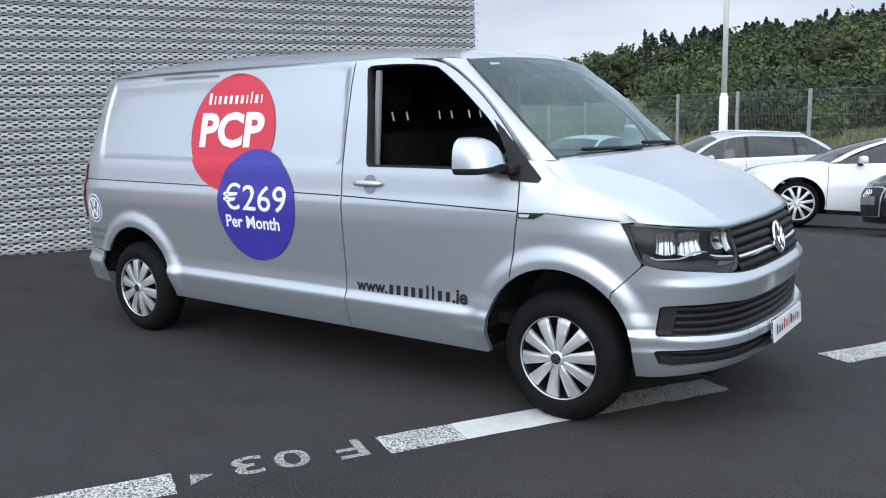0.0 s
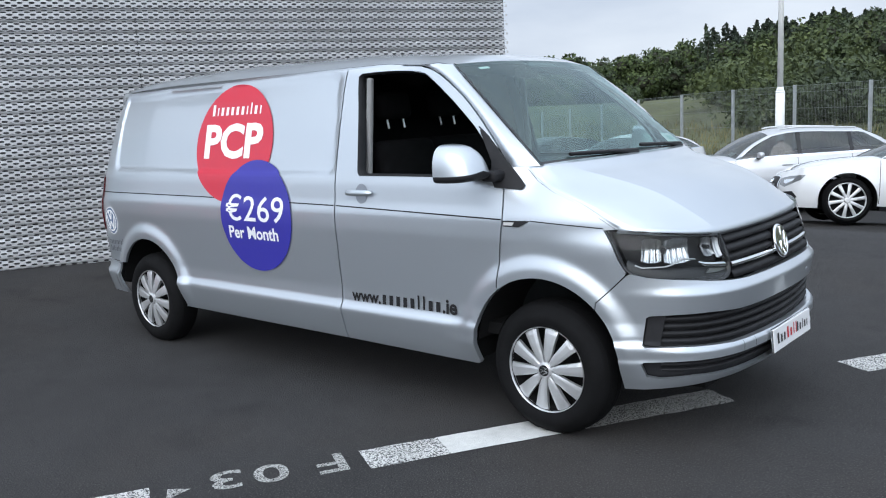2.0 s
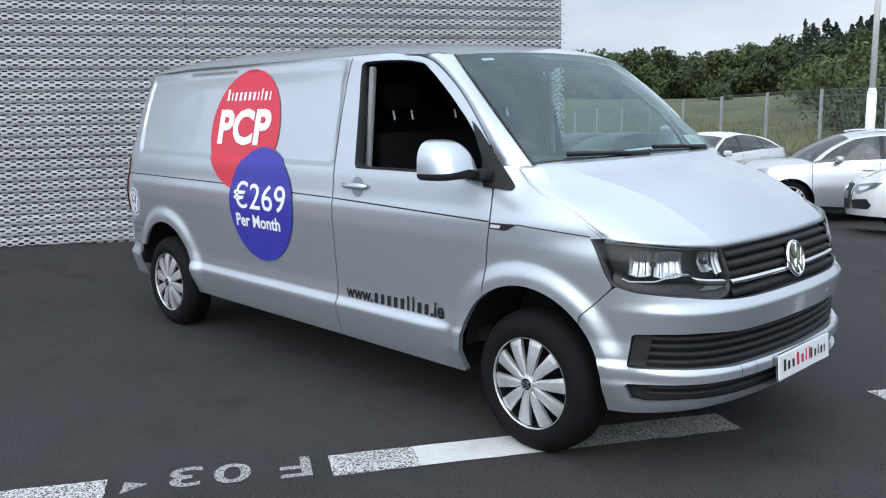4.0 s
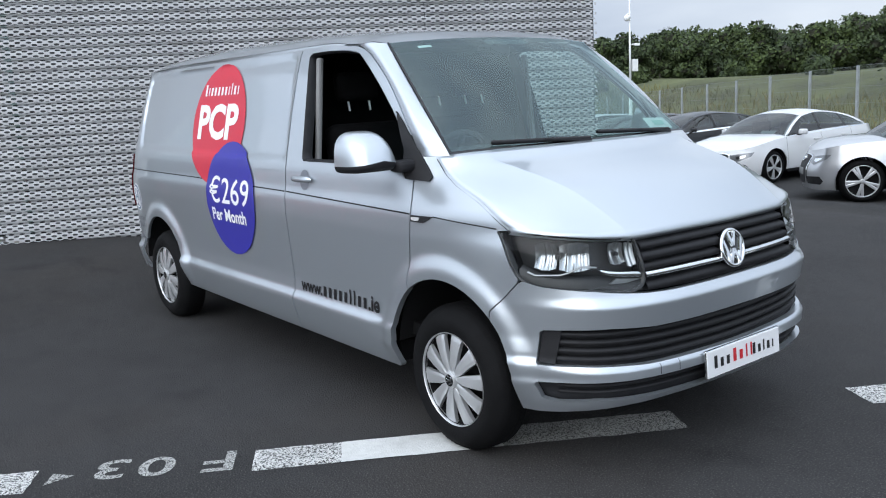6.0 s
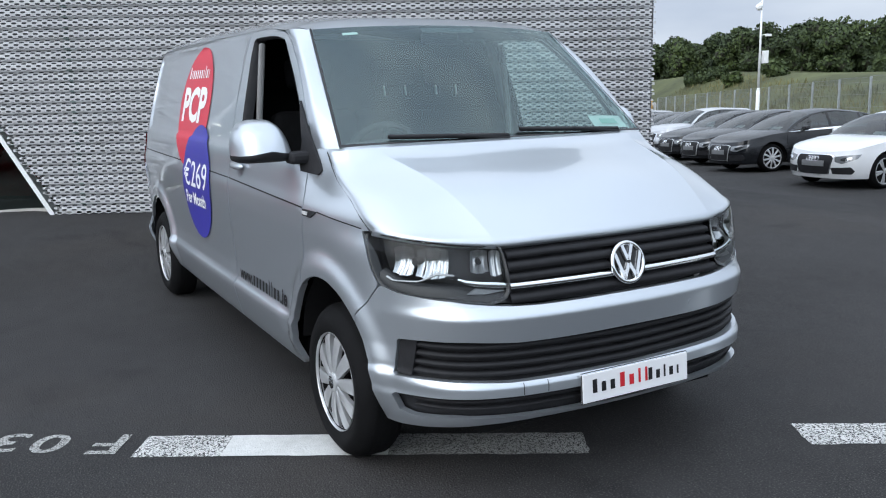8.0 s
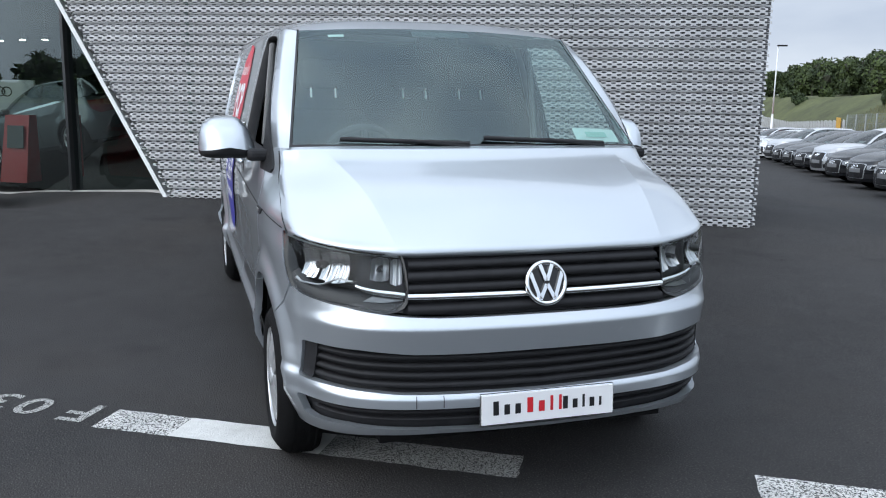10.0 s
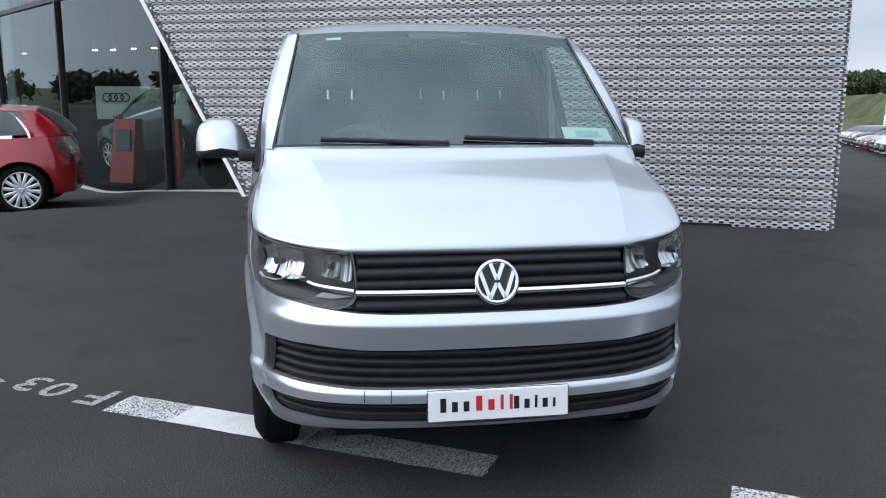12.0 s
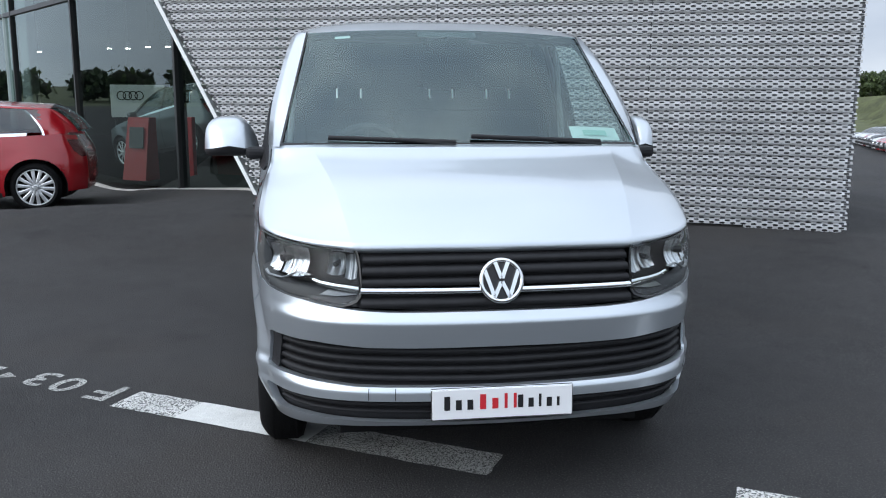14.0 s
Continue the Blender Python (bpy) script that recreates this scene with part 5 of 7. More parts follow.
def make_wheel(R, rim_r, width, spokes, kind):
    """A wheel lying on its side, its outer face up; parts under an empty named wheel."""
    w = empty("wheel")
    bm = bmesh.new()
    h = width / 2
    lathe(bm, [(rim_r - 0.012, h - 0.022), (rim_r, h - 0.008), (rim_r + 0.02, h - 0.001), (rim_r + 0.45 * (R - rim_r), h + 0.003), (R - 0.045, h - 0.008), (R - 0.02, h - 0.026), (R - 0.006, h - 0.048), (R, h - 0.075),
               (R, -h + 0.055), (R - 0.012, -h + 0.03), (rim_r, -h)], 64)
    # tread grooves
    part("tyre", bm, M_RUBBER, w, smooth=True)
    bm = bmesh.new()
    for zg in (-0.045, -0.015, 0.015, 0.045):
        lathe(bm, [(R + 0.0006, zg * width / 0.2 - 0.004), (R + 0.0006, zg * width / 0.2 + 0.004)], 64)
    for k in range(66 if kind == "cover" else 0):
        for z0_, z1_, lean in ((h - 0.062, h - 0.030, 0.012), (h - 0.130, h - 0.078, -0.02)):
            a = 2 * math.pi * k / 66 + (0.02 if lean < 0 else 0)
            r0_, r1_ = (R + 0.0006, R - 0.0145) if lean > 0 else (R + 0.0006, R + 0.0006)
            vs = [bm.verts.new((rr * math.cos(a + da), rr * math.sin(a + da), zz)) for rr, da, zz in ((r0_, 0, z0_), (r0_, 0.012, z0_), (r1_ + 0.001, 0.012 + lean, z1_), (r1_ + 0.001, lean, z1_))]
            bm.faces.new(vs)
    part("tread_groove", bm, M_DARK, w)
    bm = bmesh.new()
    if kind == "alloy":
        lathe(bm, [(rim_r - 0.004, h - 0.014), (rim_r - 0.012, h - 0.006), (rim_r - 0.020, h - 0.016), (rim_r - 0.022, h - 0.03)], 48)
    else:
        lathe(bm, [(rim_r - 0.001, h - 0.022), (rim_r - 0.003, h - 0.018), (rim_r - 0.006, h - 0.024), (rim_r - 0.022, h - 0.045)], 48)
    part("rim", bm, M_ALLOY if kind == "alloy" else M_DARK, w, smooth=True)
    # barrel in void black: the shade behind the spokes is put into the colour
    bm = bmesh.new()
    lathe(bm, [(rim_r - 0.022, h - 0.03), (rim_r - 0.026, h - 0.075), (0.10, h - 0.095), (0.0001, h - 0.095)], 40)
    part("barrel", bm, M_DARK, w, smooth=True)
    bm = bmesh.new()
    if kind == "cover":
        for k in range(spokes):
            blade = bmesh.new()
            wheel_cover(blade, rim_r - 0.005, spokes, h - 0.014, k)
            bmesh.ops.recalc_face_normals(blade, faces=blade.faces)
            part("cover_blade", blade, M_ALLOY, w)
        lathe(bm, [(rim_r - 0.001, h - 0.020), (rim_r - 0.004, h - 0.006), (0.965 * rim_r, h - 0.010), (0.955 * rim_r, h - 0.03)], 64)
    else:
        for k in range(spokes):
            pair = (-0.055, 0.055) if kind == "alloy" and spokes <= 6 else (0.0,)
            for off in pair:
                a = 2 * math.pi * k / spokes
                rows_ = []
                for rr, hw, zz in ((0.04, 0.022, 0.0), (0.5 * rim_r, 0.021, 0.004), (rim_r - 0.014, 0.027, -0.006)):
                    aa = a + off * (1.2 if rr > 0.06 else 0.4) * (2 if rr > 0.06 else 1)
                    d = Vector((math.cos(aa), math.sin(aa), 0))
                    n = Vector((-d.y, d.x, 0))
                    rows_.append([bm.verts.new(d * rr + n * u * hw + Vector((0, 0, h - 0.018 + zz - 0.006 * (abs(u) > 0.9)))) for u in (-1, -0.5, 0.5, 1)])
                for r0, r1 in zip(rows_, rows_[1:]):
                    for i in range(3):
                        bm.faces.new((r0[i], r0[i + 1], r1[i + 1], r1[i]))
    bmesh.ops.recalc_face_normals(bm, faces=bm.faces)
    part("cover_ring" if kind == "cover" else "spokes", bm, M_ALLOY, w, smooth=False)
    bm = bmesh.new()
    lathe(bm, [(0.040, h - 0.024), (0.038, h + 0.002), (0.028, h + 0.006), (0.0001, h + 0.006)], 28)
    part("hub_cap", bm, M_ALLOY, w, smooth=False)
    if kind == "cover":
        bm = bmesh.new()
        lathe(bm, [(0.027, h + 0.0068), (0.0001, h + 0.0068)], 24)
        part("cap_disc", bm, M_GLOSSBLACK, w)
        bm = bmesh.new()
        chevrons(bm, 0.026, 0.0065, Matrix.Translation((0, 0, h + 0.0062)) @ Matrix.Scale(0.15, 4, Vector((0, 0, 1))))
        part("cap_mark", bm, M_CHROME, w)
    return w


def turned(x, y, z, side, spin=0.0):
    """Pose of a wheel whose outer face looks to the right (side -1) or left (side 1) of its vehicle."""
    return Matrix.Translation((x, y, z)) @ Matrix.Rotation(radians(-90 * side), 4, "X") @ Matrix.Rotation(radians(spin), 4, "Z")


w0 = make_wheel(0.326, 0.212, 0.205, 10, "cover")
w0.parent = van
w0.matrix_basis = turned(0.015, -0.800, 0.321, -1, 8)
for x, y, sd, sp in ((0.015, 0.800, 1, 20), (-3.385, -0.795, -1, 26), (-3.385, 0.795, 1, 3)):
    copy_thing(w0, turned(x, y, 0.321, sd, sp))

# wheel housings, underside
for cx in (FC[0], RC[0]):
    for sgn in (-1, 1):
        bm = bmesh.new()
        prev = None
        for a in np.linspace(6, 174, 26):
            p = Vector((cx + 0.405 * math.cos(radians(a)), 0, 0.37 + 0.405 * math.sin(radians(a))))
            yo = float(np.interp(a, [20, 70], [0.80, 0.875])) if cx > -1 else 0.88
            pair = [bm.verts.new((p.x, sgn * yo, p.z)), bm.verts.new((p.x, sgn * 0.52, p.z))]
            if prev:
                bm.faces.new((prev[0], pair[0], pair[1], prev[1]))
            prev = pair
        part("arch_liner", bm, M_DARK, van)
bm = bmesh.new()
# plain boxes for the floor pan, also added to block light below
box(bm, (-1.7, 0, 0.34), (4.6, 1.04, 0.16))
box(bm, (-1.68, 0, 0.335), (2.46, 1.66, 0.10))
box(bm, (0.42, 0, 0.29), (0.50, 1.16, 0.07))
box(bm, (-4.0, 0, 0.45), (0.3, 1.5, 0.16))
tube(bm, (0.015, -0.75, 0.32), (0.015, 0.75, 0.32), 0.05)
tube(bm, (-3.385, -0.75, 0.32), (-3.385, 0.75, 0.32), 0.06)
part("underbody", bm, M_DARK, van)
bm = bmesh.new()
box(bm, (-4.0, 0, 1.10), (0.03, 1.34, 1.10), 0.01, Matrix.Rotation(radians(8), 4, "Y"))
part("tailgate", bm, M_SILVER, van)
M_TAIL = material("tail_lamp_red", (0.085, 0.006, 0.010), 0.15, coat=1.0)
for sgn, skin in ((-1, RIGHT), (1, LEFT)):
    s0, s1 = sx(-4.00), sx(-4.05) + 0.16
    panel("tail_lamp", [(sgn * s0, 0.80), (sgn * s1, 0.80), (sgn * s1, 1.22), (sgn * s0, 1.20)], body, M_TAIL, van, res=0.02, off=0.010, lip=0.012)

# wipers, cowl, stickers on the glass
patch("cowl", [WS_BOT[3:-3] + np.array([0.006, 0, -0.012]), WS_BOT[3:-3] + np.array([-0.006, 0, 0.008])], M_BLACK, van)


def on_screen(y, v, off=0.012):
    i = np.interp(y, ws_rows[0][:, 1], np.arange(33))
    j = np.clip(v * 19, 0, 18.999)
    j0 = int(j)
    f0 = j - j0
    out = []
    for jj in (j0, j0 + 1):
        r = ws_rows[jj]
        out.append(np.array([np.interp(i, np.arange(33), r[:, k]) for k in range(3)]))
    return Vector(out[0] * (1 - f0) + out[1] * f0) + Vector((0.62, 0, 0.78)) * off


for y0, y1, v1 in ((0.62, 0.02, 0.040), (-0.05, -0.60, 0.034)):
    wp = empty("wiper")
    wp.parent = van
    bm = bmesh.new()
    pa, pb = on_screen(y0, 0.0, 0.012), on_screen((y0 + y1) / 2, v1 * 0.8, 0.022)
    tube(bm, pa, pb, 0.009, 0.006, 8)
    part("arm", bm, M_BLACK, wp)
    pts = [on_screen(y0 + (y1 - y0) * t_, v1 * (0.35 + 0.9 * t_), 0.016) for t_ in np.linspace(0, 1, 9)]
    ring = [Vector((0, 0, 0.011)), Vector((0.008, 0, 0.003)), Vector((0.004, 0, -0.009)), Vector((-0.007, 0, -0.003)), Vector((0, 0, 0.011))]
    patch("blade", [[tuple(p + o) for p in pts] for o in ring], M_BLACK, wp)


def screen_quad(y0, y1, v0, v1, n=5):
    return [[tuple(on_screen(y, v, -0.006)) for y in np.linspace(y0, y1, n)] for v in np.linspace(v0, v1, 4)]


M_PAPER = material("paper", (0.75, 0.80, 0.78), 0.6, var=0.06, scale=30)
patch("glass_sticker", screen_quad(-0.635, -0.55, 0.93, 0.955), M_PAPER, van)
disc_ = patch("tax_disc", screen_quad(0.50, 0.74, 0.05, 0.15), M_PAPER, van)
patch("print", [[tuple(Vector(p) + Vector((0.002, 0, 0.003))) for p in r] for r in screen_quad(0.56, 0.68, 0.08, 0.12)], material("green_print", (0.42, 0.62, 0.55), 0.6), disc_)

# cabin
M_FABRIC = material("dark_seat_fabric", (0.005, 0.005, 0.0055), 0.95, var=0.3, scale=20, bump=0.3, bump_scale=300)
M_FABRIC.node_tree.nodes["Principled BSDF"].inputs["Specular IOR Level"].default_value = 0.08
M_ROD = material("bright_steel_rod", (0.95, 0.95, 0.95), 0.30, 0.7)
M_DASH = material("dashboard_plastic", (0.035, 0.037, 0.040), 0.75, var=0.15, scale=10, bump=0.2, bump_scale=300)
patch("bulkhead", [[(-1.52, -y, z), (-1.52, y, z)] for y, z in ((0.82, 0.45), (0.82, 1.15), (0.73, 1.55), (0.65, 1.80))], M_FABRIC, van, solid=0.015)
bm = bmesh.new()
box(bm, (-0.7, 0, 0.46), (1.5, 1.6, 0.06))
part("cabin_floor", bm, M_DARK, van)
dash_rows = []
for x, z in ((0.02, 1.26), (-0.15, 1.285), (-0.32, 1.275), (-0.42, 1.22), (-0.46, 1.05), (-0.40, 0.6)):
    dash_rows.append([(x - 0.03 - 0.115 * (y / 0.803) ** 2 * (x > -0.2), y, z + 0.02 * math.exp(-((y + 0.38) / 0.22) ** 2) * (x < -0.2)) for y in np.linspace(-0.80, 0.80, 25)])
patch("dashboard", dash_rows, M_DASH, van)
wheel_e = empty("steering_wheel")
wheel_e.parent = van
bm = bmesh.new()
SM = Matrix.Translation((-0.52, -0.40, 1.19)) @ Matrix.Rotation(radians(-62), 4, "Y")
torus(bm, 0.185, 0.015, SM)
part("rim", bm, M_DASH, wheel_e, smooth=True)
bm = bmesh.new()
for a in (0, 120, 240):
    tube(bm, SM @ Vector((0, 0, -0.01)), SM @ Vector((0.18 * math.cos(radians(a)), 0.18 * math.sin(radians(a)), 0)), 0.014, seg=8)
tube(bm, SM @ Vector((0, 0, -0.03)), SM @ Vector((0, 0, 0.012)), 0.06, seg=20)
part("spokes", bm, M_DASH, wheel_e)
for yc, wd, heads, hx in ((-0.455, 0.48, (-0.450,), 0.06), (0.245, 0.86, (0.090, 0.430), 0.005)):
    seat = empty("cab_seat")
    seat.parent = van
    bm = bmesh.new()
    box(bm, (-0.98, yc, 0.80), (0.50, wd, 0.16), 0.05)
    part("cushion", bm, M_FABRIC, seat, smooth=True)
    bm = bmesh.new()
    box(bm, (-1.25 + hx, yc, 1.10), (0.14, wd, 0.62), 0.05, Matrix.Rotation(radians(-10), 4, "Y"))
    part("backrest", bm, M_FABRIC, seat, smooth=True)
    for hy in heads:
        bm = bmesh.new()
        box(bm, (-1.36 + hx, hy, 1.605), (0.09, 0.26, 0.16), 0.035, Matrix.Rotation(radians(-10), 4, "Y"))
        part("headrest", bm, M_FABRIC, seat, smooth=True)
        for d in (-0.068, 0.068):
            bm = bmesh.new()
            tube(bm, (-1.33 + hx, hy + d, 1.475), (-1.345 + hx, hy + d, 1.538), 0.006, seg=8)
            part("headrest_rod", bm, M_ROD, seat)
bm = bmesh.new()
box(bm, (-0.66, 0.02, 1.755), (0.03, 0.22, 0.06), 0.015)
tube(bm, (-0.66, 0.02, 1.76), (-0.65, 0.02, 1.80), 0.012)
part("rear_view_mirror", bm, M_BLACK, van)
M_SIDEGLASS = glass("door_glass", (0.80, 0.88, 0.86), f0=0.07)
dg = panel("door_glass", [(x, z) for x, z in DOOR_WINDOW], LEFT, M_SIDEGLASS, van, res=0.04, lip=0, off=-0.03)
dg.visible_shadow = False
# pale belt pillar trim that shows behind the open window
M_TRIM = material("grey_trim", (0.24, 0.24, 0.24), 0.7, var=0.1, scale=10)
for sgn in (-1, 1):
    bm = bmesh.new()
    box(bm, (-1.185, sgn * 0.762, 1.49), (0.036, 0.03, 0.54), 0.01, Matrix.Rotation(radians(6 * sgn), 4, "X"))
    part("belt_pillar_trim", bm, M_TRIM, van)
patch("sensor_cover", screen_quad(-0.17, 0.17, 0.93, 0.995), M_GLOSSBLACK, van)

# ---- other cars ----
SIDE_OFF = smooth_table([(0.1, -0.10), (0.2, -0.05), (0.3, -0.015), (0.45, 0.0), (0.62, 0.0), (0.72, -0.012), (0.86, -0.03), (1.0, -0.065), (1.15, -0.11)], 0.03)
wheel_kinds = {}


def cached_wheel(R, rim_r, spokes):
    key = (R, rim_r, spokes)
    if key not in wheel_kinds:
        wheel_kinds[key] = make_wheel(R, rim_r, 0.22, spokes, "alloy")
        return wheel_kinds[key], True
    return wheel_kinds[key], False


def make_car(name, label, paint, wheel_at, heading, shape, spokes=10, group="parked cars", rails=False, face=True):
    """A car. wheel_at: where its front left tyre stands; heading: the way it points."""
    fo, wb, ro, hw = shape["fo"], shape["wb"], shape["ro"], shape["hw"]
    R = shape["R"]
    h = Vector(heading).normalized()
    left = Vector((-h.y, h.x))
    tr = hw - 0.12
    o = Vector(wheel_at[:2]) - left * tr
    zg = ground_z(o.x, o.y) if len(wheel_at) < 3 else wheel_at[2]
    rear = o - h * wb
    pitch = math.atan2(ground_z(o.x, o.y) - ground_z(rear.x, rear.y), wb)
    lf, rt = o + left * tr, o - left * tr
    rollg = math.atan2(ground_z(lf.x, lf.y) - ground_z(rt.x, rt.y), 2 * tr)
    root = empty(name, label, "car", group)
    root.matrix_world = Matrix.Translation((o.x, o.y, zg)) @ Matrix.Rotation(math.atan2(h.y, h.x), 4, "Z") @ Matrix.Rotation(-pitch, 4, "Y") @ Matrix.Rotation(rollg, 4, "X")

    plan = [(fo, 0.0), (fo - 0.02, 0.3 * hw), (fo - 0.09, 0.62 * hw), (fo - 0.24, 0.85 * hw), (fo - 0.5, 0.96 * hw), (0.1, hw), (-wb / 2, hw), (-wb, hw * 0.99),
            (-wb - ro + 0.5, hw * 0.95), (-wb - ro + 0.2, hw * 0.84), (-wb - ro + 0.03, hw * 0.55), (-wb - ro, 0.0)]
    pa = np.array(plan)
    ac = np.concatenate([[0], np.cumsum(np.hypot(*np.diff(pa, axis=0).T))])
    ts, tx = smooth_table(np.column_stack([ac, pa[:, 0]]), 0.16, 1500)
    _, ty = smooth_table(np.column_stack([ac, pa[:, 1]]), 0.16, 1500)
    ty[0] = 0.0
    S = ts[-1]
    sd = (tx < fo - 0.15) & (tx > -wb - ro + 0.12)

    def s_of(x):
        return float(np.interp(-x, -tx[sd], ts[sd]))

    def skin_for(sg):
        def f_(s, z, off=0.0):
            s, z = np.asarray(s, float), np.asarray(z, float)
            x, y = np.interp(s, ts, tx), np.interp(s, ts, ty)
            e = 0.01
            dx, dy = np.interp(s + e, ts, tx) - np.interp(s - e, ts, tx), np.interp(s + e, ts, ty) - np.interp(s - e, ts, ty)
            ln = np.hypot(dx, dy) + 1e-9
            nx, ny = dy / ln, -dx / ln
            w = nx * nx
            d = np.interp(z, *SIDE_OFF) - w * 0.10 * sstep(0.5, 0.85, z) * (nx > 0) - w * 0.06 * sstep(0.75, 1.0, z) * (nx < 0) + off
            for cx in (0.0, -wb):
                d = d + 0.012 * sstep(0.52, 0.40, np.hypot(x - cx, z - R)) * (1 - w)
            return np.stack([x + nx * d, sg * (y + ny * d), z + 0 * x], -1)
        return f_

    belt = shape["belt"]

    def belt_z(x):
        b = np.array(belt)
        return float(np.interp(-x, -b[:, 0], b[:, 1]))

    bott = 0.21
    edge_x = [fo - 0.16, fo - 0.35, 0.3, 0.0, -0.4, -wb * 0.4, -wb * 0.7, -wb, -wb - 0.3, -wb - ro + 0.35, -wb - ro + 0.14]
    ar = R + 0.055
    half = [(0.0, bott), (s_of(ar), bott)] + [(s_of(x), z) for x, z in arch(0.0, R, ar, -10, 190, 20)] + [(s_of(-wb + ar), bott)] \
        + [(s_of(x), z) for x, z in arch(-wb, R, ar, -10, 190, 20)] + [(S, bott + 0.06)]
    top = [(S, belt_z(-wb - ro))] + [(s_of(x), belt_z(x)) for x in edge_x[::-1]] + [(0.0, belt_z(fo))]
    skins = {}
    for sg in (-1, 1):
        sk = skin_for(sg)
        skins[sg] = sk
        panel("body_side", half + top, sk, paint, root, res=0.045, lip=0.02)
        for x in shape["doors"]:
            zz = np.linspace(0.30, belt_z(x) - 0.01, 12)
            patch("door_gap", [sk(np.full(12, s_of(x) - 0.004), zz, 0.002), sk(np.full(12, s_of(x) + 0.004), zz, 0.002)], M_DARK, root)
        for hx in shape["handles"]:
            bm = bmesh.new()
            c = sk(s_of(hx), belt_z(hx) - 0.13, 0.012)
            box(bm, c, (0.20, 0.02, 0.03), 0.008)
            part("door_handle", bm, paint, root)
        for cx in (0.0, -wb):
            bm = bmesh.new()
            prev = None
            for a in np.linspace(-15, 195, 20):
                pt = (cx + (ar + 0.01) * math.cos(radians(a)), R + (ar + 0.01) * math.sin(radians(a)))
                pair = [bm.verts.new((pt[0], sg * (hw - 0.03), pt[1])), bm.verts.new((pt[0], sg * (hw - 0.35), pt[1]))]
                if prev:
                    bm.faces.new((prev[0], pair[0], pair[1], prev[1]))
                prev = pair
            part("arch_liner", bm, M_DARK, root)
        # sill trim
        ss = np.linspace(s_of(-ar - 0.03), s_of(-wb + ar + 0.03), 14)
        patch("sill_trim", [sk(ss, np.full(14, 0.20), 0.008), sk(ss, np.full(14, 0.265), 0.010)], M_BLACK, root)

    def edge(sg, x):
        if x >= fo - 0.16:
            s = np.interp(x, [fo - 0.16, fo], [s_of(fo - 0.16), 0.0])
        elif x <= -wb - ro + 0.14:
            s = np.interp(-x, [wb + ro - 0.14, wb + ro], [s_of(-wb - ro + 0.14), S])
        else:
            s = s_of(x)
        return skins[sg](s, belt_z(x))

    def deck(nm, xs, crown):
        rr = []
        for x in xs:
            a, b = edge(-1, x), edge(1, x)
            row = []
            for u in np.linspace(0, 1, 15):
                p = a * (1 - u) + b * u
                p[2] += crown(x) * (1 - (2 * u - 1) ** 4)
                row.append(p)
            rr.append(row)
        return patch(nm, rr, paint, root)

    G = shape["roof"]  # windscreen base, roof front, peak, roof rear, rear base
    deck("bonnet", list(np.linspace(fo, fo - 0.16, 4)) + list(np.linspace(fo - 0.22, G[0][0] - 0.05, 12)), lambda x: 0.075 * sstep(fo, fo - 0.5, x))
    deck("rear_deck", list(np.linspace(G[4][0] + 0.15, -wb - ro + 0.14, 6)) + list(np.linspace(-wb - ro + 0.1, -wb - ro, 4)), lambda x: 0.03 * sstep(-wb - ro, -wb - ro + 0.3, x))

    # greenhouse
    rz = resample([(p[0], 0, p[1]) for p in G[1:4]], 14)
    roof_hw = hw * shape.get("roof_w", 0.66)
    rr = []
    rail = {-1: [], 1: []}
    for p in rz:
        tpr = 1 - 0.10 * sstep(G[2][0], G[3][0], p[0])
        row = []
        for u in np.linspace(-1, 1, 13):
            row.append((p[0], u * roof_hw * tpr, p[2] - 0.055 * abs(u) ** 2.6))
        rr.append(row)
        rail[-1].append(np.array(row[0]))
        rail[1].append(np.array(row[-1]))
    patch("roof", rr, paint, root)
    front_row, rear_row = [np.array(p) for p in rr[0]], [np.array(p) for p in rr[-1]]
    bx0, bx1 = G[0][0], G[4][0]
    base_f, base_r = [], []
    for u in np.linspace(-1, 1, 13):
        a = edge(1, bx0)
        base_f.append(np.array((bx0 + 0.16 * (1 - u * u), u * (a[1] - 0.05), belt_z(bx0) + 0.015 + 0.05 * (1 - u ** 4))))
        b = edge(1, bx1)
        base_r.append(np.array((bx1 - 0.10 * (1 - u * u), u * (b[1] - 0.07), G[4][1] + 0.02 * (1 - u ** 4))))
    for nm, A, B in (("windscreen", base_f, front_row), ("rear_window", base_r, rear_row)):
        rows_ = []
        for v in np.linspace(0, 1, 7):
            rows_.append([(1 - v) * a + v * b + np.array([0.03 if nm == "windscreen" else -0.03, 0, 0.03]) * math.sin(math.pi * v) for a, b in zip(A, B)])
        g_ = patch(nm, rows_, M_TINT, root)
        for i in (0, -1):
            ed = [np.array(r[i]) for r in rows_]
            sgn = -1 if i == 0 else 1
            patch("pillar", [[p + np.array([0.0, -sgn * 0.035, 0.006]) for p in ed], [p + np.array([0.0, sgn * 0.012, -0.004]) for p in ed], [p + np.array([-0.07 if nm == "windscreen" else 0.10, sgn * 0.02, -0.015]) for p in ed]], paint, root)
    for sg in (-1, 1):
        i = 0 if sg < 0 else -1
        upper = [base_f[i] * (1 - v) + front_row[i] * v for v in np.linspace(0.02, 1, 8)] + rail[sg] + [rear_row[i] * (1 - v) + base_r[i] * v for v in np.linspace(0.1, 0.86, 7)]
        lower = []
        for p in upper:
            xx = min(max(p[0], bx1 + 0.05), bx0)
            e_ = edge(sg, xx).copy()
            lower.append(e_ + np.array([0, -sg * 0.02, 0.0]))
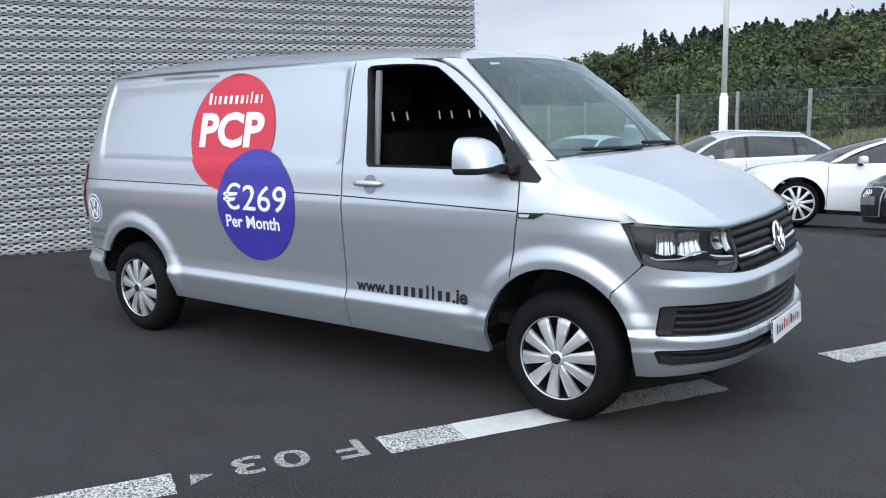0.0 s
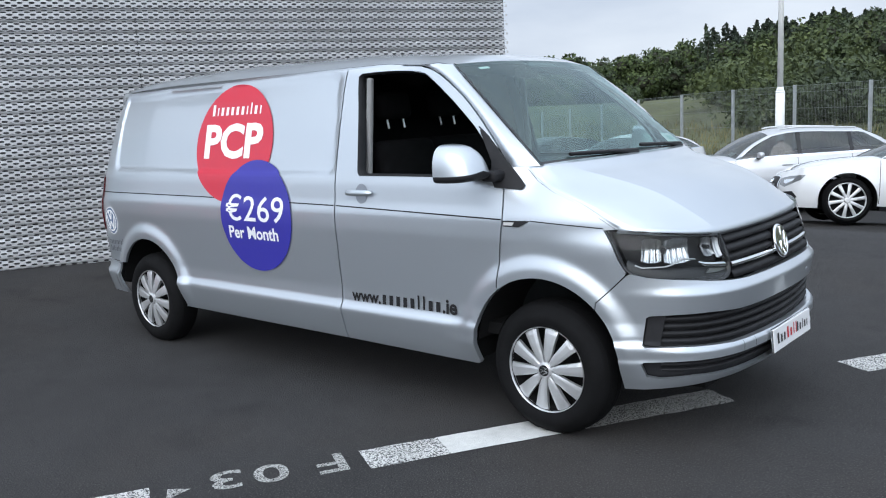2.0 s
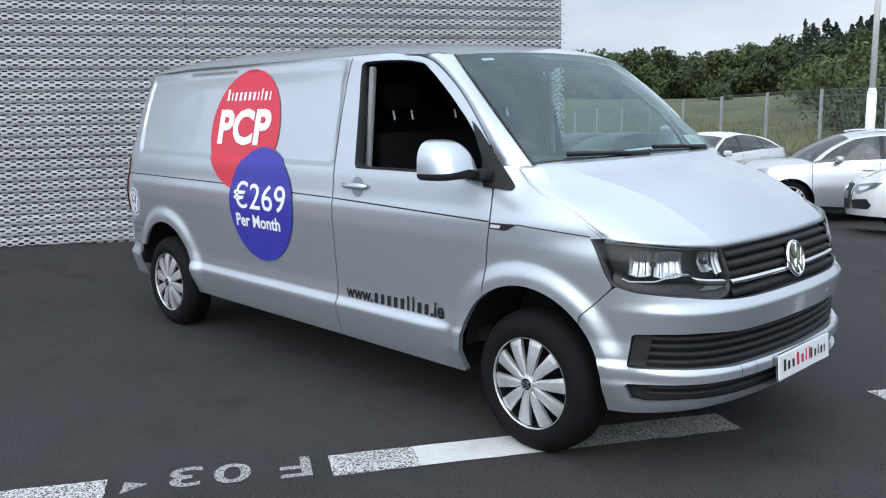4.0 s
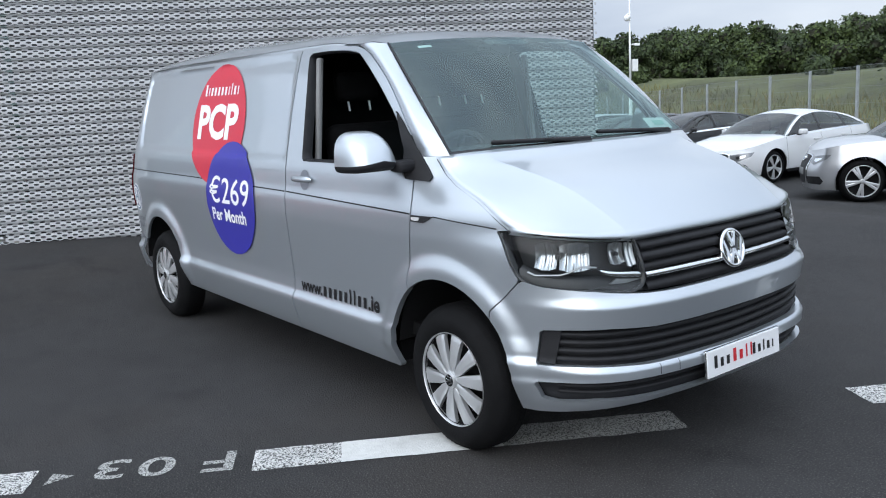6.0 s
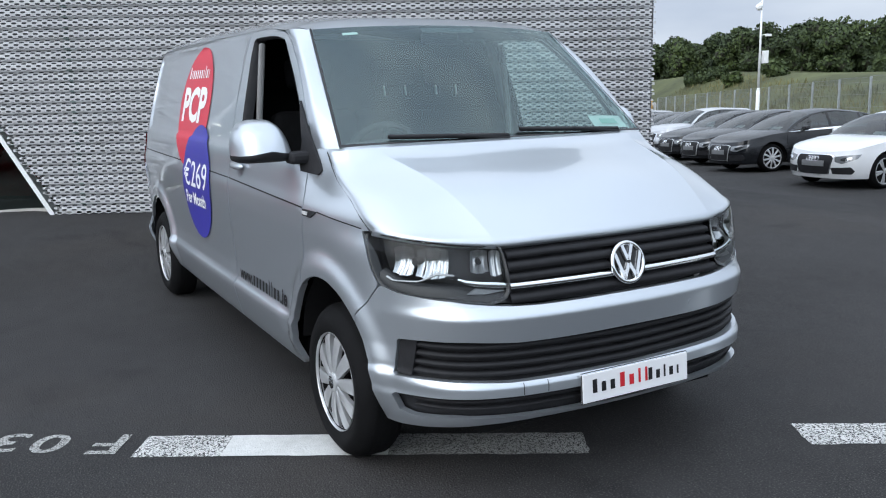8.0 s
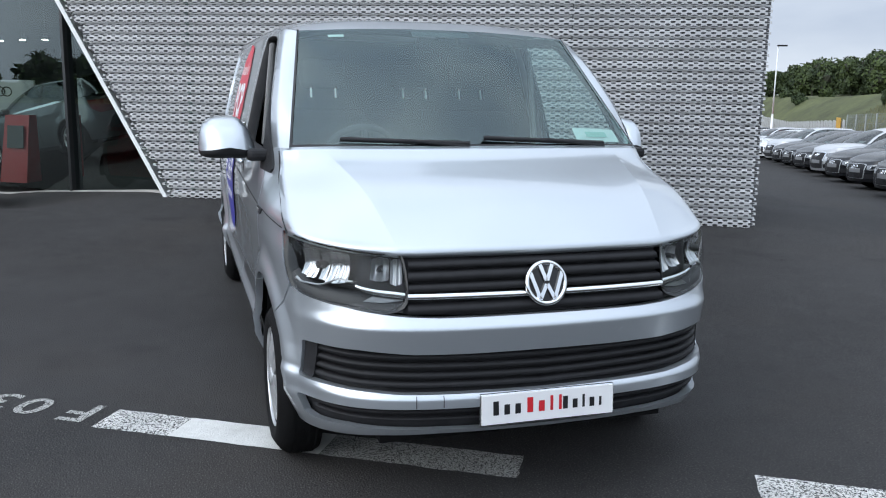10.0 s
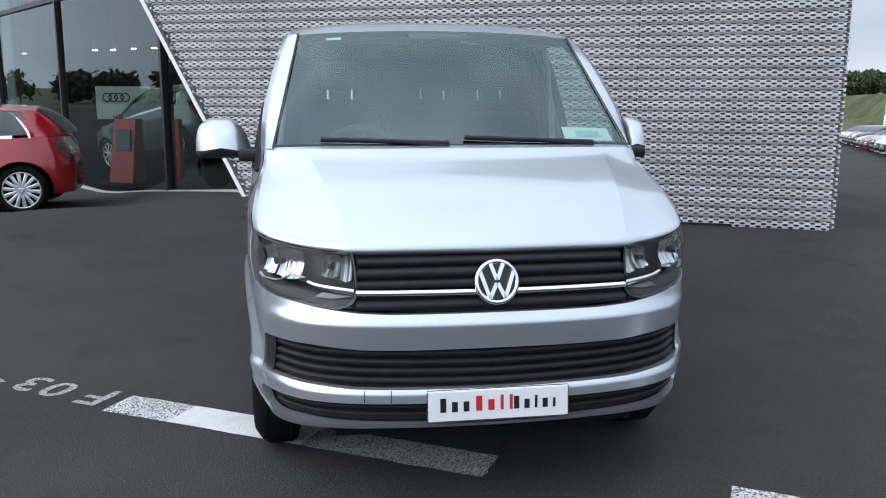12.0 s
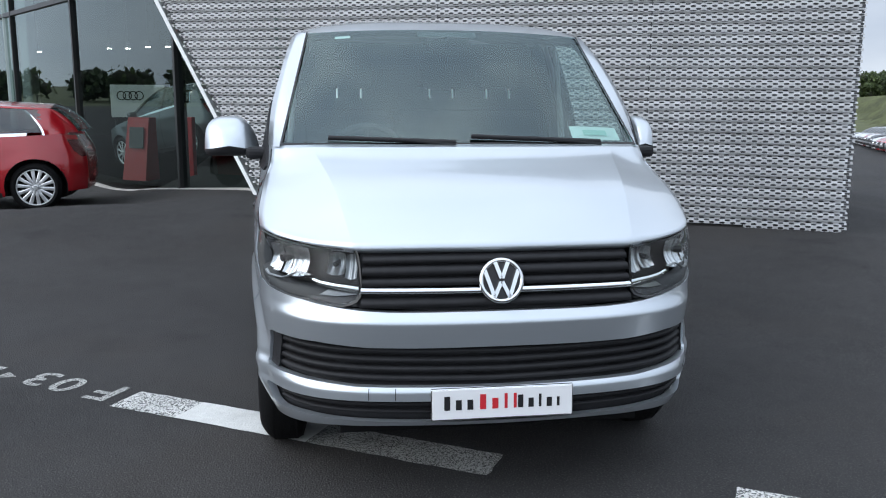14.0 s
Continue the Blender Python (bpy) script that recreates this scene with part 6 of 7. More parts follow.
        mid1 = [0.94 * np.array(u_) + 0.06 * l_ for u_, l_ in zip(upper, lower)]
        mid2 = [0.10 * np.array(u_) + 0.90 * l_ for u_, l_ in zip(upper, lower)]
        shift = np.array([0, sg * 0.012, 0])
        gl = patch("side_glass", [[p + shift * math.sin(math.pi * v) for p in [(1 - v) * a + v * b for a, b in zip(mid1, mid2)]] for v in np.linspace(0, 1, 6)], M_TINT, root)
        trim = M_CHROME if shape.get("trim", True) else M_BLACK
        patch("window_trim", [upper, [p + shift * 0.5 for p in mid1]], paint, root)
        kq = len(upper)
        if "quarter" in shape:
            kq = int(np.argmin([abs(p[0] - shape["quarter"]) for p in upper[8:8 + len(rail[sg])]])) + 8
        patch("window_trim", [[p + shift * 0.5 for p in mid2[:kq]], [l_ + shift * 0.9 for l_ in lower[:kq]]], trim, root)
        if "quarter" in shape:
            # painted quarter panel behind the side window, bright strip along its front edge
            grid = []
            for v in np.linspace(0, 1, 7):
                lean = 0.30 * (1 - v) ** 1.5
                line_ = [np.array(upper[k]) * (1 - v) + lower[k] * v + shift * (0.5 + 0.9 * math.sin(math.pi * v)) for k in range(kq, len(upper))]
                line_[0] = line_[0] + np.array([lean - 0.10, 0, 0])
                grid.append(line_)
            patch("quarter_panel", grid, paint, root)
            patch("quarter_trim", [[r[0] + np.array([0.03, 0, 0]) for r in grid], [r[0] + np.array([0.0, sg * 0.004, 0]) for r in grid]], trim, root)
        for x in shape["pillars"]:
            k = int(np.argmin([abs(p[0] - x) for p in upper]))
            a, b = np.array(mid1[k]), np.array(mid2[k])
            w_ = np.array([0.035, 0, 0])
            patch("door_pillar", [[(1 - v) * a + v * b + d_ + shift * (0.35 + math.sin(math.pi * v)) for d_ in (w_, -w_)] for v in np.linspace(0, 1, 6)], M_GLOSSBLACK, root)
        # mirror
        mr = empty("door_mirror")
        mr.parent = root
        c = edge(sg, bx0 - 0.42) + np.array([0, sg * 0.10, 0.07])
        bm = bmesh.new()
        box(bm, c, (0.11, 0.18, 0.115), 0.035)
        part("cap", bm, paint, mr, smooth=True)
        bm = bmesh.new()
        box(bm, c + np.array([0.01, -sg * 0.10, -0.06]), (0.07, 0.10, 0.03), 0.01)
        part("arm", bm, M_BLACK, mr)
        if rails:
            bm = bmesh.new()
            rp = [np.array(p) + np.array([0, -sg * 0.03, 0.055]) for p in rail[sg][2:-1]]
            for a, b in zip(rp, rp[1:]):
                tube(bm, a, b, 0.016, seg=8, caps=False)
            part("roof_rail", bm, M_ALLOY, root, smooth=True)
        # lamps
        sk = skins[sg]
        zf = belt_z(fo)
        hl = [(0.46, zf - 0.07), (0.48, zf - 0.165), (0.62, zf - 0.20), (0.90, zf - 0.10), (0.98, zf - 0.02), (0.75, zf - 0.035)]
        lamp = panel("headlight", hl, sk, M_LAMPCLEAR, root, res=0.03, off=0.004, lip=0.012)
        inner = [(0.68 + (s - 0.68) * 0.42, zf - 0.115 + (z - zf + 0.115) * 0.42) for s, z in hl]
        panel("lamp_unit", inner, sk, M_CHROME, lamp, res=0.03, off=0.009, lip=0.004)
        panel("intake", [(0.44, 0.30), (0.40, 0.42), (0.78, 0.44), (0.86, 0.36), (0.80, 0.30)], sk, M_BLACK, root, res=0.03, off=0.005, lip=0.01)
        tl = [(S - 0.72, 0.80), (S - 0.80, belt_z(-wb - ro) - 0.04), (S - 0.30, belt_z(-wb - ro) - 0.05), (S - 0.30, 0.74), (S - 0.60, 0.72)]
        panel("tail_light", tl, sk, M_TAIL, root, res=0.03, off=0.006, lip=0.01)
    # one-frame grille, plate with a plain field
    def nose(s, z, off=0.0):
        s = np.asarray(s, float)
        p = skins[1](np.abs(s), z, off)
        p[..., 1] = np.where(s < 0, -p[..., 1], p[..., 1])
        return p
    zf = belt_z(fo)
    g1 = [(0.38, zf - 0.035), (0.43, zf - 0.12), (0.38, 0.34), (0.31, 0.29)]
    gg = [(-s, z) for s, z in g1] + [(s, z) for s, z in g1[::-1]]
    gr = panel("grille", gg, nose, M_BLACK, root, res=0.03, off=0.006, lip=0.012)
    gi = resample(gg + [gg[0]], 60)
    patch("grille_frame", [nose(gi[:, 0], gi[:, 1], 0.010), nose(gi[:, 0] * 0.94, 0.5 + (gi[:, 1] - 0.5) * 0.95, 0.014)], M_CHROME if paint is not M_DARKPAINT else M_ALLOY, gr)
    for k in range(4):
        bm = bmesh.new()
        torus(bm, 0.045, 0.007, Matrix.Identity(4), 20, 6)
        for v in bm.verts:
            v.co = Vector(nose(0.062 * (k - 1.5) + v.co.x, zf - 0.115 + v.co.y, 0.018 + v.co.z))
        part("emblem_ring", bm, M_CHROME, gr, smooth=True)
    panel("plate", [(-0.26, 0.44), (0.26, 0.44), (0.26, 0.55), (-0.26, 0.55)], nose, M_PLATE, root, res=0.05, off=0.018, lip=0.012)
    if face:
        bm = bmesh.new()
        box(bm, (0, 0, 0), (0.36, 0.14, 0.002))
        c = base_f[6]
        bmesh.ops.transform(bm, matrix=Matrix.Translation((bx0 - 0.02, 0.42, c[2] + 0.02)) @ Matrix.Rotation(radians(30), 4, "Y") @ Matrix.Rotation(radians(90), 4, "Z"), verts=bm.verts)
        part("screen_card", bm, M_PAPER, root)
    bm = bmesh.new()
    box(bm, (-wb / 2, 0, 0.27), (wb + fo + ro - 0.7, 2 * hw - 0.5, 0.14))
    box(bm, (-wb / 2 - 0.3, 0, 0.66), (wb - 0.3, 2 * hw - 0.3, 0.5))
    part("underbody", bm, M_DARK, root)
    # a few seats behind the tinted glass
    for yx, xx in ((-0.36, -1.25), (0.36, -1.25)):
        bm = bmesh.new()
        box(bm, (xx, yx, 1.0), (0.14, 0.44, 0.44), 0.05, Matrix.Rotation(radians(-12), 4, "Y"))
        box(bm, (xx - 0.06, yx, 1.27), (0.09, 0.22, 0.15), 0.03)
        part("seat", bm, M_FABRIC, root)
    for i, (x, sg) in enumerate(((0.0, 1), (0.0, -1), (-wb, 1), (-wb, -1))):
        w, fresh = cached_wheel(R, shape["rim"], spokes)
        pose_ = turned(x, sg * (hw - 0.13), R, sg, 11 + 17 * i)
        if fresh:
            w.parent = root
            w.matrix_basis = pose_
        else:
            w2 = copy_thing(w, pose_)
            w2.parent = root
            w2.matrix_basis = pose_
    return root


M_PLATE = material("plain_plate", (0.20, 0.205, 0.21), 0.4)
M_LAMPCLEAR = material("clear_lamp", (0.20, 0.21, 0.22), 0.15, 0.3, coat=1.0)
SALOON = dict(fo=0.92, wb=2.91, ro=1.08, hw=0.935, R=0.335, rim=0.258,
              belt=[(0.92, 0.70), (0.76, 0.745), (0.4, 0.83), (0.0, 0.895), (-0.4, 0.93), (-1.5, 0.955), (-2.9, 1.0), (-3.6, 1.02), (-3.99, 0.97)],
              roof=[(-0.42, 0.95), (-1.22, 1.385), (-1.85, 1.455), (-2.75, 1.375), (-3.45, 1.05)], doors=[-0.40, -1.62, -2.75], handles=[-1.42, -2.45], pillars=[-1.62, -2.62])
SUV = dict(fo=0.87, wb=2.60, ro=0.92, hw=0.915, R=0.36, rim=0.275,
           belt=[(0.87, 0.83), (0.70, 0.90), (0.4, 0.96), (0.0, 1.005), (-0.4, 1.03), (-1.5, 1.045), (-2.6, 1.075), (-3.2, 1.10), (-3.52, 1.08)],
           roof=[(-0.36, 1.04), (-1.0, 1.50), (-1.55, 1.575), (-2.75, 1.52), (-3.30, 1.12)], doors=[-0.36, -1.48, -2.45], handles=[-1.28, -2.2], pillars=[-1.48, -2.5])
HATCH = dict(quarter=-2.60, fo=0.86, wb=2.60, ro=0.66, hw=0.90, R=0.33, rim=0.25,
             belt=[(0.86, 0.72), (0.70, 0.77), (0.4, 0.85), (0.0, 0.92), (-0.4, 0.95), (-1.5, 0.98), (-2.6, 1.02), (-3.0, 1.04), (-3.26, 1.0)],
             roof=[(-0.42, 0.97), (-1.12, 1.41), (-1.6, 1.485), (-2.80, 1.43), (-3.13, 1.06)], doors=[-0.40, -1.72], handles=[-1.5], pillars=[-1.75])

make_car("car", "white saloon car on ten-spoke wheels, parked in the row", M_WHITEPAINT, (-1.28, 8.80), (-0.90, -0.44), SALOON, 10)
make_car("car", "silver compact off-road car with roof rails and twin-spoke wheels", M_GREYPAINT, (-4.22, 11.30), (-0.81, -0.585), SUV, 5, rails=True)
make_car("car", "white saloon car with large dark grille and twin-spoke wheels", M_WHITEPAINT, (-7.05, 13.20), (-0.08, -1.0), SALOON, 5)
make_car("car", "black saloon car parked at the end of the row", M_DARKPAINT, (1.10, 7.20), (-0.90, -0.44), SALOON, 10)
row_dir = Vector((-0.86, 0.51))
B_, W_, G_, R_ = (M_DARKPAINT, "black"), (M_WHITEPAINT, "white"), (M_GREYPAINT, "silver"), (M_REDPAINT, "red")
paints = [B_, B_, B_, G_, B_, B_, B_, G_, W_, W_, W_, G_, R_, R_, W_, B_, W_, R_, W_, W_, G_, W_, B_, W_]
for k, (pt, nm) in enumerate(paints):
    p = Vector((-11.0, 14.8)) + row_dir * (2.85 * k)
    tall = k % 4 == 3 or k > 15
    make_car("car", f"{nm} {'off-road' if tall else 'saloon'} car in the far row by the fence", pt, (p.x, p.y), (-0.25, -0.97), SUV if tall else SALOON, 10 if k % 2 == 0 else 5, group="far row of parked cars")
# red hatchback before the showroom: given by its rear left wheel
rh = Vector((0.10, -0.995)).normalized()
fl = Vector((-8.55, -4.38)) + rh * HATCH["wb"]
make_car("car", "red three-door hatchback parked by the showroom glass", M_REDPAINT, (fl.x, fl.y), tuple(rh), HATCH, 14, group="showroom cars")

# ---- fence ----
M_WIRE = material("green_grey_wire", (0.20, 0.22, 0.21), 0.6, 0.5)
fence = empty("fence", "galvanised steel mesh fence on square posts along the yard", "fence")
FENCE_H = 2.45
post_bm = bmesh.new()
box(post_bm, (0, 0, FENCE_H / 2 + 0.03), (0.075, 0.075, FENCE_H + 0.06), 0.006)
post0 = part("post", post_bm, M_GALV, fence)
STEP = 2.67
Q0, Q1 = -9, 17
for i in range(Q0, Q1 + 1):
    p = FP + FU * (STEP * i - 0.55)
    ob = post0 if i == Q0 else new("post", post0.data)
    ob.parent = fence
    ob.matrix_basis = Matrix.Translation((p.x, p.y, ground_z(p.x, p.y) - 0.05)) @ Matrix.Rotation(FA, 4, "Z")


def wire_panel():
    vs, fs = [], []
    def rod(a, b, r):
        a, b = Vector(a), Vector(b)
        d = (b - a).normalized()
        n1 = Vector((0, 1, 0))
        n2 = d.cross(n1)
        k = len(vs)
        for c in (a, b):
            for u, w in ((1, 0), (-0.5, 0.87), (-0.5, -0.87)):
                vs.append(tuple(c + n1 * u * r + n2 * w * r))
        for j in range(3):
            fs.append((k + j, k + (j + 1) % 3, k + 3 + (j + 1) % 3, k + 3 + j))
    for x in np.arange(0.05, STEP, 0.052):
        rod((x, 0, 0.06), (x, 0, FENCE_H), 0.0028)
    for z in (0.1, 0.3, 0.80, 1.3, 1.8, 2.25, FENCE_H - 0.02):
        rod((0, 0.01, z), (STEP, 0.01, z), 0.0045)
    return vs, fs


wv, wf = wire_panel()
panel0 = None
for i in range(Q0, Q1):
    a, b = FP + FU * (STEP * i - 0.55), FP + FU * (STEP * (i + 1) - 0.55)
    za, zb = ground_z(a.x, a.y), ground_z(b.x, b.y)
    if panel0 is None:
        ob = mesh_part("wire_panel", wv, wf, M_WIRE, fence)
        panel0 = ob
    else:
        ob = new("wire_panel", panel0.data)
        ob.parent = fence
    ob["kind"] = "stuff"
    sh = Matrix.Identity(4)
    sh[2][0] = (zb - za) / STEP
    ob.matrix_basis = Matrix.Translation((a.x, a.y, za)) @ Matrix.Rotation(FA, 4, "Z") @ sh

# pale boarded fence at the far end of the yard
M_BOARD = material("pale_weathered_boards", (0.42, 0.42, 0.41), 0.85, var=0.3, scale=4)
far_fence = empty("board_fence", "pale grey boarded fence at the far end of the yard", "fence")
board_me = None
for k in range(120):
    q = STEP * Q1 + 0.2 + 0.42 * k
    p = FP + FU * q + FN * (0.02 * math.sin(k * 2.3))
    z = ground_z(p.x, p.y)
    if board_me is None:
        bm = bmesh.new()
        box(bm, (0, 0, 1.05), (0.40, 0.03, 2.1), 0.006)
        ob = part("board", bm, M_BOARD, far_fence)
        board_me = ob.data
    else:
        ob = new("board", board_me)
        ob.parent = far_fence
    ob.matrix_basis = Matrix.Translation((p.x, p.y, z + 0.05 * math.sin(k * 1.7))) @ Matrix.Rotation(FA, 4, "Z")
# yellow sign on it
sign = empty("sign", "small yellow sign with dark marks on the far fence", "sign")
p = FP + FU * (STEP * Q1 + 1.6) - FN * 0.12
bm = bmesh.new()
box(bm, (0, 0, 0), (1.5, 0.03, 1.1), 0.008)
pl_ = part("board", bm, material("yellow_sign", (0.62, 0.34, 0.04), 0.5, var=0.1, scale=5), sign)
for dx in (-0.35, 0.05, 0.4):
    bm = bmesh.new()
    box(bm, (dx, 0.018, 0.05), (0.22, 0.006, 0.55))
    part("mark", bm, M_INK, pl_)
sign.matrix_world = Matrix.Translation((p.x, p.y, ground_z(p.x, p.y) + 1.75)) @ Matrix.Rotation(FA + math.pi, 4, "Z")


# ---- lamp posts and camera mast ----
def lamp_post(x, y, height, label, head=True, thick=1.0):
    root = empty("lamp_post", label, "lamp post", "yard lamp posts")
    z = hill_z(x, y)
    bm = bmesh.new()
    tube(bm, (0, 0, 0), (0, 0, 2.35), 0.095 * thick, 0.090 * thick, 16)
    part("base_tube", bm, M_POLE, root, smooth=True)
    bm = bmesh.new()
    tube(bm, (0, 0, 2.3), (0, 0, 2.45), 0.092 * thick, 0.062 * thick, 16)
    tube(bm, (0, 0, 2.45), (0, 0, height), 0.062 * thick, 0.040 * thick, 14)
    part("pole", bm, M_POLE, root, smooth=True)
    if head:
        bm = bmesh.new()
        box(bm, (0, -0.25, height + 0.02), (0.22, 0.62, 0.10), 0.03)
        part("lamp_head", bm, M_BLACK, root)
    bm = bmesh.new()
    box(bm, (0, -0.096 * thick, 0.8), (0.09, 0.012, 0.5), 0.004)
    part("service_door", bm, M_POLE, root)
    root.matrix_world = Matrix.Translation((x, y, z - 0.03)) @ Matrix.Rotation(FA, 4, "Z")
    return root


LP = FP + FU * (STEP * -1.18) - FN * 0.45
lamp_post(LP.x, LP.y, 9.0, "tall white tapered lamp post beside the mesh fence", thick=1.35)
for x, y, hgt in ((-43.8, 35.9, 6.75), (-59.0, 45.6, 7.2)):
    lamp_post(x, y, hgt, "grey lamp post at the far end of the yard", thick=0.8)
mp = FP + FU * 20.9 - FN * 0.5
mast = lamp_post(mp.x, mp.y, 7.5, "white mast with camera dome and control box", head=False)
bm = bmesh.new()
box(bm, (0.0, -0.26, 3.95), (0.34, 0.24, 0.62), 0.02)
part("control_box", bm, M_POLE, mast)
bm = bmesh.new()
tube(bm, (0, 0, 5.0), (0, -0.35, 5.05), 0.025)
box(bm, (0, -0.38, 5.0), (0.12, 0.30, 0.12), 0.02)
part("camera_arm", bm, M_POLE, mast)
bm = bmesh.new()
bmesh.ops.create_uvsphere(bm, u_segments=14, v_segments=10, radius=0.17, matrix=Matrix.Translation((0.0, 0.14, 6.35)))
tube(bm, (0, 0, 6.6), (0.0, 0.14, 6.5), 0.04)
part("camera_dome", bm, M_POLE, mast, smooth=True)


# ---- plants ----
def leaf_material(name, dark, light):
    m = bpy.data.materials.new(name)
    m.use_nodes = True
    nt = m.node_tree
    b = nt.nodes["Principled BSDF"]
    b.inputs["Roughness"].default_value = 0.75
    geo = nt.nodes.new("ShaderNodeNewGeometry")
    r = nt.nodes.new("ShaderNodeValToRGB")
    r.color_ramp.elements[0].color, r.color_ramp.elements[1].color = (*dark, 1), (*light, 1)
    nt.links.new(geo.outputs["Random Per Island"], r.inputs["Fac"])
    tc = nt.nodes.new("ShaderNodeTexCoord")
    n = nt.nodes.new("ShaderNodeTexNoise")
    n.inputs["Scale"].default_value, n.inputs["Detail"].default_value = 0.13, 4
    mx = nt.nodes.new("ShaderNodeMix")
    mx.data_type, mx.blend_type = "RGBA", "MULTIPLY"
    mx.inputs["Factor"].default_value = 0.75
    rr = nt.nodes.new("ShaderNodeValToRGB")
    rr.color_ramp.elements[0].position, rr.color_ramp.elements[1].position = 0.35, 0.65
    rr.color_ramp.elements[0].color, rr.color_ramp.elements[1].color = (0.45, 0.5, 0.55, 1), (1.45, 1.35, 1.0, 1)
    nt.links.new(tc.outputs["Object"], n.inputs["Vector"])
    nt.links.new(n.outputs["Fac"], rr.inputs["Fac"])
    nt.links.new(r.outputs["Color"], mx.inputs[6])
    nt.links.new(rr.outputs["Color"], mx.inputs[7])
    nt.links.new(mx.outputs[2], b.inputs["Base Color"])
    return m


M_LEAF = leaf_material("broad_leaves", (0.022, 0.038, 0.014), (0.058, 0.088, 0.026))
M_CONIFER = leaf_material("conifer_needles", (0.010, 0.020, 0.012), (0.030, 0.050, 0.022))
M_SCRUB = leaf_material("scrub_leaves", (0.030, 0.047, 0.017), (0.068, 0.092, 0.032))
# trunk and limb colour; its darkness also serves as shade inside the crowns
M_BARK_AND_SHADE = material("bark_and_crown_shade", (0.030, 0.032, 0.018), 0.9, var=0.3, scale=5)
M_DRY = leaf_material("dry_grass", (0.07, 0.075, 0.03), (0.20, 0.18, 0.09))
rng = np.random.default_rng(7)


def leaves(n, centres, radii, size):
    """n small bent leaf clumps spread over uneven blobs; returns vertices and faces."""
    k = rng.integers(0, len(centres), n)
    d = rng.normal(size=(n, 3))
    d /= np.linalg.norm(d, axis=1)[:, None]
    rad = rng.uniform(0.55, 1.08, n) ** 0.6
    c = centres[k] + d * radii[k] * rad[:, None]
    a = rng.normal(size=(n, 3))
    a /= np.linalg.norm(a, axis=1)[:, None]
    b = np.cross(a, d)
    b /= np.linalg.norm(b, axis=1)[:, None] + 1e-9
    sz = size * rng.uniform(0.6, 1.5, n)[:, None]
    p0, p1, p2, p3 = c - a * sz, c + b * sz * 0.55, c + a * sz, c - b * sz * 0.55
    vs = np.stack([p0, p1 + d * sz * 0.15, p2, p3 + d * sz * 0.15], 1).reshape(-1, 3)
    fs = np.arange(4 * n).reshape(n, 4)
    return vs, fs


ico = bmesh.new()
bmesh.ops.create_icosphere(ico, subdivisions=1, radius=1.0)
ico.verts.index_update()
ICO = np.array([v.co for v in ico.verts])
ICO_F = np.array([[v.index for v in f_.verts] for f_ in ico.faces])
ico.free()


def tree_blobs(x, y, z, h, w, conifer=False):
    m = rng.integers(7, 12)
    cs, rs = [], []
    if conifer:
        for i in range(9):
            t = i / 8
            cs.append((x + rng.normal() * 0.08 * w, y + rng.normal() * 0.08 * w, z + h * (0.15 + 0.83 * t)))
            rs.append((w * 0.5 * (1 - t) ** 0.8 + 0.12, w * 0.5 * (1 - t) ** 0.8 + 0.12, h * 0.10))
    else:
        for i in range(m):
            a, r = rng.uniform(0, 6.28), rng.uniform(0, 0.36) * w
            t = rng.uniform(0.12, 0.88)
            cs.append((x + r * math.cos(a), y + r * math.sin(a), z + h * t))
            q = w * rng.uniform(0.16, 0.30)
            rs.append((q, q, q * rng.uniform(0.7, 1.1)))
    return cs, rs


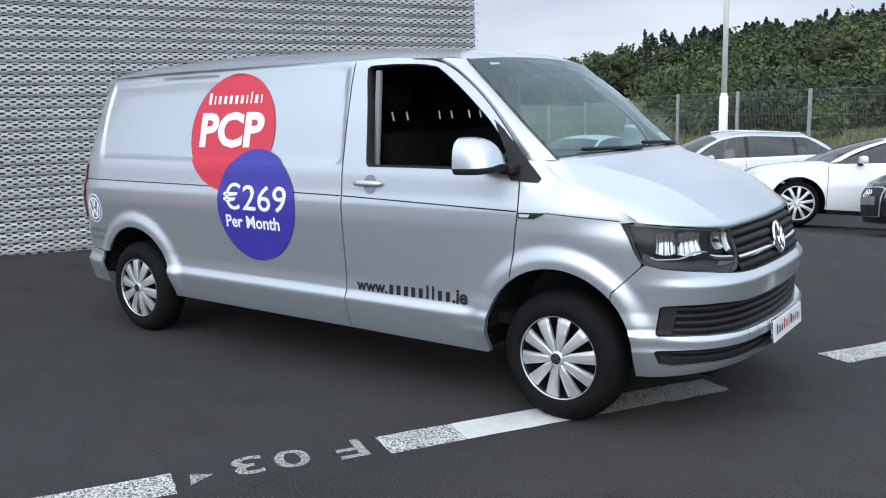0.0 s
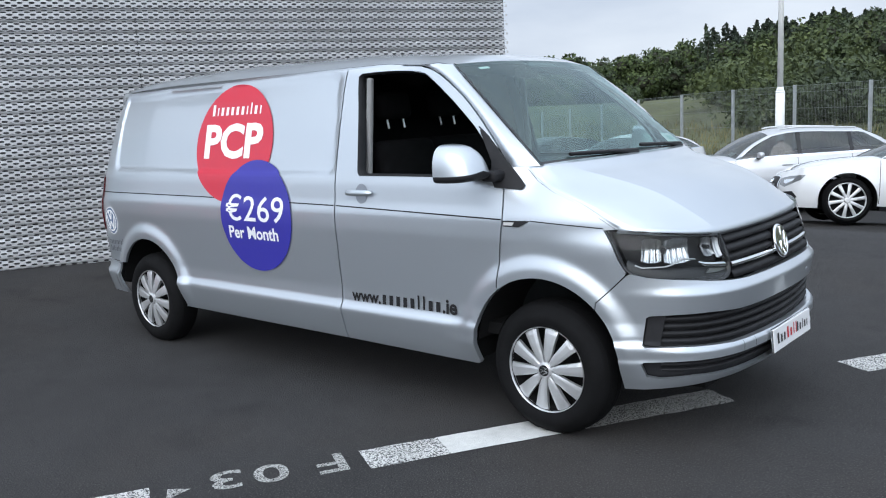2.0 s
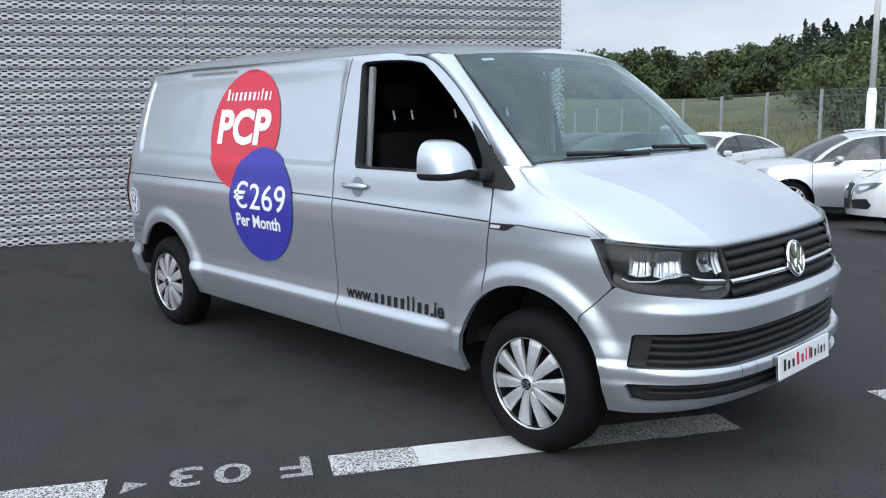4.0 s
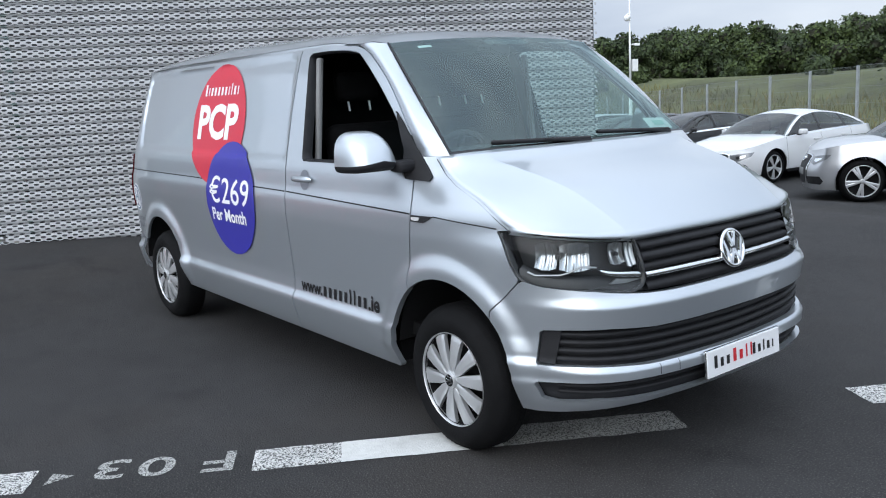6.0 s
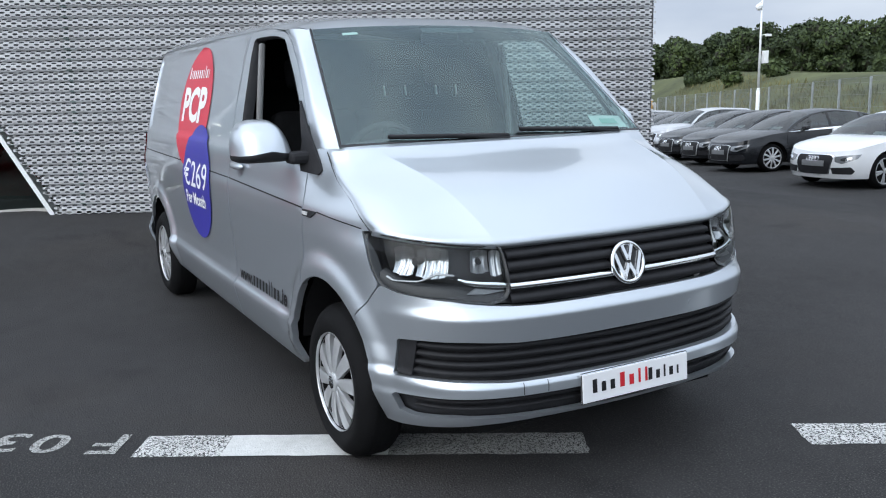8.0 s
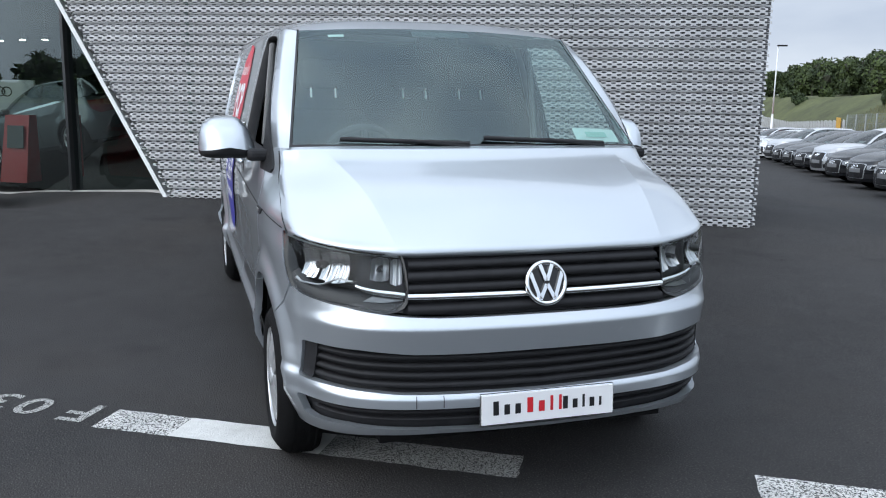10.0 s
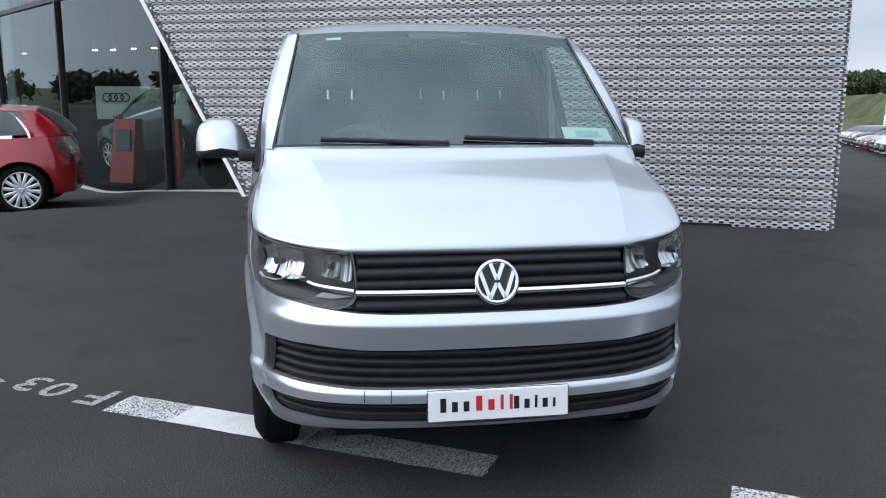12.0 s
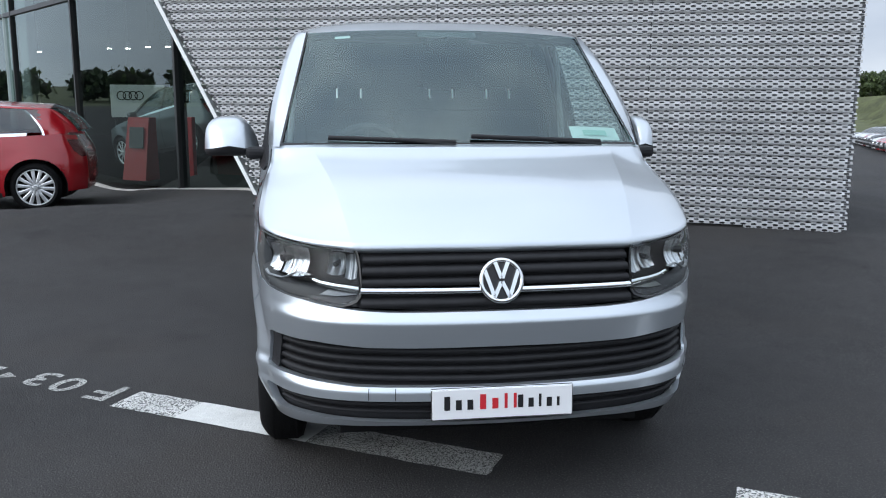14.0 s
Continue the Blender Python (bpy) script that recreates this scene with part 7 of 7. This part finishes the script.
def woods(name, label, spots, mat, size, per, trunk=True, category="woods"):
    """Many trees or bushes as one object of kind stuff: trunks, limbs, dark shade cores and leaf clumps."""
    V, F, n0 = [], [], 0
    TV, TF = [], []
    for x, y, h, w, con in spots:
        z = hill_z(x, y) - 0.1
        cs, rs = tree_blobs(x, y, z, h, w, con)
        dist = math.hypot(x - 2, y + 3)
        vs, fs = leaves(int(per * (0.7 + 0.6 * rng.random()) * (1.5 if dist < 60 else 1.0)), np.array(cs), np.array(rs), size * (0.8 if con else 1) * (0.30 + 0.70 * min(dist, 150) / 95))
        V.append(vs)
        F.append(fs + n0)
        n0 += len(vs)
        if trunk:
            bm_pts = [(x, y, z, 0.03 * h), (x + 0.02 * h * rng.normal(), y, z + 0.4 * h, 0.022 * h), (x + 0.03 * h * rng.normal(), y, z + 0.85 * h, 0.006 * h)]
            limbs = [bm_pts] + [[(x, y, z + 0.35 * h, 0.012 * h), (*c, 0.003 * h)] for c in cs[:4]]
            for lb in limbs:
                k = len(TV)
                for px, py, pz, pr in lb:
                    for a in range(5):
                        TV.append((px + pr * math.cos(a * 1.2566), py + pr * math.sin(a * 1.2566), pz))
                for j in range(len(lb) - 1):
                    for a in range(5):
                        TF.append((k + j * 5 + a, k + j * 5 + (a + 1) % 5, k + (j + 1) * 5 + (a + 1) % 5, k + (j + 1) * 5 + a))
        # dark cores that put the shade inside the crown into the colour
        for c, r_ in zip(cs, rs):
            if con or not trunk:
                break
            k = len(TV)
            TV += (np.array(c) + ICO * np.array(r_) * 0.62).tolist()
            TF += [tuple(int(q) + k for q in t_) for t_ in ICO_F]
    V = np.concatenate(V)
    F = np.concatenate(F).tolist()
    nv = len(V)
    me = bpy.data.meshes.new(name)
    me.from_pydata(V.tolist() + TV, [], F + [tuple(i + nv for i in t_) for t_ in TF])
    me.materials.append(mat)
    me.materials.append(M_BARK_AND_SHADE)
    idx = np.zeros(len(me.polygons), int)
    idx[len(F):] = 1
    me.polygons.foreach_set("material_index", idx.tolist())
    me.update()
    ob = new(name, me)
    return tagged(ob, label, category, kind="stuff")


def at_qv(q, v):
    p = FP + FU * q + FN * v
    return p.x, p.y


def at_polar(az, r):
    return 2 + r * math.sin(radians(az + AZ0)), -3 + r * math.cos(radians(az + AZ0))


def beyond(x, y):
    return fence_qv(x, y)[1]


TOP_AZ, TOP_Z = [-12, -8, 10, 15, 20, 25, 30, 35, 40, 46, 54, 75], [10.4, 10.4, 10.5, 10.3, 9.3, 8.5, 7.4, 7.4, 7.6, 6.2, 3.9, 3.4]


def crown_height(az, x, y):
    """Trees grow up to one common, slowly falling line."""
    z = float(np.interp(-az, TOP_AZ, TOP_Z))
    return 1.5 + (z - 1.5) * 0.01 * math.hypot(x - 2, y + 3) - hill_z(x, y)


def belt_r(az):
    """Distance of the tree belt: well behind the fence, which runs away at a slant."""
    d = math.sin(radians(az)) * FN.x + math.cos(radians(az)) * FN.y
    return min(210.0, max(92.0, 16.8 / max(d, 0.05) + 42.0))


# scrub on the steep bank
spots = []
while len(spots) < 620:
    az, r = rng.uniform(-25, 12), rng.uniform(26, 92)
    x, y = at_polar(az, r)
    if beyond(x, y) < 7 + 5 * rng.random() or (az < -20 and rng.random() < 0.6):
        continue
    hgt = rng.uniform(0.9, 2.4) * (0.7 + r / 110)
    spots.append((x, y, hgt, hgt * rng.uniform(1.2, 2.0), False))
woods("scrub", "dense green scrub covering the steep bank", spots, M_SCRUB, 0.225, 260, trunk=False, category="scrub")
# broadleaf trees and conifers along the ridge
spots = []
for _ in range(150):
    az, r = rng.uniform(-25, 14), rng.uniform(86, 112)
    x, y = at_polar(az, r)
    hgt = max(2.0, crown_height(az, x, y) * rng.uniform(0.62, 0.98))
    spots.append((x, y, hgt, hgt * rng.uniform(0.7, 1.0), False))
for _ in range(16):
    az, r = rng.uniform(-17, -8), rng.uniform(62, 80)
    hgt = rng.uniform(2.6, 3.6)
    spots.append((*at_polar(az, r), hgt, hgt * 1.1, False))
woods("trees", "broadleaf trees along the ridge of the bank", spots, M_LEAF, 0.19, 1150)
spots = []
for _ in range(70):
    az, r = rng.uniform(-25, 6), rng.uniform(98, 114)
    x, y = at_polar(az, r)
    hgt = max(2.5, crown_height(az, x, y) * rng.uniform(0.85, 1.12))
    spots.append((x, y, hgt, hgt * 0.62, True))
woods("conifers", "dark conifers standing above the ridge", spots, M_CONIFER, 0.24, 620)
# tall belt of trees behind the field
spots = []
for _ in range(210):
    az = -24 - 38 * rng.random()
    r = belt_r(az) + rng.uniform(0, 20)
    x, y = at_polar(az, r)
    hgt = max(1.6, crown_height(az, x, y) * rng.uniform(0.68, 0.97))
    spots.append((x, y, hgt, hgt * rng.uniform(0.7, 1.0), False))
for _ in range(11):
    az = rng.uniform(-52, -27)
    r = belt_r(az) - rng.uniform(8, 34)
    hgt = rng.uniform(0.6, 1.4)
    spots.append((*at_polar(az, r), hgt, hgt * 1.7, False))
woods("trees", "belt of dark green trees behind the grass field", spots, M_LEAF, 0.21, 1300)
# low wooded rise on the road side
spots = []
for k in range(430):
    a = rng.uniform(-160, 42)
    r = rng.uniform(100, 135)
    hgt = rng.uniform(2.4, 3.8) + 1.8 * math.sin(a * 0.11) ** 2
    spots.append((r * math.cos(radians(a)), r * math.sin(radians(a)), hgt, hgt * rng.uniform(1.1, 1.6), False))
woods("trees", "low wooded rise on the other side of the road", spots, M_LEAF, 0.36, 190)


def tufts():
    """Long dry grass along the fence and over the field."""
    n = 15000
    q, v = rng.uniform(-24, 60, n), 0.25 + 9 * rng.random(n) ** 2.2
    V = np.zeros((n, 4, 3))
    h = rng.uniform(0.15, 0.45, n)
    ang = rng.uniform(0, 6.28, n)
    for i in range(n):
        x, y = at_qv(q[i], v[i])
        z = hill_z(x, y) - 0.08
        w = 0.01 + 0.022 * rng.random()
        dx, dy = w * math.cos(ang[i]), w * math.sin(ang[i])
        lx, ly = 0.07 * rng.normal(), 0.07 * rng.normal()
        V[i] = ((x - dx, y - dy, z), (x + dx, y + dy, z), (x + 0.4 * dx + lx, y + 0.4 * dy + ly, z + h[i]), (x - 0.6 * dx + lx, y - 0.6 * dy + ly, z + h[i] * 0.9))
    ob = mesh_part("long_grass", V.reshape(-1, 3), np.arange(4 * n).reshape(n, 4).tolist(), M_DRY)
    tagged(ob, "long dry grass behind the mesh fence", "grass", kind="stuff")


tufts()

# ---- showroom ----
M_SHOPGLASS = glass("showroom_glass", (0.60, 0.70, 0.68), f0=0.10, sheen=(0.72, 0.80, 0.78))
M_FRAME = material("black_window_frame", (0.012, 0.013, 0.014), 0.45)
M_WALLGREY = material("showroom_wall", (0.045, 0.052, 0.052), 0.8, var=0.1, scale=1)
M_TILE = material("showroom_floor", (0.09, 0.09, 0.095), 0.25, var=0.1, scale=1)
# the glazing runs back at a slant behind the facade; the room has its own axes
GD = Vector((0.871, 0.491))
GN = Vector((GD.y, -GD.x))
GZ = -0.13


def glass_pt(s, z, out):
    p = W0 + GD * s + GN * out
    return Vector((p.x, p.y, z))


def sill_z(s):
    p = glass_pt(s, 0.0, 0.0)
    return ground_z(p.x, p.y) + 0.02


shop = empty("window_1", "tall showroom glazing with black mullions", "window")
shop["kind"] = "structure"
mull = [0.35, -2.88, -8.05, -13.1, -18.0]
for a, b in zip(mull, mull[1:]):
    bm = bmesh.new()
    bm.faces.new([bm.verts.new(p) for p in (glass_pt(a - 0.04, sill_z(a), -0.16), glass_pt(b + 0.04, sill_z(b), -0.16), glass_pt(b + 0.04, 6.0, -0.16), glass_pt(a - 0.04, 6.0, -0.16))])
    g_ = part("pane", bm, M_SHOPGLASS, shop)
    g_.visible_shadow = False
rotw = Matrix.Rotation(math.atan2(GD.y, GD.x), 4, "Z")
for a in mull[1:]:
    bm = bmesh.new()
    zl_ = sill_z(a)
    c = glass_pt(a, (zl_ + 6.0) / 2, -0.18)
    box(bm, c, (0.085, 0.16, 6.0 - zl_), 0.006, rotw)
    part("mullion", bm, M_FRAME, shop)
for z in (3.17,):
    bm = bmesh.new()
    c = glass_pt(-8.9, z, -0.17)
    box(bm, c, (18.0, 0.12, 0.10), 0.006, rotw)
    part("transom", bm, M_FRAME, shop)
bm = bmesh.new()
ring_ = None
for s_ in np.linspace(0.2, -18.0, 60):
    z = sill_z(s_)
    now_ = [bm.verts.new(glass_pt(s_, zz, oo)) for oo, zz in ((-0.10, z - 0.10), (-0.10, z + 0.010), (-0.105, z + 0.015), (-0.20, z + 0.015))]
    if ring_:
        for q in range(3):
            bm.faces.new((ring_[q], ring_[q + 1], now_[q + 1], now_[q]))
    ring_ = now_
part("sill", bm, M_CONCRETE, shop)

# inside of the showroom
def inner_box():
    near, back_a, back_b = Vector((-6.6, -0.35, 0)), Vector((-17.7, 4.2, 0)), Vector((-28.0, -7.0, 0))
    far, corner = glass_pt(-18.0, 0, -0.2), glass_pt(0.3, 0, -0.2)
    plan = [corner, far, back_b, back_a, near]

    def level(z):
        return [Vector((p.x, p.y, z)) for p in plan]

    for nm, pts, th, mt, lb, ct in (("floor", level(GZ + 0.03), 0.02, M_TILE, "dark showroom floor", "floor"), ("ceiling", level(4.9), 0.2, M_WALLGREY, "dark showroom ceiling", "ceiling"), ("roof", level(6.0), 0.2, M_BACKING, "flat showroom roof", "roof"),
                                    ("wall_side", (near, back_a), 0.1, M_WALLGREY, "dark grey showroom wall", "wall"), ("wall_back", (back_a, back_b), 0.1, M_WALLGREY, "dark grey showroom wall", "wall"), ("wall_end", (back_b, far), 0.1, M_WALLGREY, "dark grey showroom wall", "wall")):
        if len(pts) == 2:
            p, q = pts
            pts = [Vector((p.x, p.y, GZ)), Vector((q.x, q.y, GZ)), Vector((q.x, q.y, 6.0)), Vector((p.x, p.y, 6.0))]
        bm = bmesh.new()
        f_ = bm.faces.new([bm.verts.new(p) for p in pts])
        bmesh.ops.solidify(bm, geom=[f_], thickness=th)
        tagged(part(nm, bm, mt), lb, ct, kind="structure")


inner_box()
# ceiling spotlights
M_SPOT = bpy.data.materials.new("spotlight_glow")
M_SPOT.use_nodes = True
e_ = M_SPOT.node_tree.nodes["Principled BSDF"]
e_.inputs["Emission Color"].default_value, e_.inputs["Emission Strength"].default_value = (1, 0.95, 0.85, 1), 14.0
for c in ((-18.35, -7.04, 2.37), (-13.85, -4.47, 2.29), (-13.91, -4.15, 2.30), (-13.98, -3.79, 2.33), (-14.05, -3.42, 2.35)):
    sp = empty("spotlight", "white ceiling spotlight, switched on", "lamp", "showroom spotlights")
    bm = bmesh.new()
    tube(bm, (0, 0, 0.06), (0, 0, 4.85 - c[2]), 0.006, seg=8)
    part("stem", bm, M_FRAME, sp)
    bm = bmesh.new()
    tube(bm, (0, 0, -0.05), (0, 0, 0.07), 0.045, 0.038, 14)
    part("can", bm, M_FRAME, sp)
    bm = bmesh.new()
    tube(bm, (0, 0, -0.075), (0, 0, -0.062), 0.05, seg=14)
    part("bulb", bm, M_SPOT, sp)
    sp.matrix_world = Matrix.Translation(c)
    glow = bpy.data.lights.new("spotlight_beam", "SPOT")
    glow.energy, glow.spot_size, glow.spot_blend, glow.shadow_soft_size, glow.color = 9.0, radians(130), 0.6, 0.05, (1.0, 0.96, 0.9)
    lamp_ = new("spotlight_beam", glow)
    lamp_.parent = sp
    lamp_.matrix_basis = Matrix.Translation((0, 0, -0.09))
# white display board with a plain ring mark
board = empty("display_board", "white display board with a row of four rings", "board")
M_BOARDW = material("white_board", (0.62, 0.64, 0.62), 0.6, var=0.04, scale=3)
bm = bmesh.new()
box(bm, (0, 0, 0), (1.30, 0.06, 0.78), 0.01)
face_ = part("panel", bm, M_BOARDW, board)
for k in range(4):
    bm = bmesh.new()
    torus(bm, 0.100, 0.013, Matrix.Translation((-0.38 + 0.142 * k, -0.036, 0.13)) @ Matrix.Rotation(radians(90), 4, "X"), 26, 6, 0.3)
    part("ring", bm, M_INK, face_)
for dx in (-0.55, 0.55):
    bm = bmesh.new()
    box(bm, (dx, 0.0, -0.80), (0.05, 0.05, 0.92), 0.005)
    part("leg", bm, M_FRAME, board)
board.matrix_world = pose(-18.3, -4.85, 1.16, 0, 0, 84)
# red information stand
stand = empty("information_stand", "red slanted information stand inside the showroom", "stand")
bm = bmesh.new()
for pts in (((-0.28, -0.22, 0), (0.28, -0.22, 0), (0.28, 0.22, 0), (-0.28, 0.22, 0), (-0.20, -0.05, 1.25), (0.30, -0.05, 1.25), (0.30, 0.16, 1.25), (-0.20, 0.16, 1.25)),):
    vs = [bm.verts.new(p) for p in pts]
    for q in ((0, 1, 2, 3), (4, 5, 6, 7), (0, 1, 5, 4), (1, 2, 6, 5), (2, 3, 7, 6), (3, 0, 4, 7)):
        bm.faces.new([vs[i] for i in q])
bmesh.ops.recalc_face_normals(bm, faces=bm.faces)
M_REDLAC = material("red_lacquer", (0.34, 0.010, 0.014), 0.35, var=0.05, scale=3)
part("body", bm, M_REDLAC, stand)
bm = bmesh.new()
box(bm, (0.05, -0.14, 0.85), (0.34, 0.02, 0.42), 0.004, Matrix.Rotation(radians(-7), 4, "X"))
part("screen", bm, M_GLOSSBLACK, stand)
stand.matrix_world = pose(-12.05, -3.68, GZ + 0.03, 0, 0, 62) @ Matrix.Scale(0.87, 4)
# second slim red stand, white notice and column
stand2 = empty("information_stand", "slim red information stand inside the showroom", "stand")
bm = bmesh.new()
box(bm, (0, 0, 0.72), (0.22, 0.14, 1.38), 0.02)
part("body", bm, M_REDLAC, stand2)
bm = bmesh.new()
box(bm, (0, 0, 0.02), (0.40, 0.34, 0.04), 0.01)
part("base_plate", bm, M_REDLAC, stand2)
stand2.matrix_world = pose(-11.9, -2.79, GZ + 0.03, 0, 0, 62) @ Matrix.Scale(0.78, 4)
notice = empty("notice_board", "small white notice board in the showroom", "board")
bm = bmesh.new()
box(bm, (0, 0, 1.48), (0.33, 0.03, 0.29), 0.008)
part("panel", bm, M_BOARDW, notice)
bm = bmesh.new()
box(bm, (0, 0.03, 0.70), (0.03, 0.03, 1.40), 0.005)
part("leg", bm, M_FRAME, notice)
notice.matrix_world = pose(-17.0, -3.38, GZ + 0.03, 0, 0, 84)
column = empty("column_1", "pale round-edged showroom column", "column")
column["kind"] = "structure"
bm = bmesh.new()
box(bm, (0, 0, 2.5), (0.60, 0.5, 5.0), 0.04)
part("shaft", bm, material("pale_column_paint", (0.30, 0.36, 0.35), 0.7, var=0.06, scale=2), column)
column.matrix_world = pose(-19.3, -7.75, GZ, 0, 0, 84)
# cars inside
M_SLATEPAINT = material("grey_car_paint", (0.07, 0.08, 0.085), 0.28, 0.5, coat=1.0)
in1 = make_car("car", "dark grey car standing inside the showroom", M_SLATEPAINT, (-15.25, -4.51, GZ + 0.03), (-0.77, -0.64), HATCH, 10, group="showroom cars", face=False)
